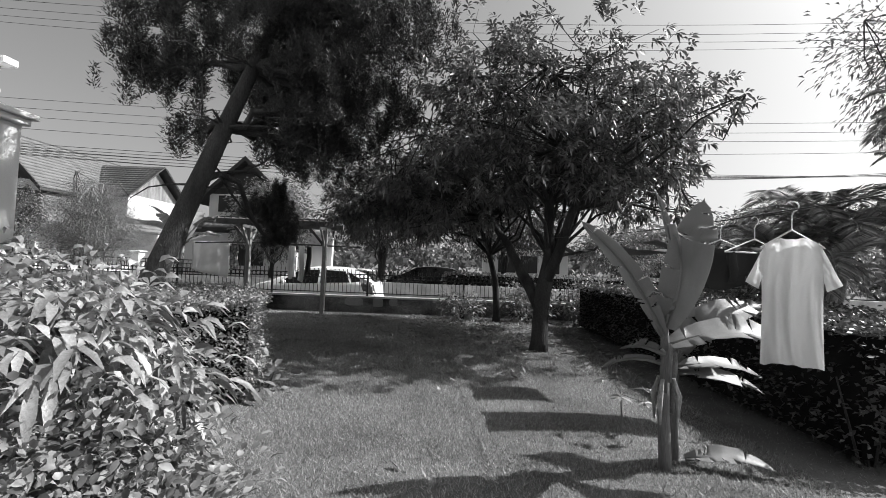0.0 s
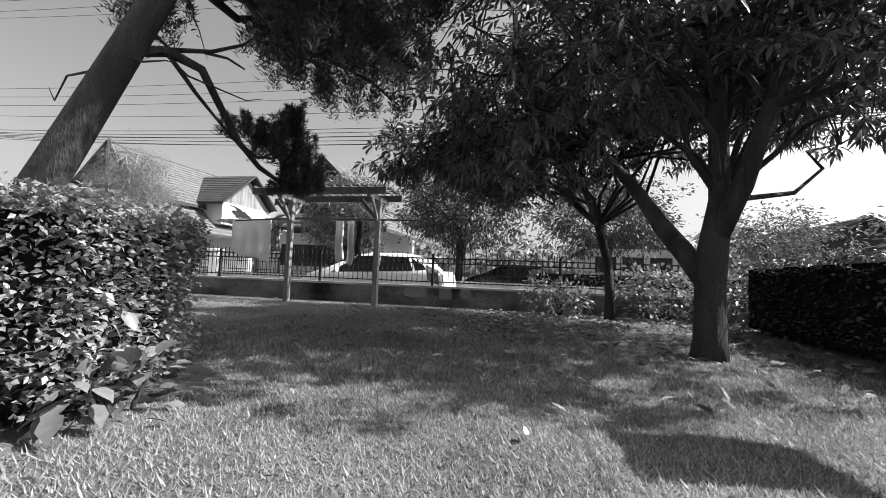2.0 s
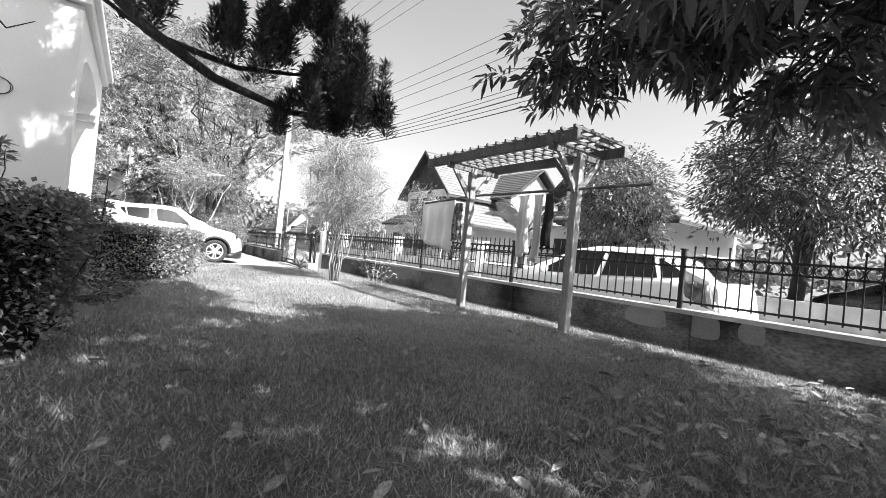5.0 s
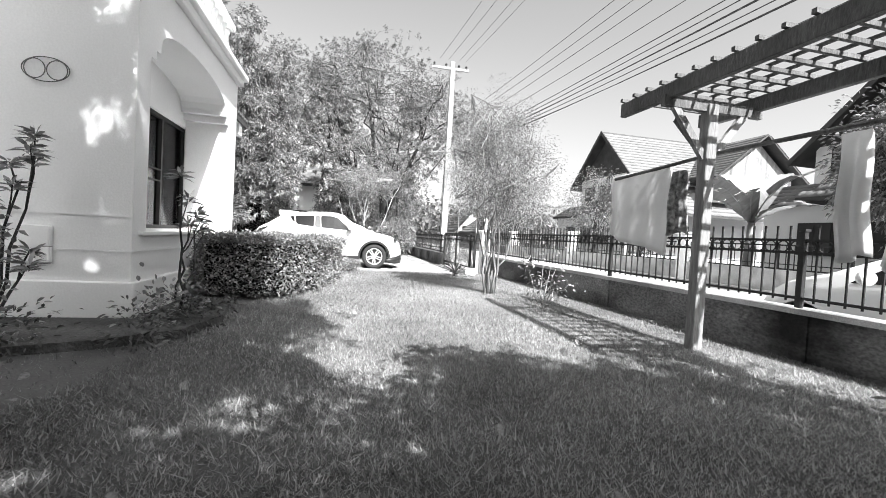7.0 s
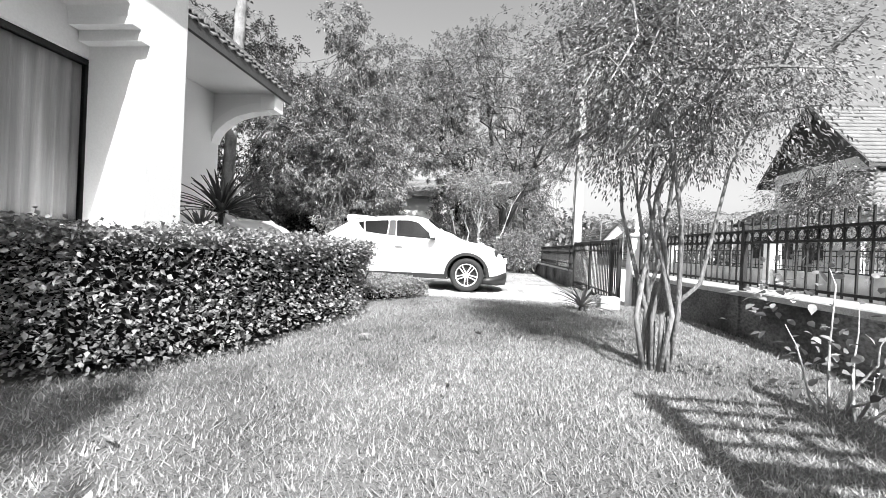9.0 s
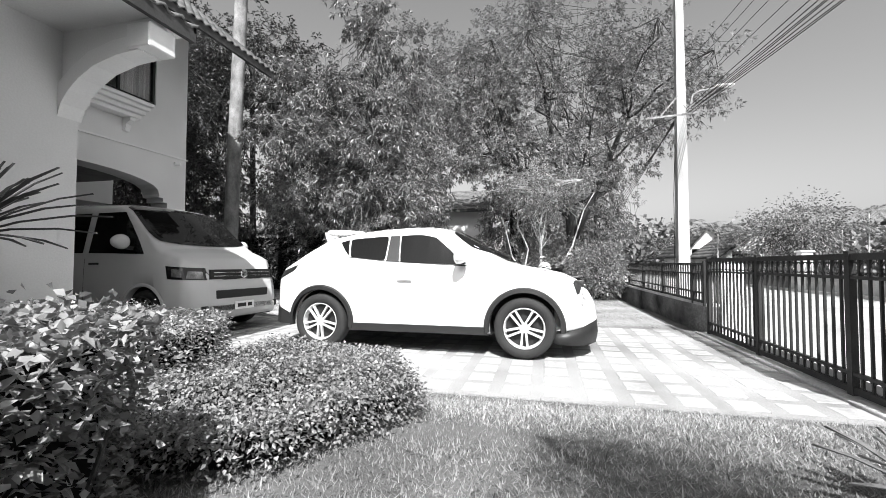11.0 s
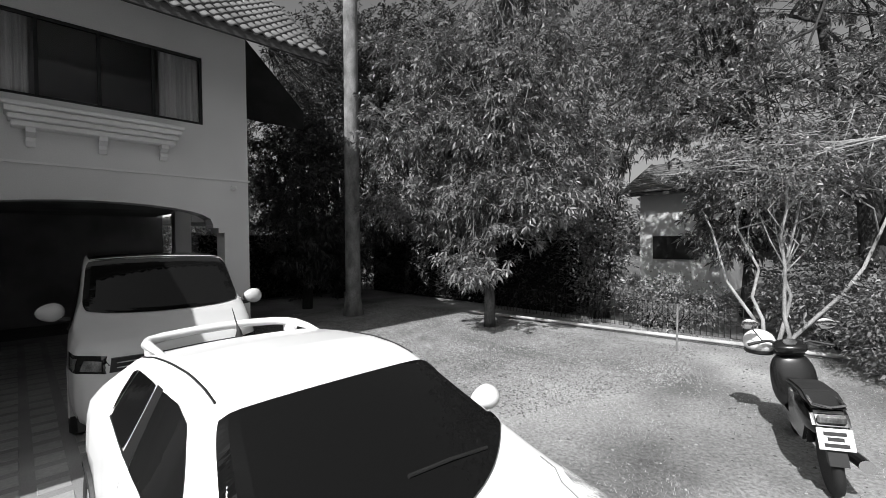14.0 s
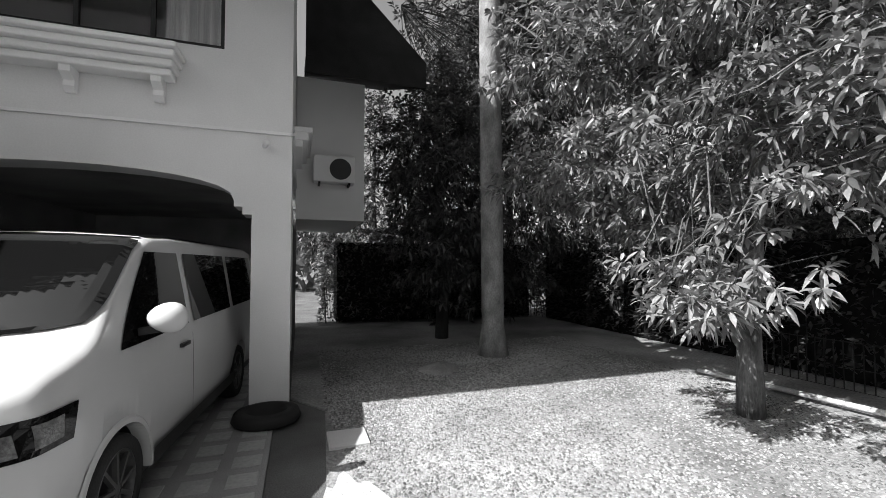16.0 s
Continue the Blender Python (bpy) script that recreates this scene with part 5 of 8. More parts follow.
def drape(bm, x0, x1, y, z0, z1, n=24, m=14, amp=0.03, thick=0.006, skew=0.0, rag=0.03, rng=None):
    """A hung cloth in x and z with folds and a turned hem; two skins."""
    ph = rng.uniform(0, 6, 4)
    g = []
    for s in (0, 1):
        rows = []
        for i in range(n + 1):
            u = i / n
            row = []
            for j in range(m + 1):
                v = j / m
                z = z1 - (z1 - z0) * v - rag * v * math.sin(ph[0] + 5 * u) + skew * u * v
                yy = y + amp * v ** 0.5 * (math.sin(ph[1] + 11 * u) + 0.6 * math.sin(ph[2] + 23 * u + v)) + (s - 0.5) * thick
                row.append(bm.verts.new((x0 + (x1 - x0) * u + 0.02 * v * math.sin(ph[3] + 7 * v), yy, z)))
            rows.append(row)
        for i in range(n):
            for j in range(m):
                f = (rows[i][j], rows[i + 1][j], rows[i + 1][j + 1], rows[i][j + 1])
                bm.faces.new(f if s else f[::-1])
        g.append(rows)
    for i in range(n):
        for j in (0, m):
            bm.faces.new((g[0][i][j], g[0][i + 1][j], g[1][i + 1][j], g[1][i][j]))
    for j in range(m):
        for i in (0, n):
            bm.faces.new((g[0][i][j], g[0][i][j + 1], g[1][i][j + 1], g[1][i][j]))
    bmesh.ops.recalc_face_normals(bm, faces=bm.faces)
    return bm


rg = np.random.default_rng(3)
bm = B(); drape(bm, -6.62, -5.66, 10.49, 1.02, 1.70, amp=0.02, skew=-0.26, rng=rg)
solo("bed_sheet", bm, CLOTH, "white sheet hung over a drying pole", "sheet", smooth=True)
for k, (x, w, z0) in enumerate(((-4.05, 0.16, 0.86), (-3.80, 0.14, 0.80), (-3.62, 0.10, 0.98))):
    bm = B(); drape(bm, x - w / 2, x + w / 2, 10.42, z0, 1.66, n=10, amp=0.035, thick=0.02, rng=rg)
    solo("hung_garment", bm, CLOTH if k != 2 else CLOTH_DARK, "narrow folded garment on a hanger" if k != 2 else "dark garment on a hanger", "clothing", smooth=True)
bm = B(); drape(bm, -5.60, -5.44, 10.46, 1.02, 1.62, n=10, amp=0.04, thick=0.02, rng=rg)
solo("printed_garment", bm, PRINTED, "dark patterned garment beside the sheet", "clothing", smooth=True)

# ---- hedges ----
rg = np.random.default_rng(11)
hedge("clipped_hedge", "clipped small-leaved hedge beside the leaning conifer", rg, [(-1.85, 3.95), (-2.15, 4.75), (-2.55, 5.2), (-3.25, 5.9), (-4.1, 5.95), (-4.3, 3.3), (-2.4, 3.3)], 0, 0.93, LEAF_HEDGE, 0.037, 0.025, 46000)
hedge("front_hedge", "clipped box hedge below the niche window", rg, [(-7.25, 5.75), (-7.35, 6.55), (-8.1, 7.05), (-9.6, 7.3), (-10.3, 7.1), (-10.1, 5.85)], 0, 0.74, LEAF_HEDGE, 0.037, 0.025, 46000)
# Darker leaf than the other hedges: backlit shade put into the colour.
hedge("garden_hedge", "long clipped hedge along the garden, darkened for its shade", rg, [(2.88, 3.0), (2.88, 9.9), (4.7, 10.1), (4.7, 3.0)], 0, 1.02, LEAF_MANGO, 0.055, 0.034, 22000)
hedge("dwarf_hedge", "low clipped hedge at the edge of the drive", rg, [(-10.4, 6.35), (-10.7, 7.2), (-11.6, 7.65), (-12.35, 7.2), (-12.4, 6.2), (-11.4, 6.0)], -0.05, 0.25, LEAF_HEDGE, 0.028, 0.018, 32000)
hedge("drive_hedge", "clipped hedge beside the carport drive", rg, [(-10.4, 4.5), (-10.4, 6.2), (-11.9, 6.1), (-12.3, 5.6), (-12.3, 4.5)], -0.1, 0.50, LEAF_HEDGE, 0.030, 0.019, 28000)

# ---- trees of the garden ----
rg = np.random.default_rng(21)
tree("mango_tree", "broad dark mango tree with a forked trunk on the lawn", rg,
     [[((1.42, 7.02, -0.1), 0.175), ((1.44, 7.04, 0.15), 0.14), ((1.46, 7.1, 0.6), 0.13), ((1.52, 7.2, 1.0), 0.135), ((1.62, 7.3, 1.5), 0.10), ((1.6, 7.3, 2.4), 0.085), ((1.7, 7.2, 3.4), 0.06), ((1.6, 7.1, 4.6), 0.03)],
      [((1.46, 7.1, 0.65), 0.115), ((1.35, 7.4, 0.95), 0.105), ((1.2, 7.74, 1.29), 0.095), ((1.0, 8.1, 1.78), 0.075), ((0.6, 8.2, 2.3), 0.055), ((-0.3, 8.2, 2.75), 0.04), ((-1.3, 8.6, 2.8), 0.025), ((-2.0, 8.9, 2.65), 0.012)],
      [((1.55, 7.2, 1.1), 0.10), ((1.74, 7.1, 1.6), 0.09), ((1.92, 7.0, 2.3), 0.07), ((2.2, 6.9, 3.1), 0.045)]],
     [((1.5, 7.2, 4.2), (2.0, 1.9, 1.7), 225, 0), ((-0.1, 7.5, 3.1), (1.5, 1.4, 1.2), 150, 1), ((0.1, 8.6, 3.7), (1.1, 0.9, 0.6), 100, 1), ((-1.5, 9.0, 2.65), (0.9, 0.7, 0.5), 85, 1), ((-2.25, 8.9, 2.5), (0.6, 0.5, 0.45), 50, 1), ((2.6, 6.9, 3.1), (1.3, 1.5, 1.2), 110, 2), ((1.2, 6.6, 3.1), (1.6, 1.4, 0.8), 75, 0), ((3.6, 8.7, 3.3), (1.2, 1.1, 0.9), 110, 0), ((4.2, 8.6, 4.6), (1.2, 1.1, 0.8), 80, 0), ((2.7, 8.3, 4.2), (1.4, 1.3, 1.2), 80, 0), ((3.2, 7.2, 3.9), (1.2, 1.4, 1.0), 90, 2), ((-0.4, 8.4, 2.6), (1.0, 0.8, 0.45), 60, 1), ((0.4, 7.2, 4.3), (1.5, 1.4, 1.1), 110, 0)],
     LEAF_MANGO, BARK, 0.128, 0.038, 0.23, 36, limbs=9, cheap=False, droop=0.4, whorl=9, gap=-0.24, gap_size=0.9)
tree("young_tree", "slim dark tree in front of the boundary wall", rg,
     [[((1.05, 10.25, -0.1), 0.10), ((1.05, 10.25, 0.4), 0.085), ((1.0, 10.25, 1.0), 0.075), ((0.85, 10.3, 1.6), 0.06), ((0.6, 10.3, 2.3), 0.05), ((0.5, 10.3, 3.4), 0.04), ((0.6, 10.3, 4.4), 0.02)]],
     [((0.3, 10.3, 2.9), (1.5, 1.1, 0.8), 140, 0), ((-1.0, 10.5, 2.9), (1.2, 0.8, 0.8), 110, 0), ((-0.8, 9.6, 3.5), (0.9, 0.7, 0.6), 80, 0), ((0.9, 10.2, 3.9), (1.5, 1.2, 1.1), 220, 0), ((2.1, 10.1, 3.8), (1.6, 1.3, 1.4), 200, 0), ((3.4, 9.7, 3.4), (0.9, 0.8, 0.7), 80, 0), ((-0.8, 9.7, 2.35), (1.1, 0.7, 0.45), 70, 0), ((2.3, 9.4, 3.6), (0.9, 0.9, 0.7), 140, 0), ((3.2, 9.9, 4.3), (0.9, 0.9, 0.6), 100, 0)],
     LEAF_MANGO, BARK, 0.13, 0.038, 0.24, 30, limbs=5, droop=0.4, whorl=8, gap=-0.35, gap_size=0.9)


def branch_bm(box_of):
    box_of.append(B())
    return box_of[-1]


def conifer(rng):
    base = (-3.75, 4.50, -0.1)
    e = thing("leaning_conifer", "leaning dark conifer with drooping tufted branches", "tree", base)
    o = Vector(base)
    wood = B()
    trunk = [(Vector((-3.72 + 0.226 * z - 0.02 * max(0, z - 4) ** 2, 4.53 + 0.273 * z, z)), r) for z, r in ((-0.1, 0.18), (0.6, 0.14), (1.3, 0.128), (2.2, 0.118), (3.0, 0.105), (3.9, 0.09), (5.0, 0.06), (6.2, 0.03))]
    tube(wood, [p - o for p, r in trunk], [r for p, r in trunk], 12)
    pos, way = [], []
    twigs = B()

    def tuft(c, h, r, n=170, open_to=-0.35):
        """An upright brush of needles; sprays stand apart with gaps between them."""
        if math.sin(c[0] * 11 + 1) + math.sin(c[1] * 12 + 2 * math.sin(c[0] * 3)) + math.sin(c[2] * 10) < open_to * 3:
            return
        t = rng.uniform(0, 1, (n, 1))
        d = unit(np.column_stack([rng.normal(0, 1, (n, 2)), rng.uniform(0.3, 2.0, n)]))
        pos.append(np.array(c) + np.array([0, 0, 1.0]) * (t - 0.4) * h + d * np.array([1, 1, 0.3]) * r * rng.uniform(0.15, 1.0, (n, 1)) * (1.15 - 0.7 * t))
        way.append(d)

    # the low limb that sweeps out over the lawn
    limb = [Vector(q) for q in ((-3.2, 5.1, 2.27), (-3.16, 5.25, 2.31), (-3.12, 5.43, 2.40), (-2.96, 5.62, 2.33), (-3.0, 5.9, 2.12), (-3.02, 6.2, 1.88), (-3.04, 6.55, 1.72), (-3.05, 7.0, 1.64), (-3.04, 7.45, 1.68), (-3.0, 7.75, 1.84))]
    branches = []
    tube(branch_bm(branches), [q - o for q in limb], [0.05, 0.045, 0.045, 0.038, 0.034, 0.032, 0.028, 0.022, 0.015, 0.008], 8)
    for pts, r in (([(-3.12, 5.43, 2.38), (-3.08, 5.7, 2.16), (-3.05, 5.95, 2.0), (-3.04, 6.25, 1.84)], 0.022), ([(-3.12, 5.42, 2.41), (-2.9, 5.65, 2.50), (-2.75, 5.85, 2.66), (-2.6, 6.0, 2.9)], 0.022), ([(-2.95, 5.62, 2.48), (-2.8, 5.72, 2.47), (-2.68, 5.8, 2.40)], 0.014),
                   ([(-3.05, 6.3, 1.86), (-3.2, 6.7, 1.88), (-3.25, 7.1, 1.98), (-3.2, 7.4, 2.2)], 0.022), ([(-3.2, 5.2, 2.6), (-3.15, 5.3, 2.5), (-3.1, 5.4, 2.42)], 0.02)):
        tube(branch_bm(branches), [Vector(q) - o for q in pts], [r * (1 - 0.2 * i) for i in range(len(pts))], 7)
    limb_from = len(pos)
    for y, z, h in ((6.2, 1.98, 0.24), (6.6, 1.94, 0.30), (6.62, 2.1, 0.28), (6.8, 1.98, 0.34), (6.84, 2.2, 0.34), (6.98, 2.12, 0.40), (7.02, 2.36, 0.34), (7.1, 1.84, 0.32), (7.16, 2.3, 0.40), (7.22, 2.48, 0.36), (7.26, 2.12, 0.44), (7.4, 1.84, 0.36), (7.44, 2.02, 0.36), (7.36, 1.66, 0.24), (6.98, 1.60, 0.18), (7.6, 1.92, 0.34), (7.66, 1.78, 0.28), (7.16, 1.62, 0.18), (7.24, 1.93, 0.4), (7.42, 2.2, 0.36), (7.52, 1.72, 0.3)):
        for k in range(4):
            tuft((-3.08 + rng.normal(0, 0.09), y + rng.normal(0, 0.045), z + rng.normal(0, 0.04)), h, 0.08, 420, -2)
    limb_pos, limb_way = pos[limb_from:], way[limb_from:]
    del pos[limb_from:], way[limb_from:]
    # the crown
    for i, q in ((4, (-2.5, 7.2, 2.85)), (4, (-1.9, 7.4, 2.75)), (4, (-3.9, 5.9, 3.0)), (5, (-2.1, 6.6, 3.6)), (5, (-4.3, 5.4, 3.7)), (5, (-4.6, 5.7, 3.9)), (5, (-3.2, 7.0, 3.6)), (6, (-2.2, 5.9, 4.6)), (6, (-3.6, 6.2, 5.0)),
                 (6, (-1.8, 6.8, 4.4)), (6, (-4.0, 5.2, 4.6)), (6, (-2.9, 5.0, 5.2)), (7, (-2.7, 6.2, 6.0)), (5, (-1.5, 6.3, 4.2)), (5, (-1.2, 6.9, 3.6)), (4, (-2.0, 6.2, 2.9)), (6, (-1.3, 6.0, 4.9)), (6, (-3.0, 6.8, 4.6)), (5, (-2.6, 7.3, 3.3)), (5, (-1.6, 7.5, 3.1)), (5, (-2.3, 7.8, 3.9)), (5, (-2.0, 7.9, 3.4)), (6, (-1.5, 7.9, 4.5)), (6, (-2.8, 7.6, 4.6)), (5, (-1.3, 5.6, 4.2)), (5, (-1.0, 6.0, 4.4)), (5, (-1.6, 5.4, 3.8)), (6, (-0.9, 6.4, 4.8)), (4, (-1.9, 5.5, 3.3)), (5, (-2.6, 8.0, 4.2)), (6, (-1.8, 8.2, 4.8)), (6, (-2.2, 7.6, 5.3)), (5, (-3.1, 7.8, 4.0)), (6, (-2.9, 7.4, 5.0)), (4, (-3.0, 7.3, 3.1)), (4, (-2.5, 7.6, 3.3)), (5, (-3.3, 7.3, 3.7)), (5, (-2.7, 7.9, 3.7)), (6, (-0.8, 5.6, 4.4)), (6, (-0.9, 5.4, 5.0)), (6, (-1.3, 5.3, 4.7))):
        a = trunk[i][0]
        pts = limb_curve(rng, a, q, 6, 0.07, 0.05)
        tube(branch_bm(branches), [s - o for s in pts], [0.05 * (1 - 0.13 * j) for j in range(7)], 7)
        for k in range(36):
            t = rng.uniform(0.50, 1.08)
            c = np.array(a.lerp(Vector(q), t)) + rng.normal(0, 1, 3) * np.array([0.19, 0.19, 0.14])
            tuft(c, rng.uniform(0.22, 0.38), rng.uniform(0.10, 0.14), 100)
    for k in range(130):
        tuft(np.array([-3.6, 7.1, 4.5]) + in_ball(rng, 1)[0] * np.array([0.55, 0.5, 0.6]), rng.uniform(0.25, 0.45), 0.16, 90, -0.6)
    for k in range(230):
        tuft(np.array([-2.5, 7.75, 4.2]) + in_ball(rng, 1)[0] * np.array([1.0, 0.65, 0.75]), rng.uniform(0.25, 0.45), 0.16, 100)
    # the dense crown round the upper trunk
    for c, rad, count in (((-3.1, 5.7, 4.6), (1.0, 0.9, 0.7), 210), ((-4.3, 5.8, 4.5), (0.75, 0.6, 0.8), 150), ((-1.9, 6.0, 4.9), (1.0, 0.8, 0.5), 150), ((-0.8, 6.3, 4.9), (0.8, 0.7, 0.6), 150), ((-4.0, 5.7, 3.7), (0.45, 0.4, 0.3), 60), ((-1.3, 6.6, 3.7), (0.7, 0.6, 0.5), 110), ((-2.2, 7.0, 3.1), (0.5, 0.5, 0.35), 60)):
        cen = np.array(c) + in_ball(rng, count) * np.array(rad)
        cen = cen[np.sin(cen[:, 0] * 7 + 1) + np.sin(cen[:, 1] * 6) + np.sin(cen[:, 2] * 8) > -0.9]
        for q in cen:
            tuft(q, rng.uniform(0.25, 0.45), rng.uniform(0.11, 0.16), 130)
    for k in range(14):
        i = rng.integers(3, 6)
        a = trunk[i][0]
        q = a + Vector((rng.normal(-0.3, 0.6), rng.normal(0, 0.6), rng.uniform(-0.3, 0.4)))
        tube(twigs, [p - o for p in limb_curve(rng, a, q, 4, 0.12)], [0.018, 0.013, 0.009, 0.006, 0.003], 5)
    part("trunk", wood, BARK, e, smooth=True)
    for bb in branches:
        part("branch", bb, BARK, e, smooth=True)
    tagged(part("twig_work", twigs, BARK, e), kind="stuff")
    me = needles("foliage", rng, np.concatenate(pos) - np.array(base), np.concatenate(way), 0.068, 0.015, LEAF_PINE)
    part("foliage", me, LEAF_PINE, e)
    me = needles("limb_foliage", rng, np.concatenate(limb_pos) - np.array(base), np.concatenate(limb_way), 0.05, 0.010, LEAF_PINE)
    part("limb_foliage", me, LEAF_PINE, e, "soft dark brushes on the low limb")


conifer(np.random.default_rng(31))

rg = np.random.default_rng(41)
b = (-8.35, 9.62)
tr = []
for k in range(9):
    a, r0 = rg.uniform(0, 6.28), rg.uniform(0.02, 0.10)
    tip = (b[0] + rg.normal(0, 0.42), b[1] + rg.normal(0, 0.38), rg.uniform(1.6, 2.5))
    p = limb_curve(rg, (b[0] + r0 * math.cos(a), b[1] + r0 * math.sin(a), -0.05), tip, 5, 0.05, 0.0)
    tr.append([(tuple(q), 0.018 * (1 - 0.13 * i)) for i, q in enumerate(p)])
tree("ornamental_tree", "airy many-stemmed small tree on the lawn by the fence", rg, tr,
     [((b[0], b[1], 2.0), (0.85, 0.8, 0.8), 90, k) for k in range(3)] + [((b[0] - 0.1, b[1], 2.5), (0.6, 0.55, 0.65), 80, 3)], LEAF_PALE, BARK_GREY, 0.026, 0.011, 0.22, 150, limbs=8, limb_r=0.006)

# yard trees behind the drive
rg = np.random.default_rng(51)
tree("yard_tree", "tall leafy tree at the edge of the gravel yard", rg,
     [[((-21.7, 2.75, -0.3), 0.15), ((-21.7, 2.75, 0.8), 0.12), ((-21.75, 2.8, 2.0), 0.10), ((-21.8, 3.0, 4.0), 0.08), ((-21.8, 3.1, 6.5), 0.05), ((-21.8, 3.1, 8.6), 0.02)],
      [((-21.75, 2.7, 0.2), 0.09), ((-22.0, 2.5, 1.5), 0.08), ((-22.3, 2.4, 3.5), 0.05)]],
     [((-21.7, 2.6, 3.2), (1.5, 1.8, 1.2), 130, 0), ((-21.3, 4.2, 2.8), (1.2, 1.2, 0.7), 70, 0), ((-21.6, 1.5, 2.5), (1.2, 1.2, 0.6), 70, 0), ((-21.2, 3.4, 4.6), (1.3, 1.6, 0.9), 90, 0), ((-22.2, 1.8, 5.0), (1.4, 1.3, 1.0), 80, 0), ((-21.8, 4.2, 5.9), (1.4, 1.2, 0.9), 70, 0), ((-21.6, 2.6, 6.6), (1.4, 1.5, 1.0), 80, 0), ((-22.0, 3.6, 8.0), (1.2, 1.3, 1.1), 80, 0), ((-21.8, 2.6, 9.3), (1.0, 1.1, 1.0), 60, 0), ((-21.0, 3.3, 1.8), (1.0, 1.5, 0.5), 26, 0), ((-22.2, 4.4, 3.6), (1.2, 1.2, 1.4), 90, 0), ((-20.7, 0.9, 3.0), (1.0, 1.4, 0.8), 75, 0), ((-20.6, 0.9, 4.7), (1.2, 1.6, 0.9), 85, 0), ((-20.9, 1.2, 6.4), (1.3, 1.5, 0.9), 75, 0), ((-20.6, 3.2, 1.2), (0.6, 0.8, 0.3), 22, 0)],
     LEAF_YARD, BARK_GREY_DARK, 0.145, 0.047, 0.30, 48, limbs=8, limb_r=0.024, cheap=False, droop=0.4, whorl=10, gap=-0.36, gap_size=1.15)
tree("roadside_tree", "large spreading tree with dark limbs behind the yard", rg,
     [[((-25.2, 9.4, -0.3), 0.26), ((-25.2, 9.4, 1.2), 0.22), ((-25.3, 9.3, 3.0), 0.18), ((-25.6, 8.8, 5.0), 0.12), ((-25.8, 8.4, 7.5), 0.06)],
      [((-25.2, 9.4, 1.8), 0.15), ((-25.0, 10.2, 3.6), 0.12), ((-25.0, 11.2, 6.0), 0.07)],
      [((-25.3, 9.3, 2.6), 0.13), ((-25.2, 7.8, 4.0), 0.10), ((-25.4, 6.4, 5.2), 0.06)]],
     [((-25.8, 8.6, 8.6), (2.9, 3.4, 2.8), 420, 0), ((-26.4, 5.2, 8.4), (2.0, 2.3, 2.2), 240, 2), ((-25.0, 11.9, 7.0), (2.2, 2.4, 2.2), 240, 1), ((-25.4, 6.2, 5.8), (1.9, 1.9, 1.6), 150, 2), ((-25.0, 9.0, 4.6), (2.3, 3.0, 1.2), 150, 0)],
     LEAF_YARD, BARK, 0.13, 0.042, 0.45, 66, limbs=9, droop=0.3, limb_r=0.05, whorl=10, gap=-0.5, gap_size=2.0)


# ---- shrubs, banana, palms ----
def shrub(name, label, rng, centre, radii, count, leaf, length, width, stems=7, category="shrub", droop=0.3, bark=None, shell=0.3, fine=True, per=14, stem_r=0.014):
    """A loose bush: stems from the ground that bear small sprays of leaves."""
    z0 = float(ground_z(centre[0], centre[1]))
    e = thing(name, label, category, (centre[0], centre[1], z0))
    o = np.array([centre[0], centre[1], z0])
    n = max(6, count // per)
    cen = np.array(centre) - o + in_ball(rng, n, shell) * np.array(radii)
    cen[:, 2] = np.maximum(cen[:, 2], 0.04)
    bm = B()
    for k in range(min(stems, n)):
        a = (rng.normal(0, 0.05), rng.normal(0, 0.05), -0.03)
        tube(bm, limb_curve(rng, a, cen[k], 4, 0.07, 0.05), [stem_r * f for f in (1, 0.85, 0.65, 0.45, 0.3)], 5)
    part("stem", bm, bark or BARK, e, smooth=True)
    pos = np.repeat(cen, per, 0) + rng.normal(0, 0.07 + 0.04 * max(radii), (n * per, 3))
    pos[:, 2] = np.maximum(pos[:, 2], 0.02)
    way = unit(pos - np.repeat(cen, per, 0)) + unit(pos - np.array([0, 0, 0.0])) * 0.5
    me = (leaves if fine else flat_leaves)("foliage", rng, pos, way, length, width, leaf, droop=droop)
    part("foliage", me, leaf, e)
    return e


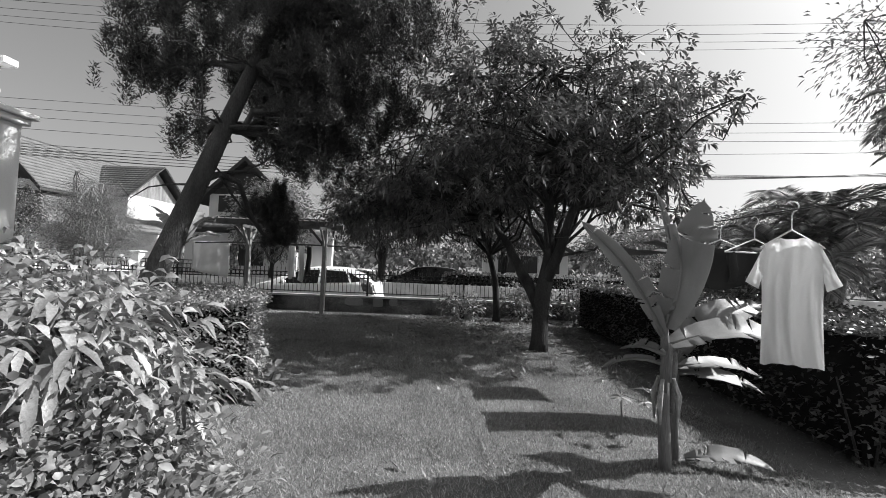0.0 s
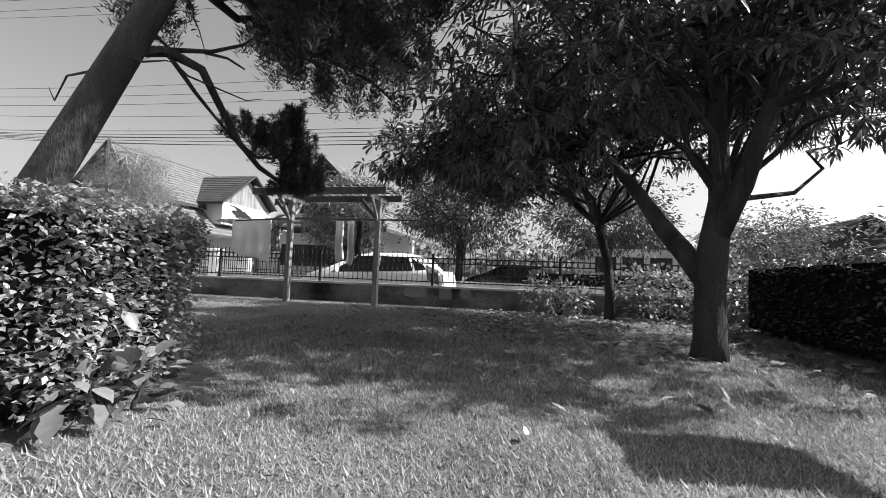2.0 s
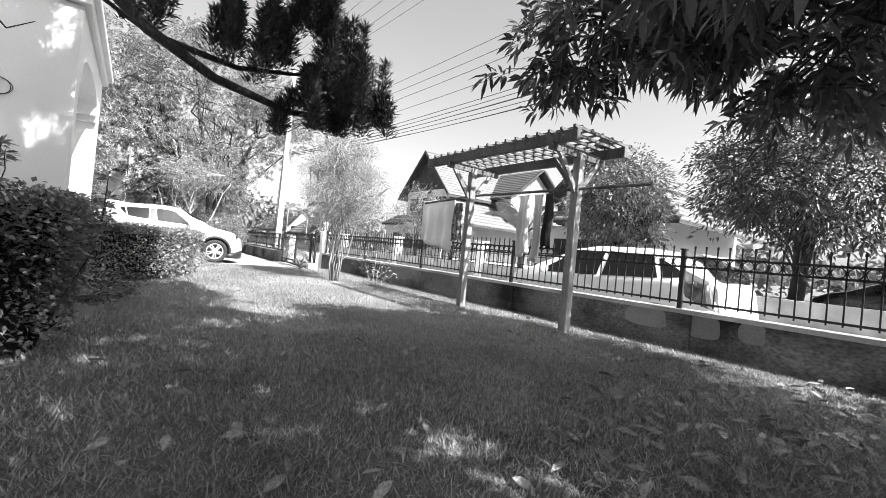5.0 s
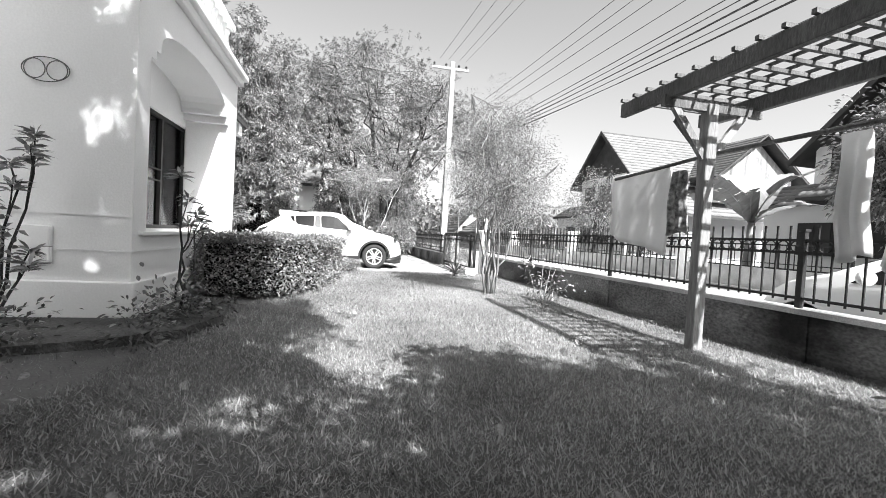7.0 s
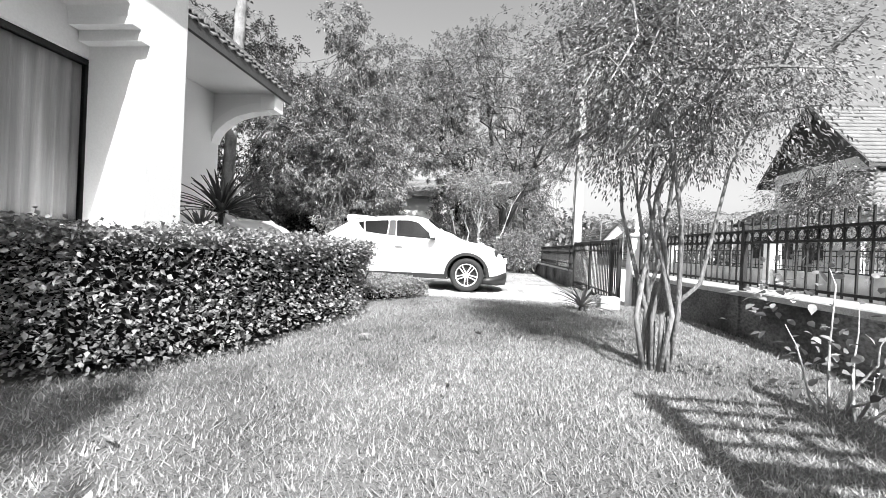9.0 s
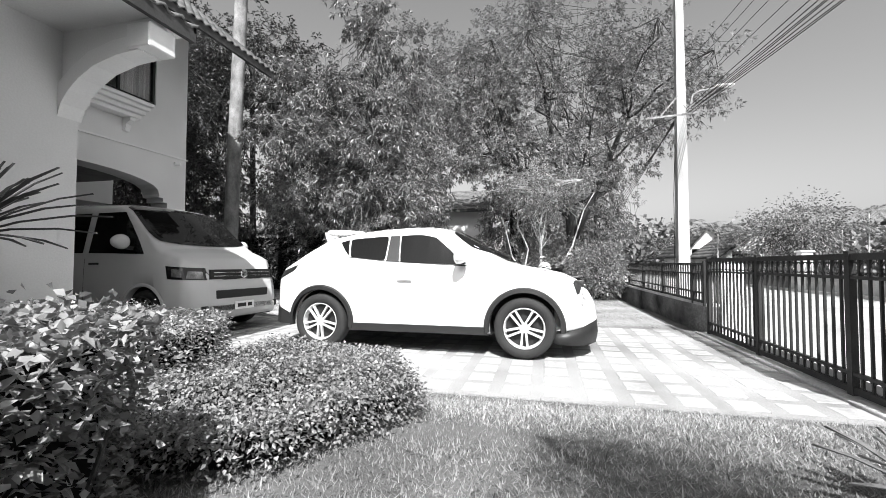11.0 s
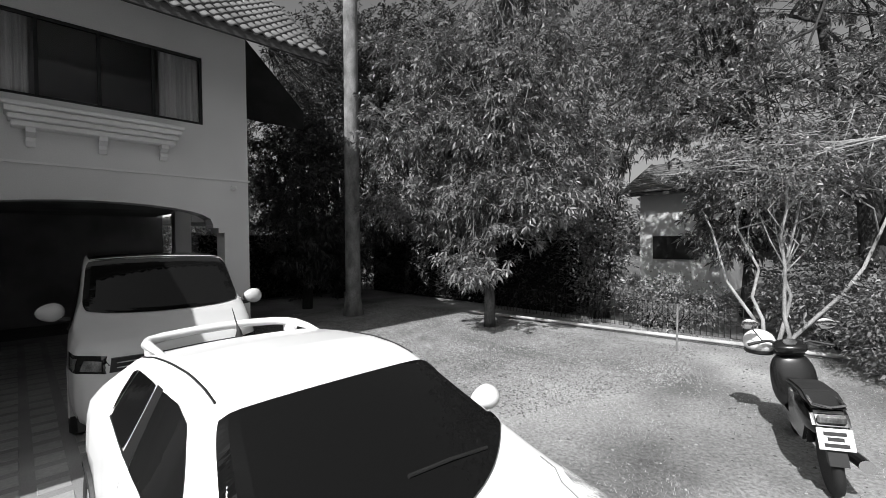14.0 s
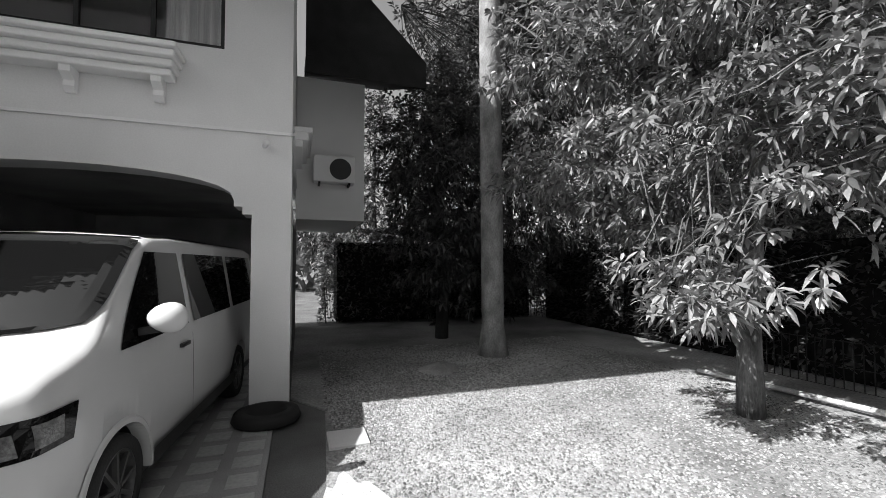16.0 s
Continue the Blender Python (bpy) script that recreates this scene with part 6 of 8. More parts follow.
def blade_leaf(bm, base, tip, width, sag, rng, n=30, curl=0.18, torn=True, twist=0.0):
    """A broad banana-like leaf: two rippled half blades that meet in a groove at the midrib, slit here and there to the rib, with a thickness."""
    base, tip = Vector(base), Vector(tip)
    d = tip - base
    side = d.cross(Vector((0, 0, 1)))
    side = side.normalized() if side.length > 0.05 * d.length else Vector((1, 0, 0))
    if twist:
        side = Matrix.Rotation(twist, 3, d.normalized()) @ side
    up = side.cross(d).normalized()
    cut = {-1: 0.0, 1: 0.0}
    flap = {-1: 0.0, 1: 0.0}
    ph = rng.uniform(0, 6.28, 3)
    slits = {g: set(int(v) for v in rng.integers(3, n - 2, 4)) if torn else set() for g in (-1, 1)}
    rib = [base + d * (i / n) + Vector((0, 0, -1)) * sag * (i / n) ** 2 * d.length + up * 0.10 * d.length * math.sin(math.pi * i / n) for i in range(n + 1)]
    for g in (-1, 1):
        last = None
        for i in range(n + 1):
            t = i / n
            w = width / 2 * (math.sin(math.pi * min(1, 0.06 + t * 0.97)) ** 0.55)
            if i in slits[g]:
                flap[g] = rng.normal(0, 0.22)
                last = last and [None, last[1]]
            rip = 0.05 * math.sin(9 * t + ph[0] + g) + 0.025 * math.sin(31 * t + ph[1])
            row = [rib[i] + side * (g * w * k) + up * w * (k ** 1.4 * curl + k * (rip + flap[g])) for k in (0, 0.5, 1)]
            if last:
                prev = last[1]
                lean = d.normalized() * (0.012 if last[0] is None else 0.0)
                q = [prev[0], prev[1] + lean, prev[2] + lean * 2.5]
                for dz in (0.0, -0.003):
                    for k in range(2):
                        f = [bm.verts.new(v + up * dz) for v in (q[k], row[k], row[k + 1], q[k + 1])]
                        bm.faces.new(f if (dz == 0) == (g > 0) else f[::-1])
            last = [True, row]
    bmesh.ops.remove_doubles(bm, verts=bm.verts, dist=0.0004)
    tube(bm, [rib[int(n * t)] - up * 0.006 for t in (0, 0.25, 0.5, 0.75, 0.95)], [0.016, 0.012, 0.009, 0.006, 0.003], 6)
    return bm


rg = np.random.default_rng(61)
ban = thing("banana_plant", "young banana plant with two stems and broad torn leaves", "banana plant", (1.43, 2.88, 0))
for (x, y), h, r in (((0, 0), 0.80, 0.040), ((0.14, 0.16), 0.68, 0.031)):
    bm = B()
    tube(bm, [(x, y, -0.05), (x + 0.005, y, 0.1), (x - 0.01, y, 0.4), (x, y, h)], [r * 1.15, r, r * 0.92, r * 0.7], 14)
    part("stem", bm, BANANA_STEM, ban, "fibrous sheathed stem", True)
for b0, tip, w, sag, tw in (((0.0, 0, 0.95), (0.27, 0.05, 1.86), 0.27, 0.02, 1.0), ((-0.02, 0, 0.98), (-0.08, 0.02, 1.88), 0.16, 0.0, 0.3), ((-0.02, 0.0, 0.9), (-0.60, -0.02, 1.64), 0.17, -0.02, 0.5), ((0.02, -0.02, 0.85), (0.72, -0.10, 0.98), 0.26, 0.10, 0.5),
                            ((0.15, 0.16, 0.8), (0.80, 0.25, 1.16), 0.24, 0.06, 0.6), ((-0.02, -0.02, 0.78), (-0.33, -0.05, 0.84), 0.13, 0.1, 0.5), ((-0.02, 0, 0.72), (-0.42, 0.02, 0.70), 0.10, 0.08, 0.4),
                            ((0.16, 0.16, 0.62), (0.72, 0.1, 0.55), 0.11, 0.06, 0.3), ((0.15, 0.17, 0.66), (0.85, 0.3, 0.62), 0.14, 0.06, 0.5), ((0.14, 0.14, 0.7), (0.45, 0.3, 0.95), 0.12, 0.1, 0.2), ((0.14, 0.14, 0.75), (0.20, 0.2, 1.38), 0.12, 0.0, 0.9)):
    st = B()
    root = (b0[0] * 0.4, b0[1] * 0.4, b0[2] - 0.25)
    tube(st, [root, ((root[0] + b0[0]) / 2, (root[1] + b0[1]) / 2, b0[2] - 0.10), b0], [0.028, 0.022, 0.016], 8)
    lf = part("leaf", blade_leaf(B(), b0, tip, w, sag, rg, twist=tw), LEAF_BANANA, ban, smooth=True)
    part("leaf_stalk", st, BANANA_STEM, lf, smooth=True)
for k in range(4):
    bm = B(); a = rg.uniform(0, 6.28)
    tube(bm, [(0.05 * math.cos(a), 0.05 * math.sin(a), 0.62), (0.09 * math.cos(a), 0.09 * math.sin(a), 0.5), (0.08 * math.cos(a), 0.08 * math.sin(a), 0.33)], [0.012, 0.018, 0.005], 6)
    part("dry_sheath", bm, BARK_PALE, ban)
bm = B(); blade_leaf(bm, (1.62, 2.98, 0.06), (2.12, 2.82, 0.07), 0.15, 0.0, rg, curl=0.35, twist=0.2)
solo("fallen_banana_leaf", bm, LEAF_BANANA, "pale dried banana leaf lying on the grass", "leaf", smooth=True)


def palm_frond(bm, base, az, length, lift, droop, rng, leaflets=42, lw=0.016, ll=0.38):
    pts = []
    d = Vector((math.cos(az), math.sin(az), 0))
    for i in range(9):
        t = i / 8
        pts.append(Vector(base) + d * length * t * (1 - 0.25 * droop * t) + Vector((0, 0, 1)) * length * (lift * t - droop * t * t))
    tube(bm, pts, [0.016 * (1 - 0.09 * i) for i in range(9)], 5)
    for k in range(leaflets):
        t = 0.18 + 0.82 * k / leaflets
        i = min(7, int(t * 8)); p = pts[i].lerp(pts[i + 1], t * 8 - i)
        along = (pts[i + 1] - pts[i]).normalized()
        sd = along.cross(Vector((0, 0, 1))).normalized()
        for s in (-1, 1):
            l = ll * (0.5 + math.sin(math.pi * t) * 0.6) * rng.uniform(0.85, 1.1)
            q = p + (sd * s * 0.8 + along * 0.6 + Vector((0, 0, 0.1 - 0.35 * t))) * l
            m = (p + q) / 2 + Vector((0, 0, 0.06 * l))
            a1, b1, c1, d1 = [bm.verts.new(v) for v in (p, m + along * lw, q, m - along * lw)]
            bm.faces.new((a1, b1, c1, d1))
    return bm


def palm(name, label, rng, base, stems, h, fronds, length, leaf, ll=0.38):
    e = thing(name, label, "palm", base)
    for k in range(stems):
        a = rng.uniform(0, 6.28)
        q = (0.35 * math.cos(a) * (stems > 1) + rng.normal(0, 0.1), 0.35 * math.sin(a) * (stems > 1) + rng.normal(0, 0.1), h * rng.uniform(0.7, 1.1))
        bm = B(); tube(bm, limb_curve(rng, (q[0] * 0.4, q[1] * 0.4, -0.1), q, 4, 0.02), [0.06, 0.055, 0.05, 0.045, 0.04], 8)
        part("trunk", bm, BARK_PALE, e, smooth=True)
        for f in range(fronds):
            bm = B(); palm_frond(bm, q, f * 6.28 / fronds + rng.uniform(0, 0.5), length * rng.uniform(0.8, 1.1), rng.uniform(0.5, 1.1), rng.uniform(0.5, 0.9), rng, ll=ll)
            part("frond", bm, leaf, e)
    return e


palm("areca_palm", "tall feathery areca palm clump behind the hedge", rg, (6.3, 7.6, -0.05), 6, 2.4, 9, 1.5, LEAF_PALE)
palm("areca_palm", "feathery areca palm beside the clump", rg, (5.4, 6.6, -0.05), 5, 1.9, 8, 1.2, LEAF_PALE)
palm("areca_palm", "arching areca palm behind the garden hedge", rg, (7.4, 6.2, -0.05), 5, 3.6, 8, 1.6, LEAF_TREE)

rg = np.random.default_rng(71)
shrub("croton_shrub", "tall shrub with long drooping ribbed leaves", rg, (-1.9, 1.95, 0.72), (0.65, 0.6, 0.48), 2400, LEAF_CROTON, 0.145, 0.044, 12, droop=0.8)
shrub("croton_shrub", "broad shrub with drooping ribbed leaves", rg, (-2.7, 2.5, 0.68), (0.8, 0.7, 0.55), 2400, LEAF_CROTON, 0.145, 0.044, 12, droop=0.8)
shrub("flowering_shrub", "low shrub with small pale flowers in the bed", rg, (-1.35, 1.45, 0.36), (0.6, 0.55, 0.34), 6500, LEAF_PALE, 0.05, 0.026, 12)
shrub("flowering_shrub", "low dense small-leaved shrub at the bed's edge", rg, (-2.2, 1.7, 0.42), (0.8, 0.7, 0.36), 6000, LEAF_PALE, 0.05, 0.028, 12)
shrub("wall_shrub", "leafy shrub against the boundary wall", rg, (0.2, 10.55, 0.35), (0.55, 0.3, 0.33), 700, LEAF_HEDGE, 0.10, 0.05, 9)
shrub("wall_shrub", "leafy shrub beside the slim tree", rg, (1.9, 10.5, 0.45), (0.7, 0.35, 0.42), 1100, LEAF_HEDGE, 0.11, 0.055, 10)
shrub("wall_shrub", "broad shrub in the garden corner", rg, (3.4, 10.6, 0.55), (0.8, 0.4, 0.5), 1300, LEAF_HEDGE, 0.11, 0.055, 10)
shrub("rose_bush", "sparse rose bush with long bare canes by the wall", rg, (-7.75, 10.25, 0.42), (0.5, 0.35, 0.36), 200, LEAF_HEDGE, 0.055, 0.035, 10, bark=BARK_PALE, per=8, stem_r=0.008)
shrub("hedge_sprout", "broad-leaved sprout at the foot of the hedge", rg, (-1.9, 4.2, 0.14), (0.22, 0.2, 0.12), 60, LEAF_PALE, 0.13, 0.07, 5)
def leggy(label, rng, base, stems):
    """Bare stems, each with rosettes of pointed leaves at its tip."""
    e = thing("leggy_plant", label, "plant", (*base, 0))
    for tip, side in stems:
        bm = B()
        p = limb_curve(rng, (rng.normal(0, 0.03), rng.normal(0, 0.03), -0.03), tip, 6, 0.05, 0.0)
        tube(bm, p, [0.014, 0.012, 0.011, 0.010, 0.008, 0.007, 0.005], 6)
        for q in side:
            tube(bm, limb_curve(rng, p[4], q, 3, 0.06), [0.007, 0.006, 0.005, 0.004], 5)
        st = part("stem", bm, BARK, e, "bare grey stem", True)
        for q in [tip] + list(side):
            n = 26
            d = unit(np.column_stack([rng.normal(0, 1, (n, 2)), rng.uniform(-0.1, 0.9, n)]))
            at = np.array(q) + d * 0.01 + np.column_stack([np.zeros((n, 2)), rng.uniform(-0.05, 0.01, n)])
            part("rosette", leaves("rosette", rng, at, d, 0.11, 0.026, LEAF_PALE, droop=0.2, jitter=0.1), LEAF_PALE, st)
    return e


leggy("leggy succulent with bare stems and tip rosettes under the window", rg, (-6.5, 5.86), [((0.42, 0.10, 1.28), [(0.30, 0.12, 1.08)]), ((0.05, 0.05, 0.85), [(0.0, 0.1, 0.95), (-0.1, 0.1, 0.8)]), ((-0.15, 0.1, 0.9), [(-0.25, 0.1, 0.8)])])
leggy("tall leggy succulent with bare stems by the house wall", rg, (-5.45, 5.05), [((-0.15, 0.15, 1.42), [(-0.2, 0.12, 1.25), (-0.02, 0.2, 1.3)]), ((0.0, 0.1, 1.2), [(0.05, 0.15, 1.05)]), ((-0.05, 0.2, 0.62), [(0.05, 0.25, 0.52)])])
shrub("edge_plant", "low leafy plants along the house bed", rg, (-6.3, 5.85, 0.1), (0.7, 0.2, 0.08), 400, LEAF_HEDGE, 0.07, 0.035, 4)
for y in (2.0, 2.5, 3.1):
    shrub("bed_plant", "low plant in the dark house bed", rg, (-5.6, y + 1.8, 0.08), (0.35, 0.3, 0.07), 160, LEAF_HEDGE, 0.08, 0.02, 3)


def spiky(name, label, rng, c, n, length, width, leaf, h=0.0):
    z0 = float(ground_z(c[0], c[1]))
    e = thing(name, label, "plant", (c[0], c[1], z0))
    if h:
        bm = B(); tube(bm, [(0, 0, -0.05), (0.01, 0, h)], [0.045, 0.035], 8)
        part("stem", bm, BARK, e, smooth=True)
    for k in range(n):
        a, el = k * 2.4 + rng.normal(0, 0.2), rng.uniform(0.15, 1.35)
        d = Vector((math.cos(a) * math.cos(el), math.sin(a) * math.cos(el), math.sin(el)))
        sd = d.cross(Vector((0, 0, 1))).normalized()
        L = length * rng.uniform(0.75, 1.1)
        bm = B()
        up = sd.cross(d)
        v = [[bm.verts.new(Vector((0, 0, h)) + d * L * t + Vector((0, 0, -0.25 * L * t * t)) + sd * s * width / 2 * (1 - t) ** 0.5 * (0.6 + t) + up * abs(s) * width * 0.2) for s in (-1, 0, 1)] for t in (0, 0.35, 0.7, 0.99)]
        for i in range(3):
            for j in range(2):
                bm.faces.new((v[i][j], v[i + 1][j], v[i + 1][j + 1], v[i][j + 1]))
        part("leaf", bm, leaf, e)
    return e


pap = thing("papaya_seedling", "small papaya seedling with lobed leaves in the grass", "plant", (1.37, 3.45, 0))
bm = B(); tube(bm, [(0, 0, -0.03), (0.005, 0.0, 0.15), (0.0, 0.01, 0.36)], [0.009, 0.008, 0.006], 7)
part("stem", bm, LEAF_PALE, pap, smooth=True)
for a, ln, lift in ((0.2, 0.20, 0.02), (1.5, 0.15, 0.07), (2.9, 0.12, 0.08), (4.3, 0.16, 0.0), (5.3, 0.20, -0.03)):
    tip = np.array([math.cos(a) * ln, math.sin(a) * ln, 0.36 + lift])
    bm = B(); tube(bm, [(0, 0.01, 0.34), (tip[0] * 0.5, tip[1] * 0.5, 0.365 + lift), tuple(tip)], [0.004, 0.003, 0.003], 5)
    st = part("leaf_stalk", bm, LEAF_PALE, pap)
    az = a + np.linspace(-1.7, 1.7, 7)
    ways = np.column_stack([np.cos(az), np.sin(az), np.full(7, -0.1)])
    part("leaf", leaves("leaf", rg, np.repeat(tip[None], 7, 0), ways, 0.085, 0.04, LEAF_PALE, droop=0.15, jitter=0.05), LEAF_PALE, st)
bm = B()
edge = [(-4.95, 1.0), (-5.0, 3.6), (-5.1, 5.3), (-5.3, 5.75), (-5.6, 6.15), (-6.2, 6.3), (-7.1, 6.15), (-7.3, 5.67), (-6.03, 5.67), (-6.03, 1.0)]
prism(bm, edge, "z", -0.1, 0.045)
solo("flower_bed", bm, BED_SOIL, "dark soil bed along the house wall", "flower bed", "structure")
for x, y in ((-5.15, 4.6), (-5.2, 5.3), (-5.45, 5.9), (-5.95, 6.15), (-6.5, 6.15)):
    shrub("edging_plant", "low dark leafy edging plant of the house bed", rg, (x, y, 0.09), (0.26, 0.18, 0.06), 260, LEAF_DARK_SHADE, 0.05, 0.018, 3)
spiky("yucca", "dark spiky yucca beside the house wall", rg, (-11.0, 4.9), 60, 0.80, 0.06, LEAF_DARK_SHADE, 1.05)
spiky("yucca", "spiky yucca at the corner of the wing", rg, (-10.45, 5.0), 40, 0.50, 0.05, LEAF_PALE, 0.75)
spiky("bromeliad", "strappy low plant by the gate post", rg, (-11.0, 9.75), 26, 0.42, 0.05, LEAF_TREE, 0.05)
solo("concrete_block", box(B(), -11.45, -11.25, 10.05, 10.3, -0.1, 0.16, 0.01), CONCRETE, "small pale concrete block by the gate", "block")

# background plants round the yard
rg = np.random.default_rng(81)
shrub("round_bush", "rounded leafy bush at the end of the roadside fence", rg, (-22.7, 9.9, 0.7), (1.25, 0.8, 0.75), 7000, LEAF_YARD, 0.09, 0.042, 10, fine=False, shell=0.6)
shrub("round_bush", "bush by the yard's far corner", rg, (-24.4, 8.9, 0.8), (1.2, 1.2, 0.9), 4000, LEAF_TREE, 0.11, 0.045, 10, fine=False)
shrub("low_bush", "pale bush behind the drain pipe", rg, (-24.3, 6.2, 0.45), (0.9, 1.1, 0.6), 1800, LEAF_PALE, 0.09, 0.04, 10, fine=False)
shrub("broadleaf_bush", "dark broad-leaved bush behind the low fence", rg, (-24.4, 4.2, 1.5), (0.8, 0.9, 1.2), 1500, LEAF_YARD, 0.12, 0.055, 12, fine=True, per=10)
shrub("broadleaf_bush", "low broad-leaved bush beside the drain pipe", rg, (-24.2, 5.6, 0.6), (0.7, 0.9, 0.55), 900, LEAF_YARD, 0.10, 0.045, 10, fine=True, per=10)
b = (-23.3, 8.1)
tr = []
for k in range(5):
    p = limb_curve(rg, (b[0] + rg.normal(0, 0.06), b[1] + rg.normal(0, 0.06), -0.25), (b[0] + rg.normal(0, 0.8), b[1] + rg.normal(0, 0.9), rg.uniform(2.3, 3.2)), 7, 0.035, -0.05)
    tr.append([(tuple(q), 0.040 * (1 - 0.09 * i)) for i, q in enumerate(p)])
tree("pale_stemmed_tree", "small tree with pale crooked stems in the yard", rg, tr, [((b[0], b[1] + 0.1, 3.3), (1.5, 1.8, 0.85), 75, k) for k in range(4)], LEAF_YARD, BARK_PALE, 0.09, 0.04, 0.3, 30, limbs=6, limb_r=0.014, whorl=6, gap=-0.3)
# Trees nearer than x = -26 take the darker leaf, painting deep shade.
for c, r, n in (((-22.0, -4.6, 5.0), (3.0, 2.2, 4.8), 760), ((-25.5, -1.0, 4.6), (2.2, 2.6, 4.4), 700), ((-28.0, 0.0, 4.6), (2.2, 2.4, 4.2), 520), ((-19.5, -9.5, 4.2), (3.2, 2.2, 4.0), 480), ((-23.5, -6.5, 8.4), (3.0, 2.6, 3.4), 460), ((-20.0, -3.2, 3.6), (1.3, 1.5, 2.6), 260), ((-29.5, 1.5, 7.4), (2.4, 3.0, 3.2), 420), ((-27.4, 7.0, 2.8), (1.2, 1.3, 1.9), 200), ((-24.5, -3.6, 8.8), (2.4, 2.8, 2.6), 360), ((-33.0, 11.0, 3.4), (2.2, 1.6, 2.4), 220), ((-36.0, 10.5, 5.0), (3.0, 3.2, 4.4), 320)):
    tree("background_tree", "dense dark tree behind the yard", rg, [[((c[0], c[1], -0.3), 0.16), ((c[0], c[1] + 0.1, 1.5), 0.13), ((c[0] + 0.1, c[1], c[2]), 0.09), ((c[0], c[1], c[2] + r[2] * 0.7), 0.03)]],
         [(c, r, n, 0)], LEAF_TREE if c[0] < -26 else LEAF_DARK_SHADE, BARK, 0.18, 0.065, 0.5, 32, limbs=12, droop=0.35, whorl=8, gap=-0.4, gap_size=1.8)

# Thickets added to fill the dark gaps; shade painted in leaf and core.
hedge("thicket", "dark unclipped thicket behind the gravel yard", rg, [(-24.3, -6.0), (-24.4, 3.6), (-26.0, 3.6), (-26.0, -6.0)], -0.2, 2.3, LEAF_DARK_SHADE, 0.16, 0.065, 12000, 0.35)
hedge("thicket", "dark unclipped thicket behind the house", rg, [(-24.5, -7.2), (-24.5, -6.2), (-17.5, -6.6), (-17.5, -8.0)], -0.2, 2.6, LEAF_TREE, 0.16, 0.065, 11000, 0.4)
# royal palm: one tall pale ringed trunk
rp = thing("royal_palm", "tall smooth pale royal palm trunk behind the house", "palm", (-20.35, -1.15, -0.2))
bm = B()
tube(bm, [(0.45 * t + 0.0, 0.75 * t, 12.0 * t) for t in np.linspace(0, 1, 40)], [0.31 if i == 0 else (0.26 if i == 1 else 0.215) + 0.004 * (i % 2) - 0.0012 * i for i in range(40)], 18)
part("trunk", bm, BARK_GREY, rp, "pale ringed trunk", True)
for f in range(10):
    bm = B(); palm_frond(bm, (0.45, 0.75, 11.9), f * 0.63, 3.0, 0.7, 0.75, rg, 40, 0.03, 0.7)
    part("frond", bm, LEAF_TREE, rp)

# drain pipe, stakes, low mesh fence behind the yard
bm = B(); tube(bm, [(-22.75, 1.2, -0.08), (-22.9, 3.0, -0.07), (-23.15, 6.0, -0.07), (-23.4, 9.2, -0.06)], 0.034, 10)
solo("drain_pipe", bm, COPING, "long pale plastic pipe lying along the yard's edge", "pipe", smooth=True)
bm = B(); tube(bm, [(-22.9, 1.4, -0.10), (-23.3, 6.0, -0.09), (-23.55, 9.0, -0.08)], 0.03, 8)
solo("thin_pipe", bm, COPING, "thin pale pipe beside the drain pipe", "pipe", smooth=True)
bm = B(); tube(bm, [(-22.3, 6.75, -0.2), (-22.28, 6.77, 0.75)], [0.022, 0.018], 7)
solo("wooden_stake", bm, WOOD_POST, "short wooden stake in the yard", "stake")
mf = thing("mesh_fence", "low dark wire fence behind the pipe", "fence", (-23.9, 1.0, -0.2))
bm = B(); box(bm, -0.006, 0.006, -0.006, 0.006, 0, 0.72)
wire_me = finish("wire", bm, IRON)
for k in range(60):
    part("wire", wire_me, IRON, mf).location = (-0.0 - 0.004 * k, k * 0.11, 0)
for z in (0.05, 0.35, 0.70):
    bm = B(); bar(bm, (0, 0, z), (-0.24, 6.6, z), 0.012, 0.012)
    part("rail", bm, IRON, mf)

# ---- gravel yard ----
bm = B()
yard_pts = [(-16.75, -6), (-16.75, 0.4), (-17.15, 1.0), (-17.05, 3.0), (-16.75, 3.8), (-16.58, 6.0), (-16.6, 10.5), (-24.5, 10.6), (-24.5, -6)]
prism(bm, yard_pts, "z", -0.30, -0.150)
solo("yard_ground", bm, YARD_EARTH, "dry earth and gravel yard beside the drive", "yard", "structure")
rg = np.random.default_rng(87)
tree("fence_tree", "leafy small tree behind the low yard fence", rg,
     [[((-24.9, 4.3, -0.3), 0.09), ((-24.9, 4.3, 1.0), 0.075), ((-24.85, 4.5, 2.4), 0.06), ((-24.9, 4.8, 4.2), 0.03)]],
     [((-24.7, 4.15, 1.9), (0.7, 0.6, 0.9), 50, 0), ((-24.8, 4.2, 3.0), (0.75, 0.65, 0.8), 40, 0), ((-25.0, 4.7, 4.5), (0.9, 1.0, 0.55), 42, 0)],
     LEAF_YARD, BARK, 0.13, 0.044, 0.3, 40, limbs=6, limb_r=0.02, droop=0.35, whorl=8, gap=-0.4, gap_size=1.0)
rg = np.random.default_rng(91)
def scatter(rng, n, poly):
    P = np.array(poly); q = rng.uniform(P.min(0), P.max(0), (n * 3, 2))
    return q[inside(poly, q[:, 0], q[:, 1])][:n]
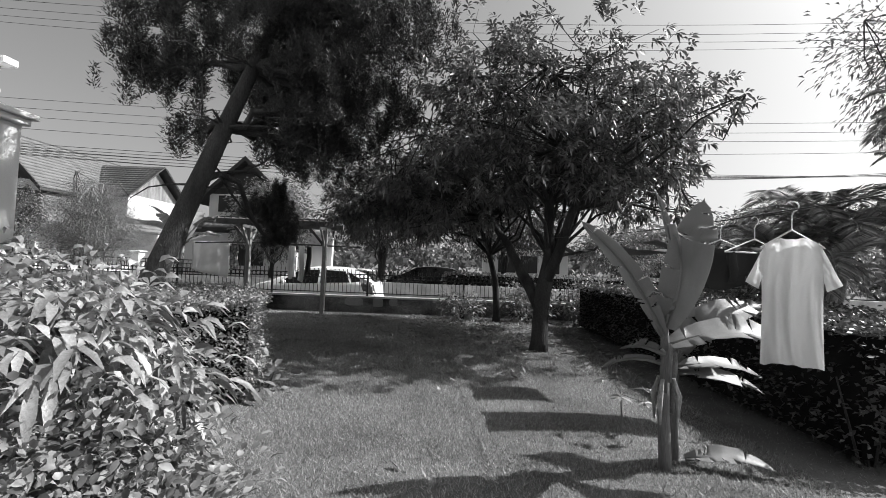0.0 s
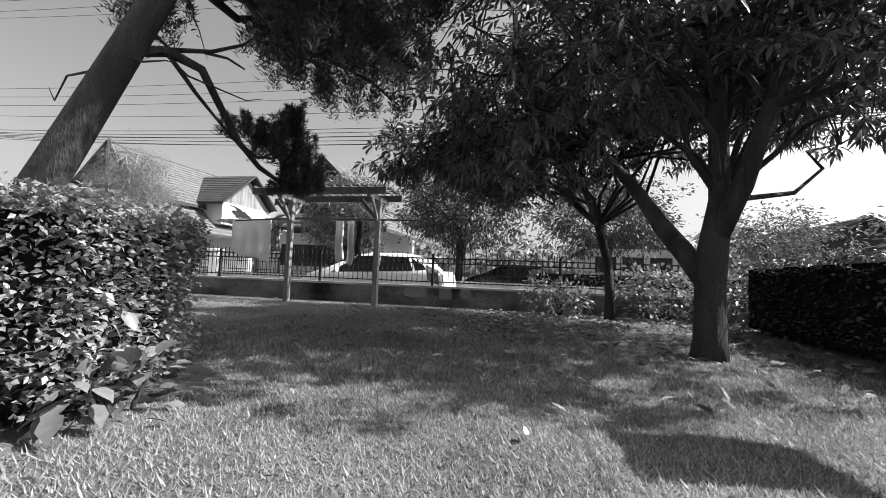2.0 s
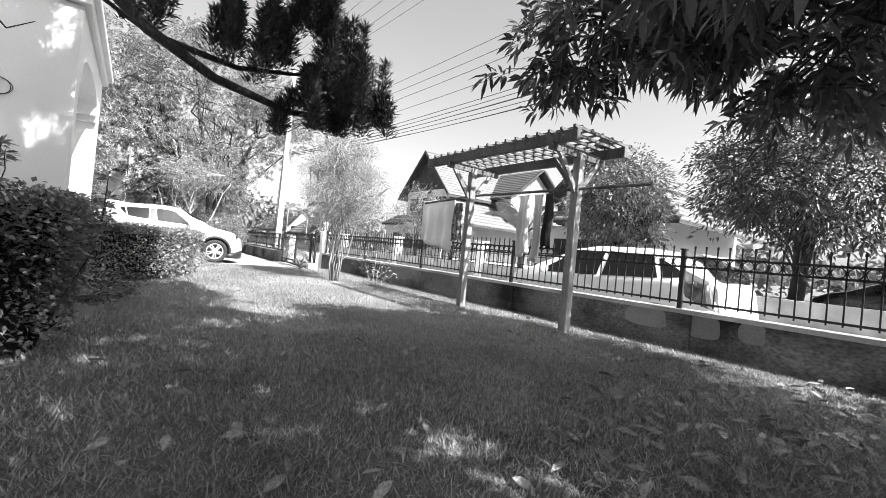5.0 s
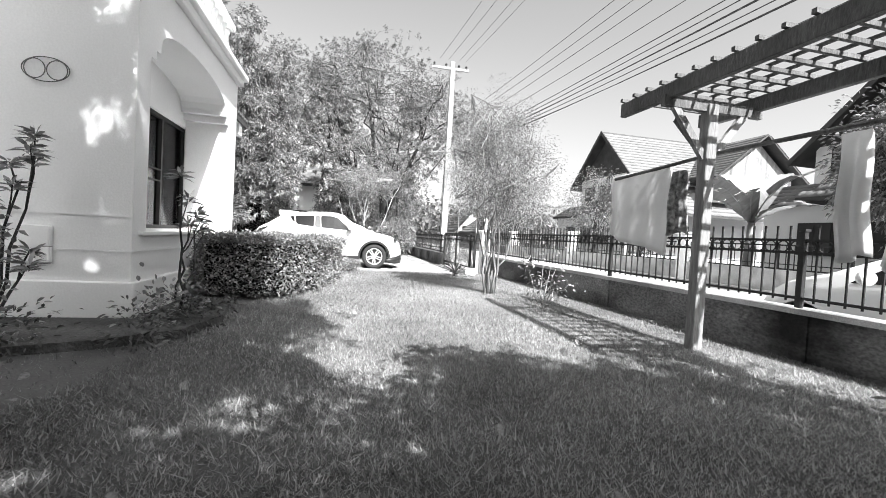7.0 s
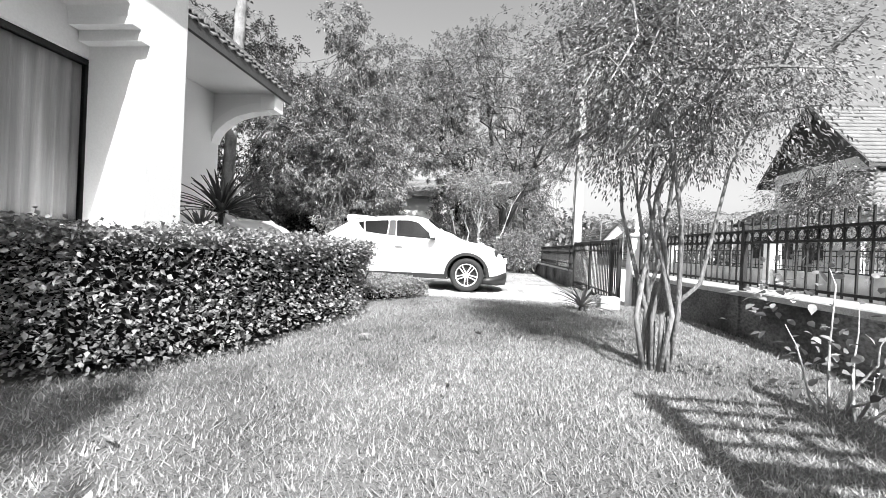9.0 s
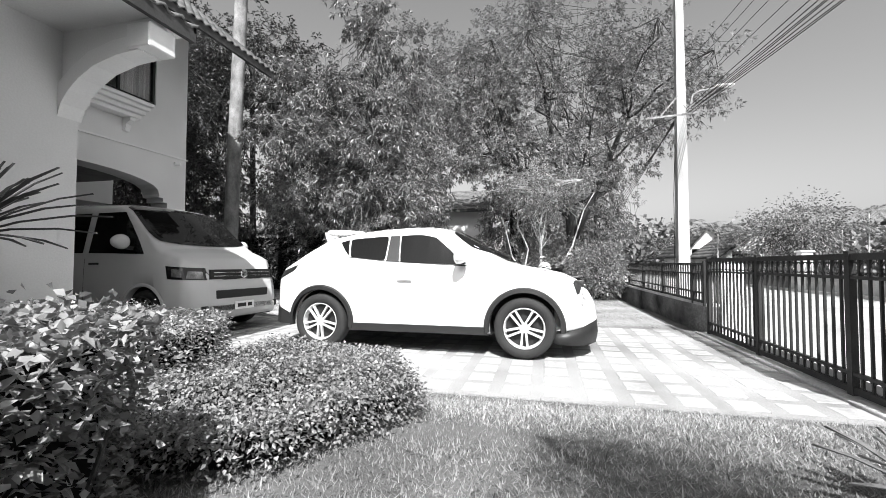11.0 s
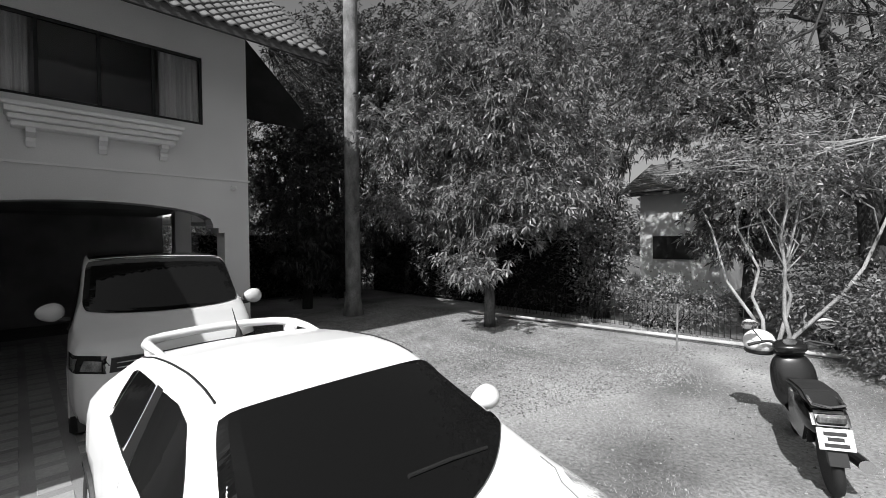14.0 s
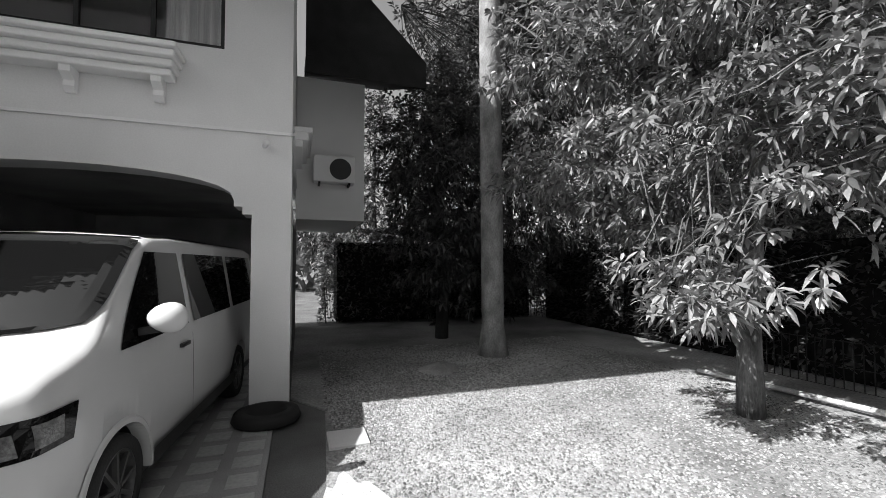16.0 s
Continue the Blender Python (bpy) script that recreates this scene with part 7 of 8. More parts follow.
def pebbles(name, rng, xy, z, size):
    n = len(xy)
    s = (size * rng.uniform(0.45, 1.7, n))[:, None, None]
    base = np.array([(1, 0, 0), (0, 1, 0), (-1, 0, 0), (0, -1, 0), (0, 0, 0.7), (0.1, 0.1, -0.4)])
    a = rng.uniform(0, 6.28, n)
    R = np.stack([np.stack([np.cos(a), -np.sin(a)], 1), np.stack([np.sin(a), np.cos(a)], 1)], 1)
    v = base[None] * rng.uniform(0.6, 1.3, (n, 6, 1)) * s
    v[:, :, :2] = np.einsum("nij,nkj->nki", R, v[:, :, :2])
    v += np.column_stack([xy, np.full(n, z) + rng.uniform(0, 0.006, n)])[:, None, :]
    i = np.arange(n)[:, None] * 6
    f = np.concatenate([i + np.array(t) for t in ((0, 1, 4), (1, 2, 4), (2, 3, 4), (3, 0, 4))])
    return raw_mesh(name, v.reshape(-1, 3), f, GRAVEL)
g1 = scatter(rg, 60000, [(-17.15, 0.9), (-17.3, 3.2), (-17.9, 4.2), (-17.7, 6.2), (-20.5, 7.4), (-22.7, 7.0), (-22.7, -2.5), (-17.2, -2.5)])
g3 = scatter(rg, 22000, [(-17.15, 0.9), (-17.3, 3.2), (-17.9, 4.2), (-20.0, 4.0), (-20.0, -0.6), (-17.2, -0.6)])
g2 = scatter(rg, 2500, [(-16.8, 4.0), (-16.7, 10.3), (-24, 10.4), (-24, 4.0)])
solo("gravel", pebbles("gravel", rg, np.concatenate([g1, g3, g2]), -0.150, 0.0125), GRAVEL, "pale loose gravel over the yard", "gravel", "stuff")
bm = B(); prism(bm, [(-16.72, 6.6), (-16.75, 4.2)] + [(-17.2 + 0.42 * math.cos(a) * (1 + 0.10 * math.sin(9 * a) + 0.07 * math.sin(17 * a + 1)), 4.6 - 1.9 * math.sin(a) * (1 + 0.05 * math.sin(13 * a))) for a in np.linspace(1.2, 4.9, 40)], "z", -0.22, -0.136)
solo("concrete_patch", bm, WORN_CONCRETE, "ragged pale concrete patch beside the drive", "concrete", "structure")
bm = B(); box(bm, -17.5, -17.12, 1.75, 2.15, -0.2, -0.12, 0.006)
solo("drain_cover", bm, CONCRETE, "square concrete drain cover at the gravel's edge", "drain cover")
bm = B(); lathe(bm, [(0.34, 0), (0.36, 0.03), (0.33, 0.10), (0.22, 0.12), (0.2, 0.02)], 28, pose(-16.52, 1.15, DRIVE_Z))
solo("old_tyre", bm, TYRE, "dark ring-shaped mat lying at the pillar's foot", "tyre", smooth=True)
bm = B(); lathe(bm, [(0.34, 0), (0.25, 0.06), (0.12, 0.10), (0.02, 0.12)], 16, pose(-19.0, -0.35, -0.15))
for v in bm.verts:
    v.co += Vector(rg.normal(0, 0.012, 3))
solo("stone_heap", bm, EARTH, "small heap of gravel in the shade", "gravel heap")

# condenser and camera on the house
ac = thing("air_conditioner", "pale outdoor air conditioner unit on the rear wall", "air conditioner", (-17.5, -2.98, 3.25))
bm = B(); box(bm, -0.42, 0.42, 0, 0.30, 0, 0.56, 0.02)
part("casing", bm, PAINT_TRIM, ac)
bm = B(); lathe(bm, [(0.22, 0.0), (0.22, 0.012), (0.05, 0.02)], 24, pose(-0.12, 0.302, 0.28, -90, 0, 0))
part("fan_grille", bm, TRIM_BLACK, ac, "round dark fan grille")
for x in (-0.3, 0.3):
    bm = B(); box(bm, x - 0.02, x + 0.02, 0, 0.34, -0.05, -0.002)
    part("bracket", bm, IRON, ac)
cc = thing("security_camera", "small bullet camera under the string course", "camera", (-16.45, 0.82, 2.98))
bm = B(); lathe(bm, [(0.03, -0.06), (0.032, 0.05), (0.02, 0.06)], 12, pose(0.0, 0.07, 0, -80, 0, 20))
part("barrel", bm, PAINT_TRIM, cc)
bm = B(); box(bm, -0.025, 0.025, -0.02, 0.03, 0.0, 0.06, 0.005)
part("mount", bm, PAINT_TRIM, cc)

# wrought ornament on the east wall
bm = B()
for c in (-0.075, 0.075):
    tube(bm, [(0, c + 0.07 * math.cos(a), 0.075 * math.sin(a)) for a in np.linspace(0, 6.283, 25)], 0.004, 6, False)
tube(bm, [(0, 0.16 * math.cos(a), 0.095 * math.sin(a)) for a in np.linspace(0, 6.283, 37)], 0.004, 6, False)
orn = solo("wall_ornament", bm, WOOD_DARK, "thin wrought-iron ring ornament on the wall", "ornament", smooth=True)
orn.location = (NX1 + 0.02, 5.0, 2.0)

solo("meter_box", box(B(), NX1 + 0.002, NX1 + 0.05, 4.86, 5.07, 0.48, 0.78, 0.008), PAINT_TRIM, "small pale meter box on the house wall", "meter box")

# ---- scooter and helmet ----
sc = thing("motor_scooter", "black motor scooter parked on the dry grass", "scooter", (-18.9, 8.9, -0.15), math.degrees(math.atan2(8.67 - 9.13, -19.74 + 18.07)) - 90)
sc.matrix_basis = sc.matrix_basis @ pose(0, 0, 0, 0, -6, 0)
def moto_wheel(y):
    bm = B()
    lathe(bm, [(0.20, -0.04), (0.255, -0.035), (0.275, 0), (0.255, 0.035), (0.20, 0.04)], 28, pose(0, y, 0.275, 0, 90, 0))
    w = part("wheel", bm, TYRE, sc, smooth=True)
    rim = B(); lathe(rim, [(0.205, -0.02), (0.205, 0.02), (0.05, 0.03), (0.05, -0.03)], 20, pose(0, y, 0.275, 0, 90, 0))
    part("rim", rim, ALLOY, w)
moto_wheel(-0.62); moto_wheel(0.62)
bm = B(); prism(bm, [(-0.85, 0.62), (-0.78, 0.74), (-0.5, 0.76), (0.05, 0.70), (0.18, 0.42), (0.42, 0.40), (0.56, 0.86), (0.66, 0.80), (0.55, 0.30), (0.1, 0.26), (-0.35, 0.30), (-0.55, 0.52)], "x", -0.12, 0.12)
bmesh.ops.bevel(bm, geom=list(bm.edges), offset=0.025, segments=2, affect="EDGES")
part("body", bm, CAR_DARK, sc, "glossy black body")
def pod(name, x, y, z, rx, ry, rz, tilt, mtl, label=""):
    bm = B()
    bmesh.ops.create_uvsphere(bm, u_segments=18, v_segments=12, radius=1.0)
    for v in bm.verts:
        c = [math.copysign(abs(k) ** 0.8, k) for k in v.co]
        v.co = Vector((c[0] * rx, c[1] * ry, c[2] * rz))
    bmesh.ops.transform(bm, matrix=pose(x, y, z, tilt, 0, 0), verts=bm.verts)
    return part(name, bm, mtl, sc, label, True)
pod("rear_cowl", 0, -0.48, 0.64, 0.165, 0.36, 0.12, 6, CAR_DARK, "rounded black rear cowl")
pod("leg_shield", 0, 0.47, 0.62, 0.20, 0.075, 0.30, -14, CAR_DARK, "curved black leg shield")
dash = pod("dashboard", 0, 0.47, 0.98, 0.15, 0.10, 0.06, 20, CAR_DARK)
bm = B(); lathe(bm, [(0.06, 0.0), (0.06, 0.012), (0.045, 0.014)], 18, pose(0, 0.44, 1.03, 20, 0, 0))
part("gauge", bm, SMOKED, dash, "round grey dial")
pod("front_mudguard", 0, 0.64, 0.50, 0.07, 0.20, 0.09, -10, CAR_DARK)
bm = B(); tube(bm, [(-0.09, -0.55, 0.80), (-0.10, -0.80, 0.80), (0, -0.87, 0.80), (0.10, -0.80, 0.80), (0.09, -0.55, 0.80)], 0.012, 8)
part("grab_rail", bm, CHROME, sc)
bm = B(); prism(bm, [(-0.82, 0.765), (-0.5, 0.83), (-0.2, 0.80), (0.05, 0.76), (0.05, 0.715), (-0.5, 0.765)], "x", -0.13, 0.13)
bmesh.ops.bevel(bm, geom=list(bm.edges), offset=0.02, segments=2, affect="EDGES")
part("seat", bm, TYRE, sc)
bm = B(); tube(bm, [(-0.36, 0.46, 1.0), (-0.18, 0.52, 1.03), (0, 0.54, 0.98), (0.18, 0.52, 1.03), (0.36, 0.46, 1.0)], [0.018, 0.014, 0.02, 0.014, 0.018], 8)
part("handlebar", bm, TRIM_BLACK, sc)
bm = B(); box(bm, -0.13, 0.13, 0.47, 0.62, 0.86, 1.02, 0.04)
part("headlamp_cowl", bm, TRIM_BLACK, sc)
for s in (-1, 1):
    bm = B(); tube(bm, [(s * 0.22, 0.5, 1.02), (s * 0.30, 0.48, 1.16)], 0.006, 6)
    part("mirror_stem", bm, TRIM_BLACK, sc)
    bm = B(); mirror_cap(bm, s * 0.32, 0.47, 1.22, s, 0.085, 0.03, 0.055)
    part("mirror", bm, CHROME, sc, smooth=True)
    bm = B(); tube(bm, [(s * 0.06, 0.60, 0.275), (s * 0.07, 0.52, 0.75)], 0.022, 8)
    part("fork", bm, TRIM_BLACK, sc)
bm = B(); prism(bm, [(-0.92, 0.36), (-0.84, 0.62), (-0.78, 0.62), (-0.84, 0.36)], "x", -0.06, 0.06)
part("mudguard", bm, TRIM_BLACK, sc)
bm = B(); box(bm, -0.11, 0.11, -0.004, 0.004, -0.08, 0.08, 0.003, pose(0, -0.89, 0.56, -18, 0, 0))
pl = part("number_plate", bm, PLATE_WHITE, sc)
for z, w in ((0.04, 0.07), (0.0, 0.05), (-0.045, 0.075)):
    bm = B(); box(bm, -w, w, -0.008, -0.005, z - 0.014, z + 0.014, 0, pose(0, -0.89, 0.56, -18, 0, 0))
    part("plate_bar", bm, TRIM_BLACK, pl)
bm = B(); tube(bm, [(0.14, -0.1, 0.28), (0.16, -0.5, 0.30), (0.17, -0.85, 0.36)], [0.03, 0.05, 0.045], 10)
part("exhaust", bm, TRIM_BLACK, sc)
bm = B(); lathe(bm, [(0.05, 0), (0.05, 0.01)], 14, pose(0.17, -0.855, 0.36, 90, 0, 0))
part("exhaust_tip", bm, CHROME, sc)
bm = B(); box(bm, -0.09, 0.09, -0.86, -0.82, 0.66, 0.73, 0.015)
part("tail_light", bm, SMOKED, sc)
bm = B()
r = bmesh.ops.create_uvsphere(bm, u_segments=20, v_segments=12, radius=0.14)
for v in bm.verts:
    v.co.z = max(v.co.z, -0.10); v.co.y *= 1.12
hel = thing("helmet", "white open-face helmet hung on the scooter's handlebar", "helmet", (-19.50, 8.39, 0.80))
part("shell", bm, CAR_WHITE, hel, smooth=True)
bm = B(); lathe(bm, [(0.128, -0.125), (0.142, -0.11), (0.142, -0.085)], 20)
part("rim_trim", bm, TRIM_BLACK, hel)

# ---- laundry line beside the banana ----
bm = B()
lpts = [Vector((1.62, 7.15, 1.85)).lerp(Vector((2.0, -1.5, 1.80)), i / 12) + Vector((0, 0, -0.14 * math.sin(math.pi * i / 12))) for i in range(13)]
tube(bm, lpts, 0.004, 5)
tube(bm, [(2.0, -1.5, -0.1), (2.0, -1.5, 1.85)], 0.03, 8)
solo("clothes_line", bm, CABLE, "thin clothes line strung from the mango tree", "clothes line")
def line_at(y):
    t = (7.15 - y) / 8.65
    return Vector((1.62 + 0.38 * t, y, 1.85 - 0.05 * t - 0.14 * math.sin(math.pi * t)))
def hanger(parent, z=0.0, w=0.21):
    bm = B()
    tube(bm, [(-w, 0, z - 0.20), (0, 0, z - 0.10), (w, 0, z - 0.20), (-w, 0, z - 0.20)], 0.006, 6)
    tube(bm, [(0, 0, z - 0.10), (0, 0, z - 0.02)] + [(0.03 * math.sin(a), 0, z + 0.0 + 0.03 - 0.03 * math.cos(a)) for a in np.linspace(0.3, 4.2, 9)], 0.004, 6)
    part("hanger", bm, PLATE_WHITE, parent, "white plastic hanger")
def tee(label, at, rz, mtl, scale=1.0, rng=None):
    e = thing("t_shirt", label, "shirt", at, rz)
    ph = rng.uniform(0, 6, 5)
    def grid(fn, n, m):
        bm = B()
        for s in (-1, 1):
            g = [[bm.verts.new(fn(i / n, j / m, s)) for j in range(m + 1)] for i in range(n + 1)]
            for i in range(n):
                for j in range(m):
                    f = (g[i][j], g[i + 1][j], g[i + 1][j + 1], g[i][j + 1])
                    bm.faces.new(f if s < 0 else f[::-1])
        bmesh.ops.remove_doubles(bm, verts=bm.verts, dist=0.0015)
        bmesh.ops.recalc_face_normals(bm, faces=bm.faces)
        return bm
    def body(u, v, s):
        x = (2 * u - 1)
        hw = (0.15 + 0.03 * min(1, v * 6) - 0.01 * math.sin(v * 3)) * scale
        top = -0.13 - 0.05 * abs(x) ** 1.3 - (0.06 * (1 - (x / 0.38) ** 2) if abs(x) < 0.38 else 0) * (1 if s < 0 else 0.35)
        z = top * (1 - v) + (-1.10 * scale) * v + 0.012 * v * math.sin(ph[0] + 4 * u)
        fold = 0.024 * v ** 0.4 * (math.sin(ph[1] + 9 * u + 3 * v) + 0.7 * math.sin(ph[2] + 21 * u - 2 * v) + 0.5 * math.sin(ph[3] + 6 * v + 4 * u) + 0.45 * math.sin(ph[4] + 33 * u + 4 * math.sin(3 * v)))
        return Vector((x * hw, s * (0.035 * (1 - x * x) ** 0.5 * (0.5 + v * 0.5) + 0.001) + fold, z))
    part("body", grid(body, 30, 26), mtl, e, smooth=True)
    for sg in (-1, 1):
        def sleeve(u, v, s):
            a = Vector((sg * 0.148 * scale, 0, -0.172)).lerp(Vector((sg * 0.27 * scale, 0, -0.40)), u)
            b = Vector((sg * 0.172 * scale, 0, -0.38)).lerp(Vector((sg * 0.19 * scale, 0, -0.44)), u)
            p = a.lerp(b, v)
            p.y += s * (0.03 * math.sin(math.pi * v) + 0.001) + 0.008 * math.sin(ph[4] + 8 * u + 5 * v)
            return p
        part("sleeve", grid(sleeve, 8, 8), mtl, e, smooth=True)
    hanger(e, 0.0, 0.14)
    return e
rg = np.random.default_rng(101)
tee("white cotton t-shirt hung on a white hanger", line_at(2.42) + Vector((0.06, 0, 0.0)), -36, CLOTH, 0.78, rg)
dk = thing("dark_garment", "dark straps garment on a white hanger", "clothing", line_at(3.3) + Vector((0.25, 0, 0)), -30)
hanger(dk)
bm = B(); drape(bm, -0.17, 0.17, 0, -0.46, -0.17, n=14, m=8, amp=0.02, thick=0.03, rng=rg)
part("cloth", bm, CLOTH_DARK, dk, smooth=True)
def spread_cloth(x0, x1, y0, y1, z, rng, n=18, m=12):
    """A cloth spread flat between lines, sagging a little, with wavy edges; two skins."""
    ph = rng.uniform(0, 6, 4)
    bm = B()
    for s in (0, 1):
        g = [[bm.verts.new((x0 + (x1 - x0) * i / n + 0.015 * math.sin(ph[0] + j), y0 + (y1 - y0) * j / m + 0.03 * math.sin(ph[1] + 5 * i / n), z - 0.07 * math.sin(math.pi * i / n) + 0.02 * math.sin(ph[2] + 7 * i / n + 3 * j / m) - 0.05 * (i / n) - 0.004 * s)) for j in range(m + 1)] for i in range(n + 1)]
        for i in range(n):
            for j in range(m):
                f = (g[i][j], g[i + 1][j], g[i + 1][j + 1], g[i][j + 1])
                bm.faces.new(f if s == 0 else f[::-1])
    return bm
solo("spread_towel", spread_cloth(1.74, 2.45, 4.66, 5.14, 1.64, rg), GREY_CLOTH, "dark towel spread flat on the clothes lines", "towel", smooth=True)
solo("spread_sheet", spread_cloth(1.78, 3.25, 3.85, 4.32, 1.62, rg), GREY_CLOTH, "dark sheet spread flat across the clothes lines", "sheet", smooth=True)
p = line_at(2.9)
hr = thing("peg_hanger", "round peg hanger with small dark laundry", "hanger", p + Vector((0.35, 0.2, 0)), 10)
hanger(hr, 0.0, 0.24)
bm = B(); drape(bm, -0.2, 0.15, 0.02, -0.40, -0.16, n=12, m=6, amp=0.03, thick=0.02, rng=rg)
part("cloth", bm, CLOTH_DARK, hr, smooth=True)


# ---- the street and what stands across it ----
bm = B(); box(bm, -70, -31.01, 18.9, 19.05, -0.4, 0.32); box(bm, -70, -31.01, 18.86, 19.09, 0.322, 0.37)
solo("old_street_wall", bm, WALL_DIRTY, "low dark stained wall further down the street", "wall", "structure")
bm = B(); box(bm, -31, 50, 18.9, 19.05, -0.4, 0.40); box(bm, -31, 50, 18.86, 19.09, 0.402, 0.46)
solo("street_wall", bm, COPING, "low pale wall across the street", "wall", "structure")
bm = B(); box(bm, -70, 50, 18.6, 18.9, -0.4, -0.14)
solo("kerb", bm, COPING, "pale concrete kerb across the street", "kerb", "structure")
rg = np.random.default_rng(111)
hedge("street_hedge", "clipped hedge behind the low street wall", rg, [(-0.4, 19.2), (14, 19.2), (14, 20.2), (-0.4, 20.2)], -0.2, 1.0, LEAF_HEDGE, 0.12, 0.07, 9000)
iron_gate("street_fence", "dark bar fence along the old street wall", -62, -36.1, 19.0, 0.37, 1.0, 0.3, False, 0.04)
iron_gate("neighbour_fence", "dark bar fence on the neighbour's wall", -36, -9.5, 19.0, 0.46, 1.15, 0.22, False, 0.04)
for x in (-30, -22, -14.5):
    e = thing("wall_pier", "white wall pier across the street", "post", (x, 18.98, -0.3))
    bm = B(); box(bm, -0.2, 0.2, -0.2, 0.2, 0, 1.7, 0.02); box(bm, -0.26, 0.26, -0.26, 0.26, 1.7, 1.78, 0.02)
    part("shaft", bm, PAINT_TRIM, e)


def gable_house(label, x0, x1, y0, y1, eave, ridge, wall_m, roof_m, skirt=True, over=0.6):
    """A house whose gable faces the street, with a lower skirt roof, windows and a gable face darkened for its shade.
    """
    e = thing("neighbour_house", label, "house", ((x0 + x1) / 2, y0, -0.3))
    cx, o = (x0 + x1) / 2, Vector(((x0 + x1) / 2, y0, -0.3))
    def sh(bm):
        bmesh.ops.translate(bm, verts=bm.verts, vec=-o); return bm
    part("wall", sh(box(B(), x0, x1, y0, y1, -0.4, eave)), wall_m, e)
    # Gable face in the near-black eave colour: its shade is painted on.
    part("gable", sh(prism(B(), [(x0, eave), (x1, eave), (cx, ridge - 0.25)], "y", y0 + 0.02, y0 + 0.2)), EAVE, e, "gable face darkened for its shade")
    sl = (ridge - eave) / (cx - x0)
    for s in (-1, 1):
        xe = cx + s * (cx - x0 + over)
        ze = eave - sl * over
        part("roof", sh(prism(B(), [(cx, ridge - 0.12), (xe, ze - 0.12), (xe, ze), (cx, ridge)], "y", y0 - over, y1)), EAVE, e, "roof underside")
        L = math.hypot(cx - xe, ridge - ze)
        t = tile_roof(e, (xe, y0 - over, ze + 0.03), (0, 1, 0), ((cx - xe), 0, ridge - ze), y1 - y0 + over, L, roof_m, 0.33, 0.33, wave=0.009)
    part("barge_board", sh(prism(prism(B(), [(cx, ridge + 0.05), (x0 - over, eave - sl * over + 0.05), (x0 - over, eave - sl * over - 0.2), (cx, ridge - 0.22)], "y", y0 - over - 0.06, y0 - over - 0.002), [(cx, ridge + 0.05), (x1 + over, eave - sl * over + 0.05), (x1 + over, eave - sl * over - 0.2), (cx, ridge - 0.22)], "y", y0 - over - 0.06, y0 - over - 0.002)), EAVE, e)
    if skirt:
        # a hipped lower roof that wraps the corner, course by course, and a small lean-to beside it
        for k in range(8):
            f = k / 8
            xa, xb = x1 - 4.0 + 3.8 * f, x1 + 2.3 - 2.2 * f
            tile_roof(e, (xa, y0 - 1.9 + 1.9 * f, 3.0 + 2.0 * f), (1, 0, 0), (0, 1.9, 2.0), max(0.4, xb - xa), 0.34, roof_m, 0.33, 0.34, wave=0.009)
            ya = y0 - 1.9 + 1.9 * f
            tile_roof(e, (xb, ya, 3.0 + 2.0 * f), (0, 1, 0), (-2.2, 0, 2.0), y1 - ya, 0.37, roof_m, 0.33, 0.37, wave=0.009)
        tile_roof(e, (x0 - 1.2, y0 - 1.6, 2.85), (1, 0, 0), (0, 1.6, 1.0), 3.6, 1.88, roof_m, 0.33, 0.33, wave=0.009)
        part("skirt_fascia", sh(box(box(B(), x1 - 4.0, x1 + 2.3, y0 - 1.96, y0 - 1.9, 2.86, 3.0), x1 + 2.24, x1 + 2.3, y0 - 1.9, y1, 2.86, 3.0)), EAVE, e)
        part("lean_to_fascia", sh(box(B(), x0 - 1.2, x0 + 2.4, y0 - 1.66, y0 - 1.6, 2.72, 2.87)), EAVE, e)
        part("porch_wall", sh(box(B(), x0 - 0.8, x1 + 1.3, y0 - 1.4, y0 - 1.2, -0.4, 2.95)), wall_m, e)
    k = 0
    for zc, hh in (((0.9, 1.2), (4.1, 1.0)) if skirt else ((1.0, 1.2),)):
        for xc in np.linspace(x0 + 1.2, x1 - 1.2, 3):
            yw = y0 - 1.4 if (zc < 2 and skirt) else y0
            w = part("window", sh(box(B(), xc - 0.6, xc + 0.6, yw - 0.06, yw - 0.002, zc, zc + hh)), IRON, e, "dark window")
            part("pane", sh(box(B(), xc - 0.54, xc - 0.03, yw - 0.075, yw - 0.065, zc + 0.06, zc + hh - 0.06)), GLASS_ROOM, w)
            part("pane", sh(box(B(), xc + 0.03, xc + 0.54, yw - 0.075, yw - 0.065, zc + 0.06, zc + hh - 0.06)), GLASS_ROOM, w)
    zw = 4.1 if skirt else 1.15
    for yc in np.linspace(y0 + 1.5, y1 - 1.5, 3) if skirt else ((y0 + y1) / 2 - 0.1,):
        w = part("window", sh(box(B(), x1 + 0.002, x1 + 0.06, yc - 0.8, yc + 0.8, zw, zw + 0.9)), IRON, e, "dark window")
        for s in (-1, 1):
            part("pane", sh(box(B(), x1 + 0.065, x1 + 0.075, yc + s * 0.38 - 0.35, yc + s * 0.38 + 0.35, zw + 0.06, zw + 0.84)), GLASS_ROOM, w)
    return e


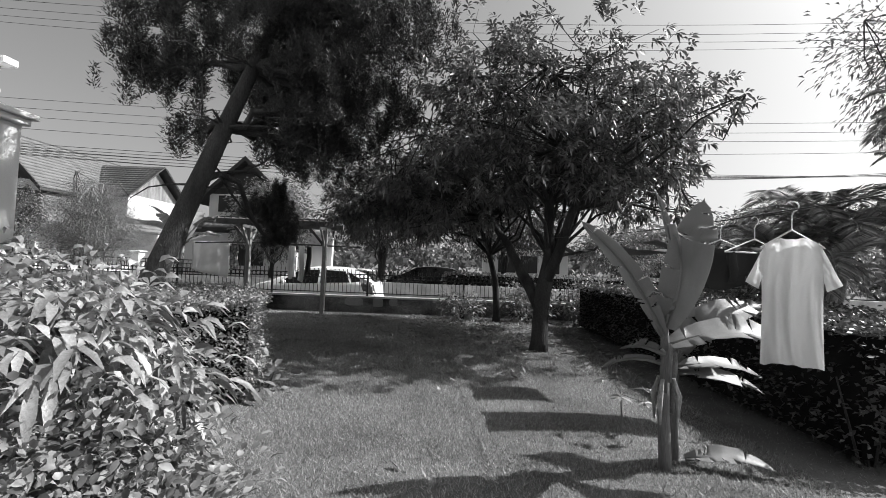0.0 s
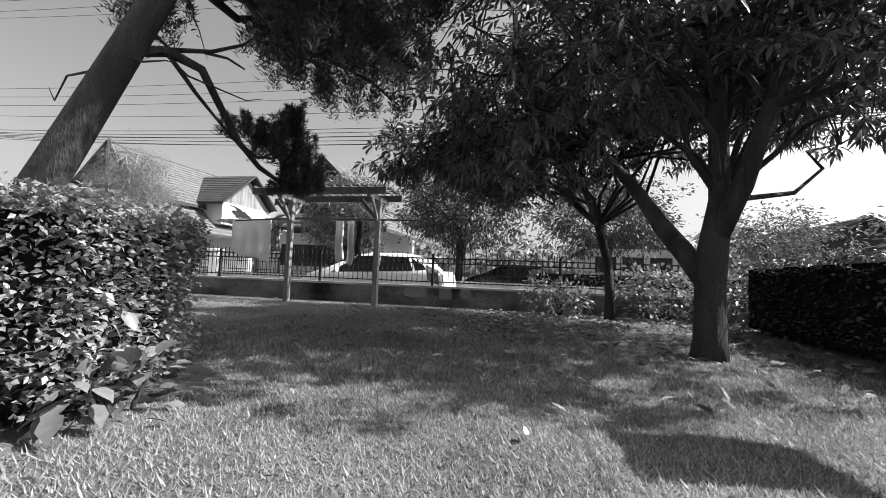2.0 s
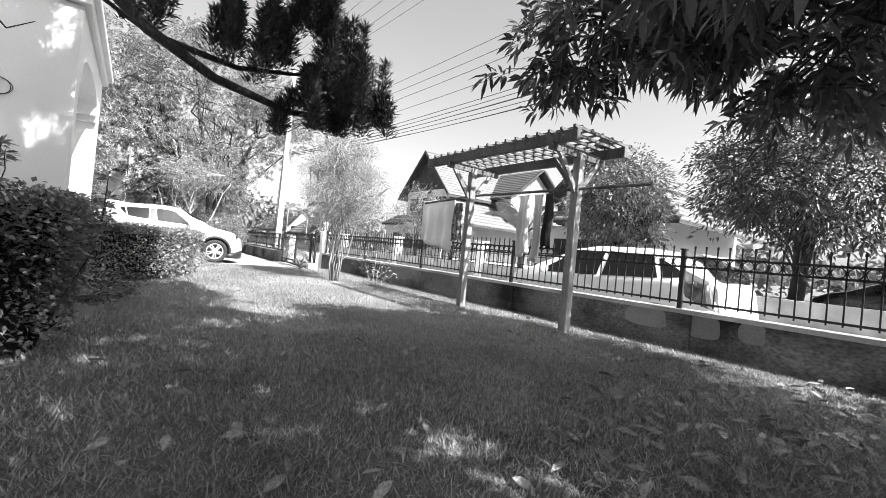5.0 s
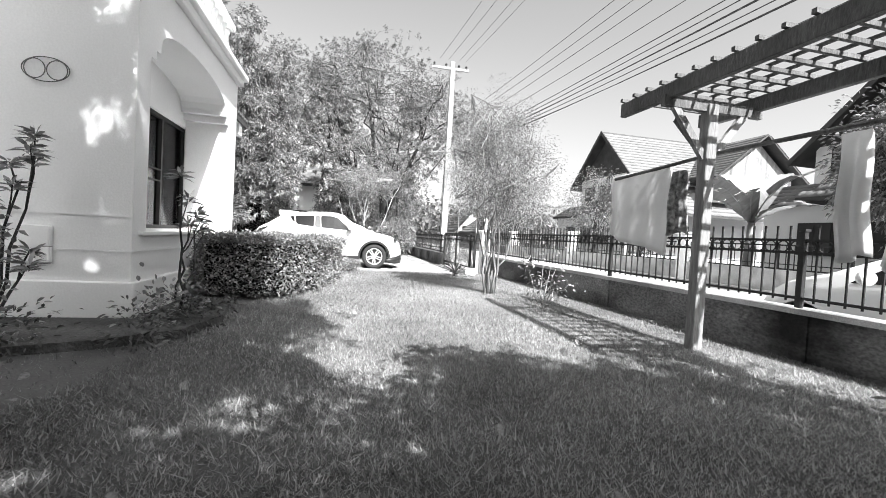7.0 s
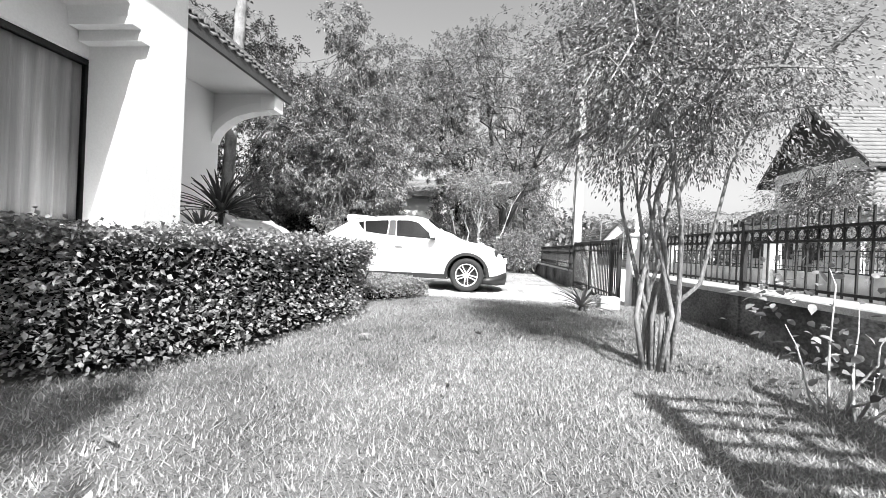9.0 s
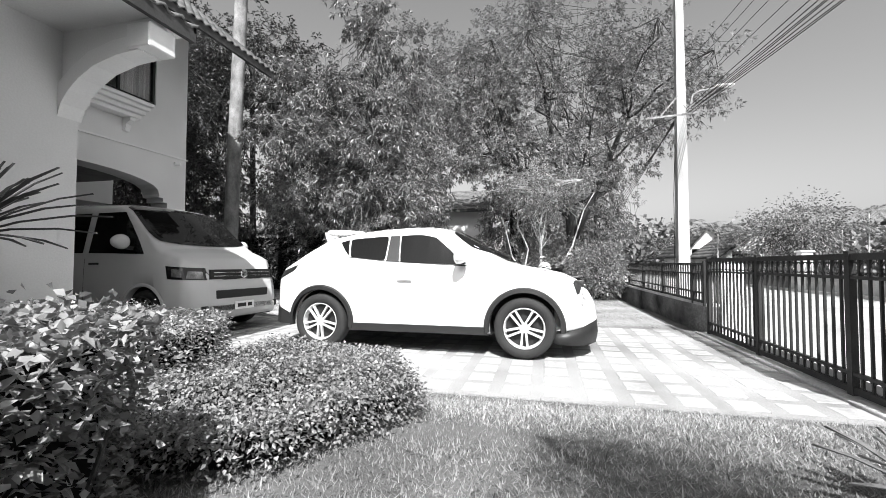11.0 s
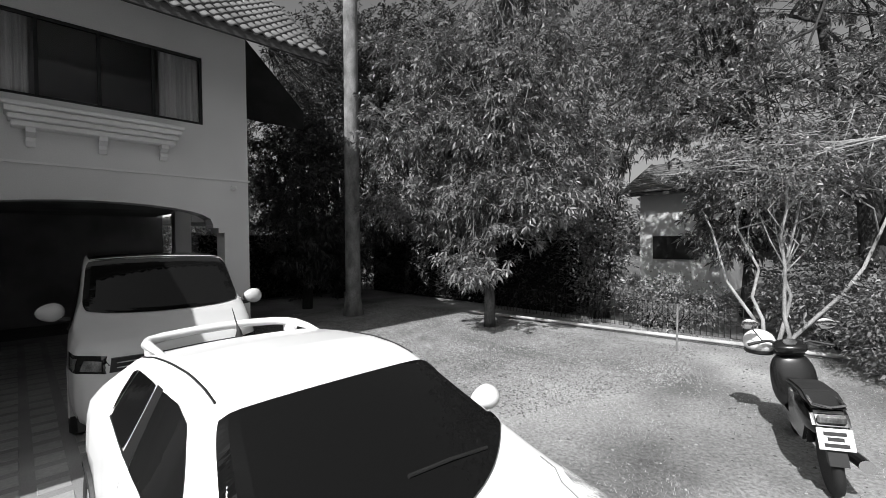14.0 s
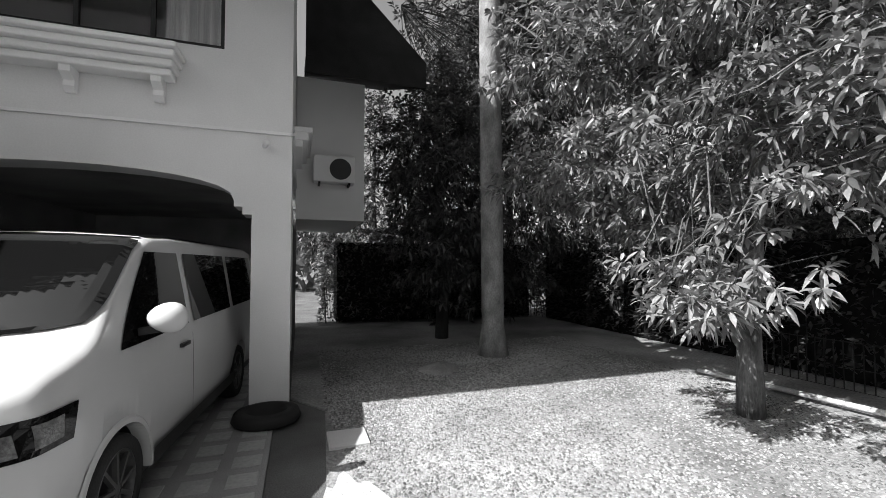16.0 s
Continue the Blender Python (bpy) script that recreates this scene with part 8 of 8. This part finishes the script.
gable_house("pale two-storey house with a steep dark gable and tiled roofs", -31.8, -25.6, 25.2, 36, 5.7, 8.8, PAINT, TILE_PALE)
xw = thing("house_cross_wing", "pale cross wing with a white gable and tiled roof", "house", (-25.5, 32.4, 4.0))
def xsh(bm):
    bmesh.ops.translate(bm, verts=bm.verts, vec=(25.5, -32.4, -4.0)); return bm
part("wall", xsh(box(B(), -25.59, -23.6, 29.6, 35.2, 3.9, 5.6)), PAINT, xw)
# Grey in place of white trim paints the gable as shaded.
part("gable", xsh(prism(B(), [(29.6, 5.602), (35.2, 5.602), (32.4, 7.8)], "x", -23.8, -23.62)), WOOD_POST, xw, "gable greyed for its shade")
for sg in (-1, 1):
    part("roof", xsh(prism(B(), [(32.4, 8.1), (32.4 + sg * 3.5, 5.3), (32.4 + sg * 3.5, 5.42), (32.4, 8.22)], "x", -28, -23.0)), EAVE, xw)
    tile_roof(xw, (-28, 32.4 + sg * 3.5, 5.45), (1, 0, 0), (0, -sg * 3.5, 2.8), 5.0, 4.45, TILE_PALE, 0.33, 0.33, wave=0.009)
gable_house("pale house with a dark gable and patterned tiled roof", -15.2, -10.4, 25.5, 36, 5.2, 7.4, PAINT, TILE_ROOF)
gable_house("low house with a dark tiled roof far down the street", 14, 22, 32, 40, 2.8, 5.0, PAINT, TILE_ROOF, False)
gable_house("low far house with a small gable", 2.5, 8.0, 30, 38, 2.7, 4.2, PAINT, TILE_ROOF, False)
def porch_house(label, x, y0, y1, eave, ridge, depth):
    """A low house whose gable and porch face down the street, towards +x."""
    cy = (y0 + y1) / 2
    e = thing("porch_house", label, "house", (x, cy, -0.3))
    def sh(bm):
        bmesh.ops.translate(bm, verts=bm.verts, vec=(-x, -cy, 0.3)); return bm
    part("wall", sh(box(B(), x - depth, x - 1.6, y0, y1, -0.4, eave)), PAINT, e)
    part("gable", sh(prism(B(), [(y0, eave), (y1, eave), (cy, ridge - 0.1)], "x", x - 0.2, x)), PAINT_TRIM, e, "pale plastered gable")
    for s in (-1, 1):
        ye = cy + s * ((y1 - y0) / 2 + 0.6)
        ze = eave - (ridge - eave) / ((y1 - y0) / 2) * 0.6
        part("roof", sh(prism(B(), [(cy, ridge - 0.1), (ye, ze - 0.1), (ye, ze), (cy, ridge)], "x", x - depth, x + 0.5)), EAVE, e)
        tile_roof(e, (x - depth, ye, ze + 0.03), (1, 0, 0), (0, cy - ye, ridge - ze), depth + 0.5, math.hypot(cy - ye, ridge - ze), TILE_ROOF, 0.5, 0.45)
    for y in (y0 + 0.2, cy, y1 - 0.2):
        part("porch_post", sh(box(B(), x - 0.3, x, y - 0.18, y + 0.18, -0.4, eave)), PAINT_TRIM, e)
    for y in ((y0 + cy) / 2, (y1 + cy) / 2):
        w = part("window", sh(box(B(), x - 1.6, x - 1.54, y - 0.6, y + 0.6, 0.6, 1.7)), IRON, e, "dark window")
        part("pane", sh(box(B(), x - 1.54, x - 1.53, y - 0.54, y + 0.54, 0.66, 1.64)), GLASS_ROOM, w)
    return e
porch_house("pale low house with a white gable and open porch", -45.0, 21.6, 26.2, 1.9, 3.7, 8)
porch_house("white far house among the palms", -52.0, 21.0, 24.5, 2.3, 4.4, 8)
gable_house("small pale house behind the yard trees", -38, -31.5, 2.8, 5.6, 4.0, 5.4, PAINT_TRIM, TILE_ROOF, False)

rg = np.random.default_rng(121)
def street_tree(label, c, r, n, leaf, ln=0.2, wd=0.08, trunk=0.12, clump=0.4):
    tree("street_tree", label, rg, [[((c[0], c[1], -0.3), trunk), ((c[0] + 0.1, c[1], 1.0), trunk * 0.85), ((c[0], c[1], c[2]), trunk * 0.5)], [((c[0], c[1], 0.2), trunk * 0.7), ((c[0] + 0.5, c[1], c[2] - 0.4), trunk * 0.4)]],
         [(c, r, n, 0)], leaf, BARK, ln, wd, clump, 22, limbs=10)
# These two trees have their shade put into the darker leaf colour.
street_tree("dense dark tree across the street", (-3.7, 20.9, 3.9), (2.8, 1.8, 1.9), 640, LEAF_DARK_SHADE, 0.17, 0.06, 0.2)
street_tree("dark tree beside the street wall", (2.4, 21.5, 3.4), (2.8, 2.0, 1.8), 440, LEAF_DARK_SHADE, 0.17, 0.06, 0.16)
street_tree("round leafy tree behind the pergola", (-9.2, 20.9, 3.35), (1.95, 1.4, 1.75), 520, LEAF_TREE, 0.17, 0.06)
street_tree("pale airy tree before the gabled house", (-22.5, 20.5, 3.0), (2.2, 1.5, 1.9), 260, LEAF_PALE, 0.10, 0.045)
street_tree("pale shrub tree across the street", (-19.0, 20.6, 1.6), (1.3, 1.0, 1.1), 100, LEAF_PALE, 0.12, 0.05)
street_tree("leafy tree far along the street", (9.5, 24, 2.6), (2.6, 2.0, 1.6), 200, LEAF_TREE)
street_tree("feathery tree beyond the palms", (9.0, 8.2, 6.0), (1.6, 1.4, 1.6), 130, LEAF_TREE, 0.14, 0.04)
street_tree("far dark tree at the end of the garden", (14, 18, 2.6), (3.2, 2.6, 2.0), 240, LEAF_TREE)
street_tree("dark clump over the garden hedge", (8.5, 12.5, 1.6), (1.8, 1.8, 1.2), 200, LEAF_TREE)
for x in np.arange(-60, -34, 5.0):
    street_tree("distant tree along the street", (x, 20.5 + rg.uniform(0, 6), 2.4), (2.6, 2.2, rg.uniform(1.4, 2.2)), 170, LEAF_TREE, 0.17, 0.07, 0.14, 0.6)
for x, y in ((-44, 20.6), (-47, 24), (-39, 25.5), (-50, 20.2), (-42, 28.5), (-48, 27.2), (-43.5, 26.9), (-55, 22)):
    palm("street_palm", "distant palm along the street", rg, (x, y, -0.2), 1, 4.0, 10, 2.0, LEAF_TREE, 0.6)
bg = thing("street_banana", "tall banana plant across the street", "banana plant", (-13.6, 20.6, -0.3))
bm = B(); tube(bm, [(0, 0, 0), (0.1, 0, 2.2)], [0.16, 0.10], 10)
part("stem", bm, BANANA_STEM, bg, smooth=True)
for k in range(9):
    a = k * 0.75 + 0.2
    part("leaf", blade_leaf(B(), (0.1, 0, 2.2), (0.1 + 2.0 * math.cos(a), 2.0 * math.sin(a), 2.4 + rg.uniform(0.4, 2.2)), 0.55, 0.15, rg, twist=0.4), LEAF_BANANA, bg, smooth=True)
# far woods that close the view
for k, (x0, x1, y) in enumerate(((-120, 90, 52), (-120, 60, -24))):
    n = 3600
    cx = rg.uniform(x0, x1, n); h = 3.0 + 2.6 * np.abs(np.sin(cx * 0.21 + k)) + 1.6 * np.abs(np.sin(cx * 0.63))
    pos = np.column_stack([cx, y + rg.normal(0, 2.0, n), rg.uniform(0, 1, n) * h])
    P = np.repeat(pos, 5, 0) + rg.normal(0, 0.6, (n * 5, 3))
    solo("far_woods", flat_leaves("far_woods", rg, P, rg.normal(0, 1, (n * 5, 3)), 0.9, 0.5, LEAF_TREE), LEAF_TREE, "distant belt of trees", "trees", "stuff")
n = 2600
for k, (x, y0, y1) in enumerate(((-66, -30, 50), (40, -30, 40))):
    cy = rg.uniform(y0, y1, n); h = 3.0 + 2.8 * np.abs(np.sin(cy * 0.23 + k))
    P = np.repeat(np.column_stack([x + rg.normal(0, 2.0, n), cy, rg.uniform(0, 1, n) * h]), 5, 0) + rg.normal(0, 0.6, (n * 5, 3))
    solo("far_woods", flat_leaves("far_woods", rg, P, rg.normal(0, 1, (n * 5, 3)), 0.9, 0.5, LEAF_TREE), LEAF_TREE, "distant belt of trees", "trees", "stuff")

# ---- power pole and wires ----
up = thing("utility_pole", "tall square concrete power pole by the street", "utility pole", (-21.05, 11.8, -0.3))
bm = B(); prism(bm, [(-0.14, -0.14), (0.14, -0.14), (0.14, 0.14), (-0.14, 0.14)], "z", 0, 9.1)
for v in bm.verts:
    if v.co.z > 5:
        v.co.x *= 0.6; v.co.y *= 0.6
part("shaft", bm, POLE_CONC, up)
bm = B(); box(bm, -0.05, 0.05, -0.95, 0.75, 8.75, 8.85)
part("crossarm", bm, POLE_CONC, up)
for y in (-0.85, -0.3, 0.3, 0.65):
    bm = B(); lathe(bm, [(0.03, 0), (0.06, 0.03), (0.04, 0.07), (0.06, 0.1), (0.03, 0.16)], 10, pose(0, y, 8.85))
    part("insulator", bm, TRIM_BLACK, up)
bm = B(); bar(bm, (0.09, -0.85, 4.96), (0.09, 0.36, 5.03), 0.05, 0.045); bar(bm, (0.1, -0.5, 4.99), (0.1, -0.08, 5.5), 0.03, 0.03)
part("cable_bracket", bm, WOOD_POST, up)
bm = B(); tube(bm, [(0.1, 0.05, 5.25), (0.12, 0.18, 5.1), (0.14, 0.22, 5.3), (0.15, 0.25, 5.48), (0.17, 0.40, 5.55), (0.2, 0.85, 5.6)], [0.022, 0.022, 0.02, 0.02, 0.02, 0.02], 8)
part("lamp_arm", bm, POLE_CONC, up)
bm = B(); box(bm, 0.14, 0.28, 0.75, 1.15, 5.59, 5.65, 0.02)
part("street_lamp_head", bm, PAINT_TRIM, up)
bm = B(); tube(bm, [(-0.16, 0.05, 0.3), (-0.15, 0.02, 2.5), (-0.14, 0.03, 4.3)], 0.012, 6); tube(bm, [(-0.12, -0.16, 0.2), (-0.12, -0.15, 3.0), (-0.05, -0.12, 4.3)], 0.010, 6)
part("riser_cable", bm, CABLE, up)
up2 = copy_thing(up, pose(19.5, 12.9, -0.3))
up2["label"] = "concrete power pole further along the street"
def wire(y0, z0, y1, z1, sag, r=0.0065, x0=-21.05, x1=19.5):
    pts = [Vector((x0 + (x1 - x0) * t, y0 + (y1 - y0) * t, z0 + (z1 - z0) * t - sag * 4 * t * (1 - t))) for t in np.linspace(0, 1, 22)]
    return tube(B(), pts, r, 5)
for y, z, sag in ((11.2, 8.9, 0.9), (11.6, 8.9, 0.95), (12.1, 8.9, 0.9), (12.4, 8.9, 1.0), (12.2, 6.3, 0.7), (12.2, 6.05, 0.75), (12.2, 5.75, 0.7), (12.2, 5.45, 0.8)):
    solo("power_wire", wire(y, z, y + 0.7, z + 0.2, sag), CABLE, "thin power wire along the street", "wire", group="power wires")
for j in range(7):
    solo("telephone_cable", wire(11.9 + 0.03 * j, 4.85 - 0.05 * (j % 3), 12.9 + 0.06 * j, 4.7 + 0.10 * j, 0.55 + 0.10 * j, 0.008), CABLE, "slack black telephone cable along the street", "cable", group="telephone cables")
for j in range(4):
    solo("street_cable", wire(11.8, 4.7 + 0.05 * j, 13.0 + j * 0.3, 4.6, 0.8 + 0.2 * j, 0.012, -21.05, -75), CABLE, "black cable running on down the street", "cable", group="telephone cables")
bm = tube(B(), [(-21.0, 11.75, 4.7), (-26, 7, 3.6), (-33, 5.5, 3.4)], 0.01, 5)
solo("house_cable", bm, CABLE, "service cable to the house behind the yard", "cable")

# ---- drive tiles ----
bm = B(); box(bm, -0.115, 0.115, -0.11, 0.11, -0.02, 0.0, 0.006)
tile_me = finish("tile", bm, TILE_PAVING)
old = B()
for i in range(12):
    for j in range(42):
        x, y, lift = 1.84 - i * 0.334, 5.0 - j * 0.334, 0.0015 * ((i * 7 + j * 3) % 3)
        if j < 25:
            part("tile", tile_me, TILE_PAVING, drive).location = (x, y, lift - 0.002)
        else:
            box(old, x - 0.115, x + 0.115, y - 0.11, y + 0.11, -0.02, lift - 0.002)
tagged(part("carport_tiles", old, TILE_PAVING, drive), kind="stuff")
bm = B(); box(bm, -16.3, -12.6, 10.60, 10.84, -0.22, -0.115, 0.008)
solo("gate_track", bm, WORN_CONCRETE, "pale worn concrete strip below the sliding gate", "kerb", "structure")

# ---- grass ----
rg = np.random.default_rng(131)
def blades(name, rng, xy, h, w, material, lean=0.8, lift=0.0):
    n = len(xy)
    z = ground_z(xy[:, 0], xy[:, 1]) + lift
    a = rng.uniform(0, 6.28, n)
    d = np.column_stack([np.cos(a), np.sin(a), np.zeros(n)])
    s = np.column_stack([-np.sin(a), np.cos(a), np.zeros(n)])
    H = (h * rng.uniform(0.5, 1.3, n))[:, None]
    W = (w * rng.uniform(0.7, 1.3, n))[:, None] / 2
    le = rng.uniform(0.2, 1.0, (n, 1)) * lean
    b = np.column_stack([xy, z - 0.004])
    up = np.array([0, 0, 1.0])
    t = b + up * H * (1.0 - 0.45 * le) + d * H * le * 1.25
    co = np.stack([b + s * W, t, b - s * W], 1).reshape(-1, 3)
    return raw_mesh(name, co, np.arange(n * 3).reshape(-1, 3), material)
lawn = [(-12.62, 7.0), (-12.62, 10.9), (6.0, 11.05), (6.0, -0.8), (-3.0, -0.8), (-5.6, 3.4), (-5.7, 6.0), (-7.0, 6.4), (-9.5, 7.6), (-11.6, 7.9)]
near = scatter(rg, 600000, [(-12.62, 6.9), (-12.62, 10.9), (2.4, 11.05), (2.4, 1.2), (-1.8, 1.2), (-1.8, 4.8), (-4.5, 6.0), (-7.0, 6.2), (-8.1, 6.9), (-9.6, 7.1), (-10.4, 6.8)])
close = scatter(rg, 150000, [(-10.0, 7.9), (-10.0, 9.9), (-2.0, 9.6), (1.6, 6.4), (1.6, 2.6), (-1.6, 3.0), (-1.6, 5.2), (-3.6, 7.2)])
wide = scatter(rg, 90000, lawn)
tall = (rg.uniform(0, 1, len(near)) < 0.05) | ((rg.uniform(0, 1, len(near)) < 0.16) & (near[:, 0] > -4.5) & (near[:, 1] > 5.2))
solo("lawn_grass", blades("lawn_grass", rg, np.concatenate([near[~tall], close, wide]), 0.030, 0.0062, GRASS, 1.1), GRASS, "short broad-bladed lawn grass", "grass", "stuff")
solo("grass_tufts", blades("grass_tufts", rg, near[tall], 0.050, 0.0095, GRASS, 1.05), GRASS, "longer loose blades in the lawn", "grass", "stuff")
yg = scatter(rg, 70000, [(-16.9, 5.5), (-16.8, 10.3), (-24, 10.4), (-24, 3.5), (-20, 6.5)])
yg = yg[(np.sin(yg[:, 0] * 2.3) * np.sin(yg[:, 1] * 1.9 + 1) + rg.normal(0, 0.5, len(yg))) > 0.1]
solo("yard_grass", blades("yard_grass", rg, yg, 0.035, 0.008, DRY_GRASS, 1.1, 0.02), DRY_GRASS, "sparse dry grass on the yard", "grass", "stuff")
fl = np.concatenate([scatter(rg, 150, lawn), scatter(rg, 500, [(-3.5, 6.0), (-3.0, 10.6), (2.6, 10.6), (2.6, 5.5), (0, 4.8)]), scatter(rg, 900, [(-1.6, 8.2), (-1.0, 10.9), (2.8, 10.9), (2.8, 6.4), (0.2, 6.6)])])
nf = len(fl)
solo("fallen_leaves", leaves("fallen_leaves", rg, np.column_stack([fl, ground_z(fl[:, 0], fl[:, 1]) + 0.04]), np.column_stack([rg.normal(0, 1, (nf, 2)), np.zeros(nf)]), 0.10, 0.035, EARTH, droop=0.1), LITTER, "dry mango leaves scattered on the lawn", "leaves", "stuff")
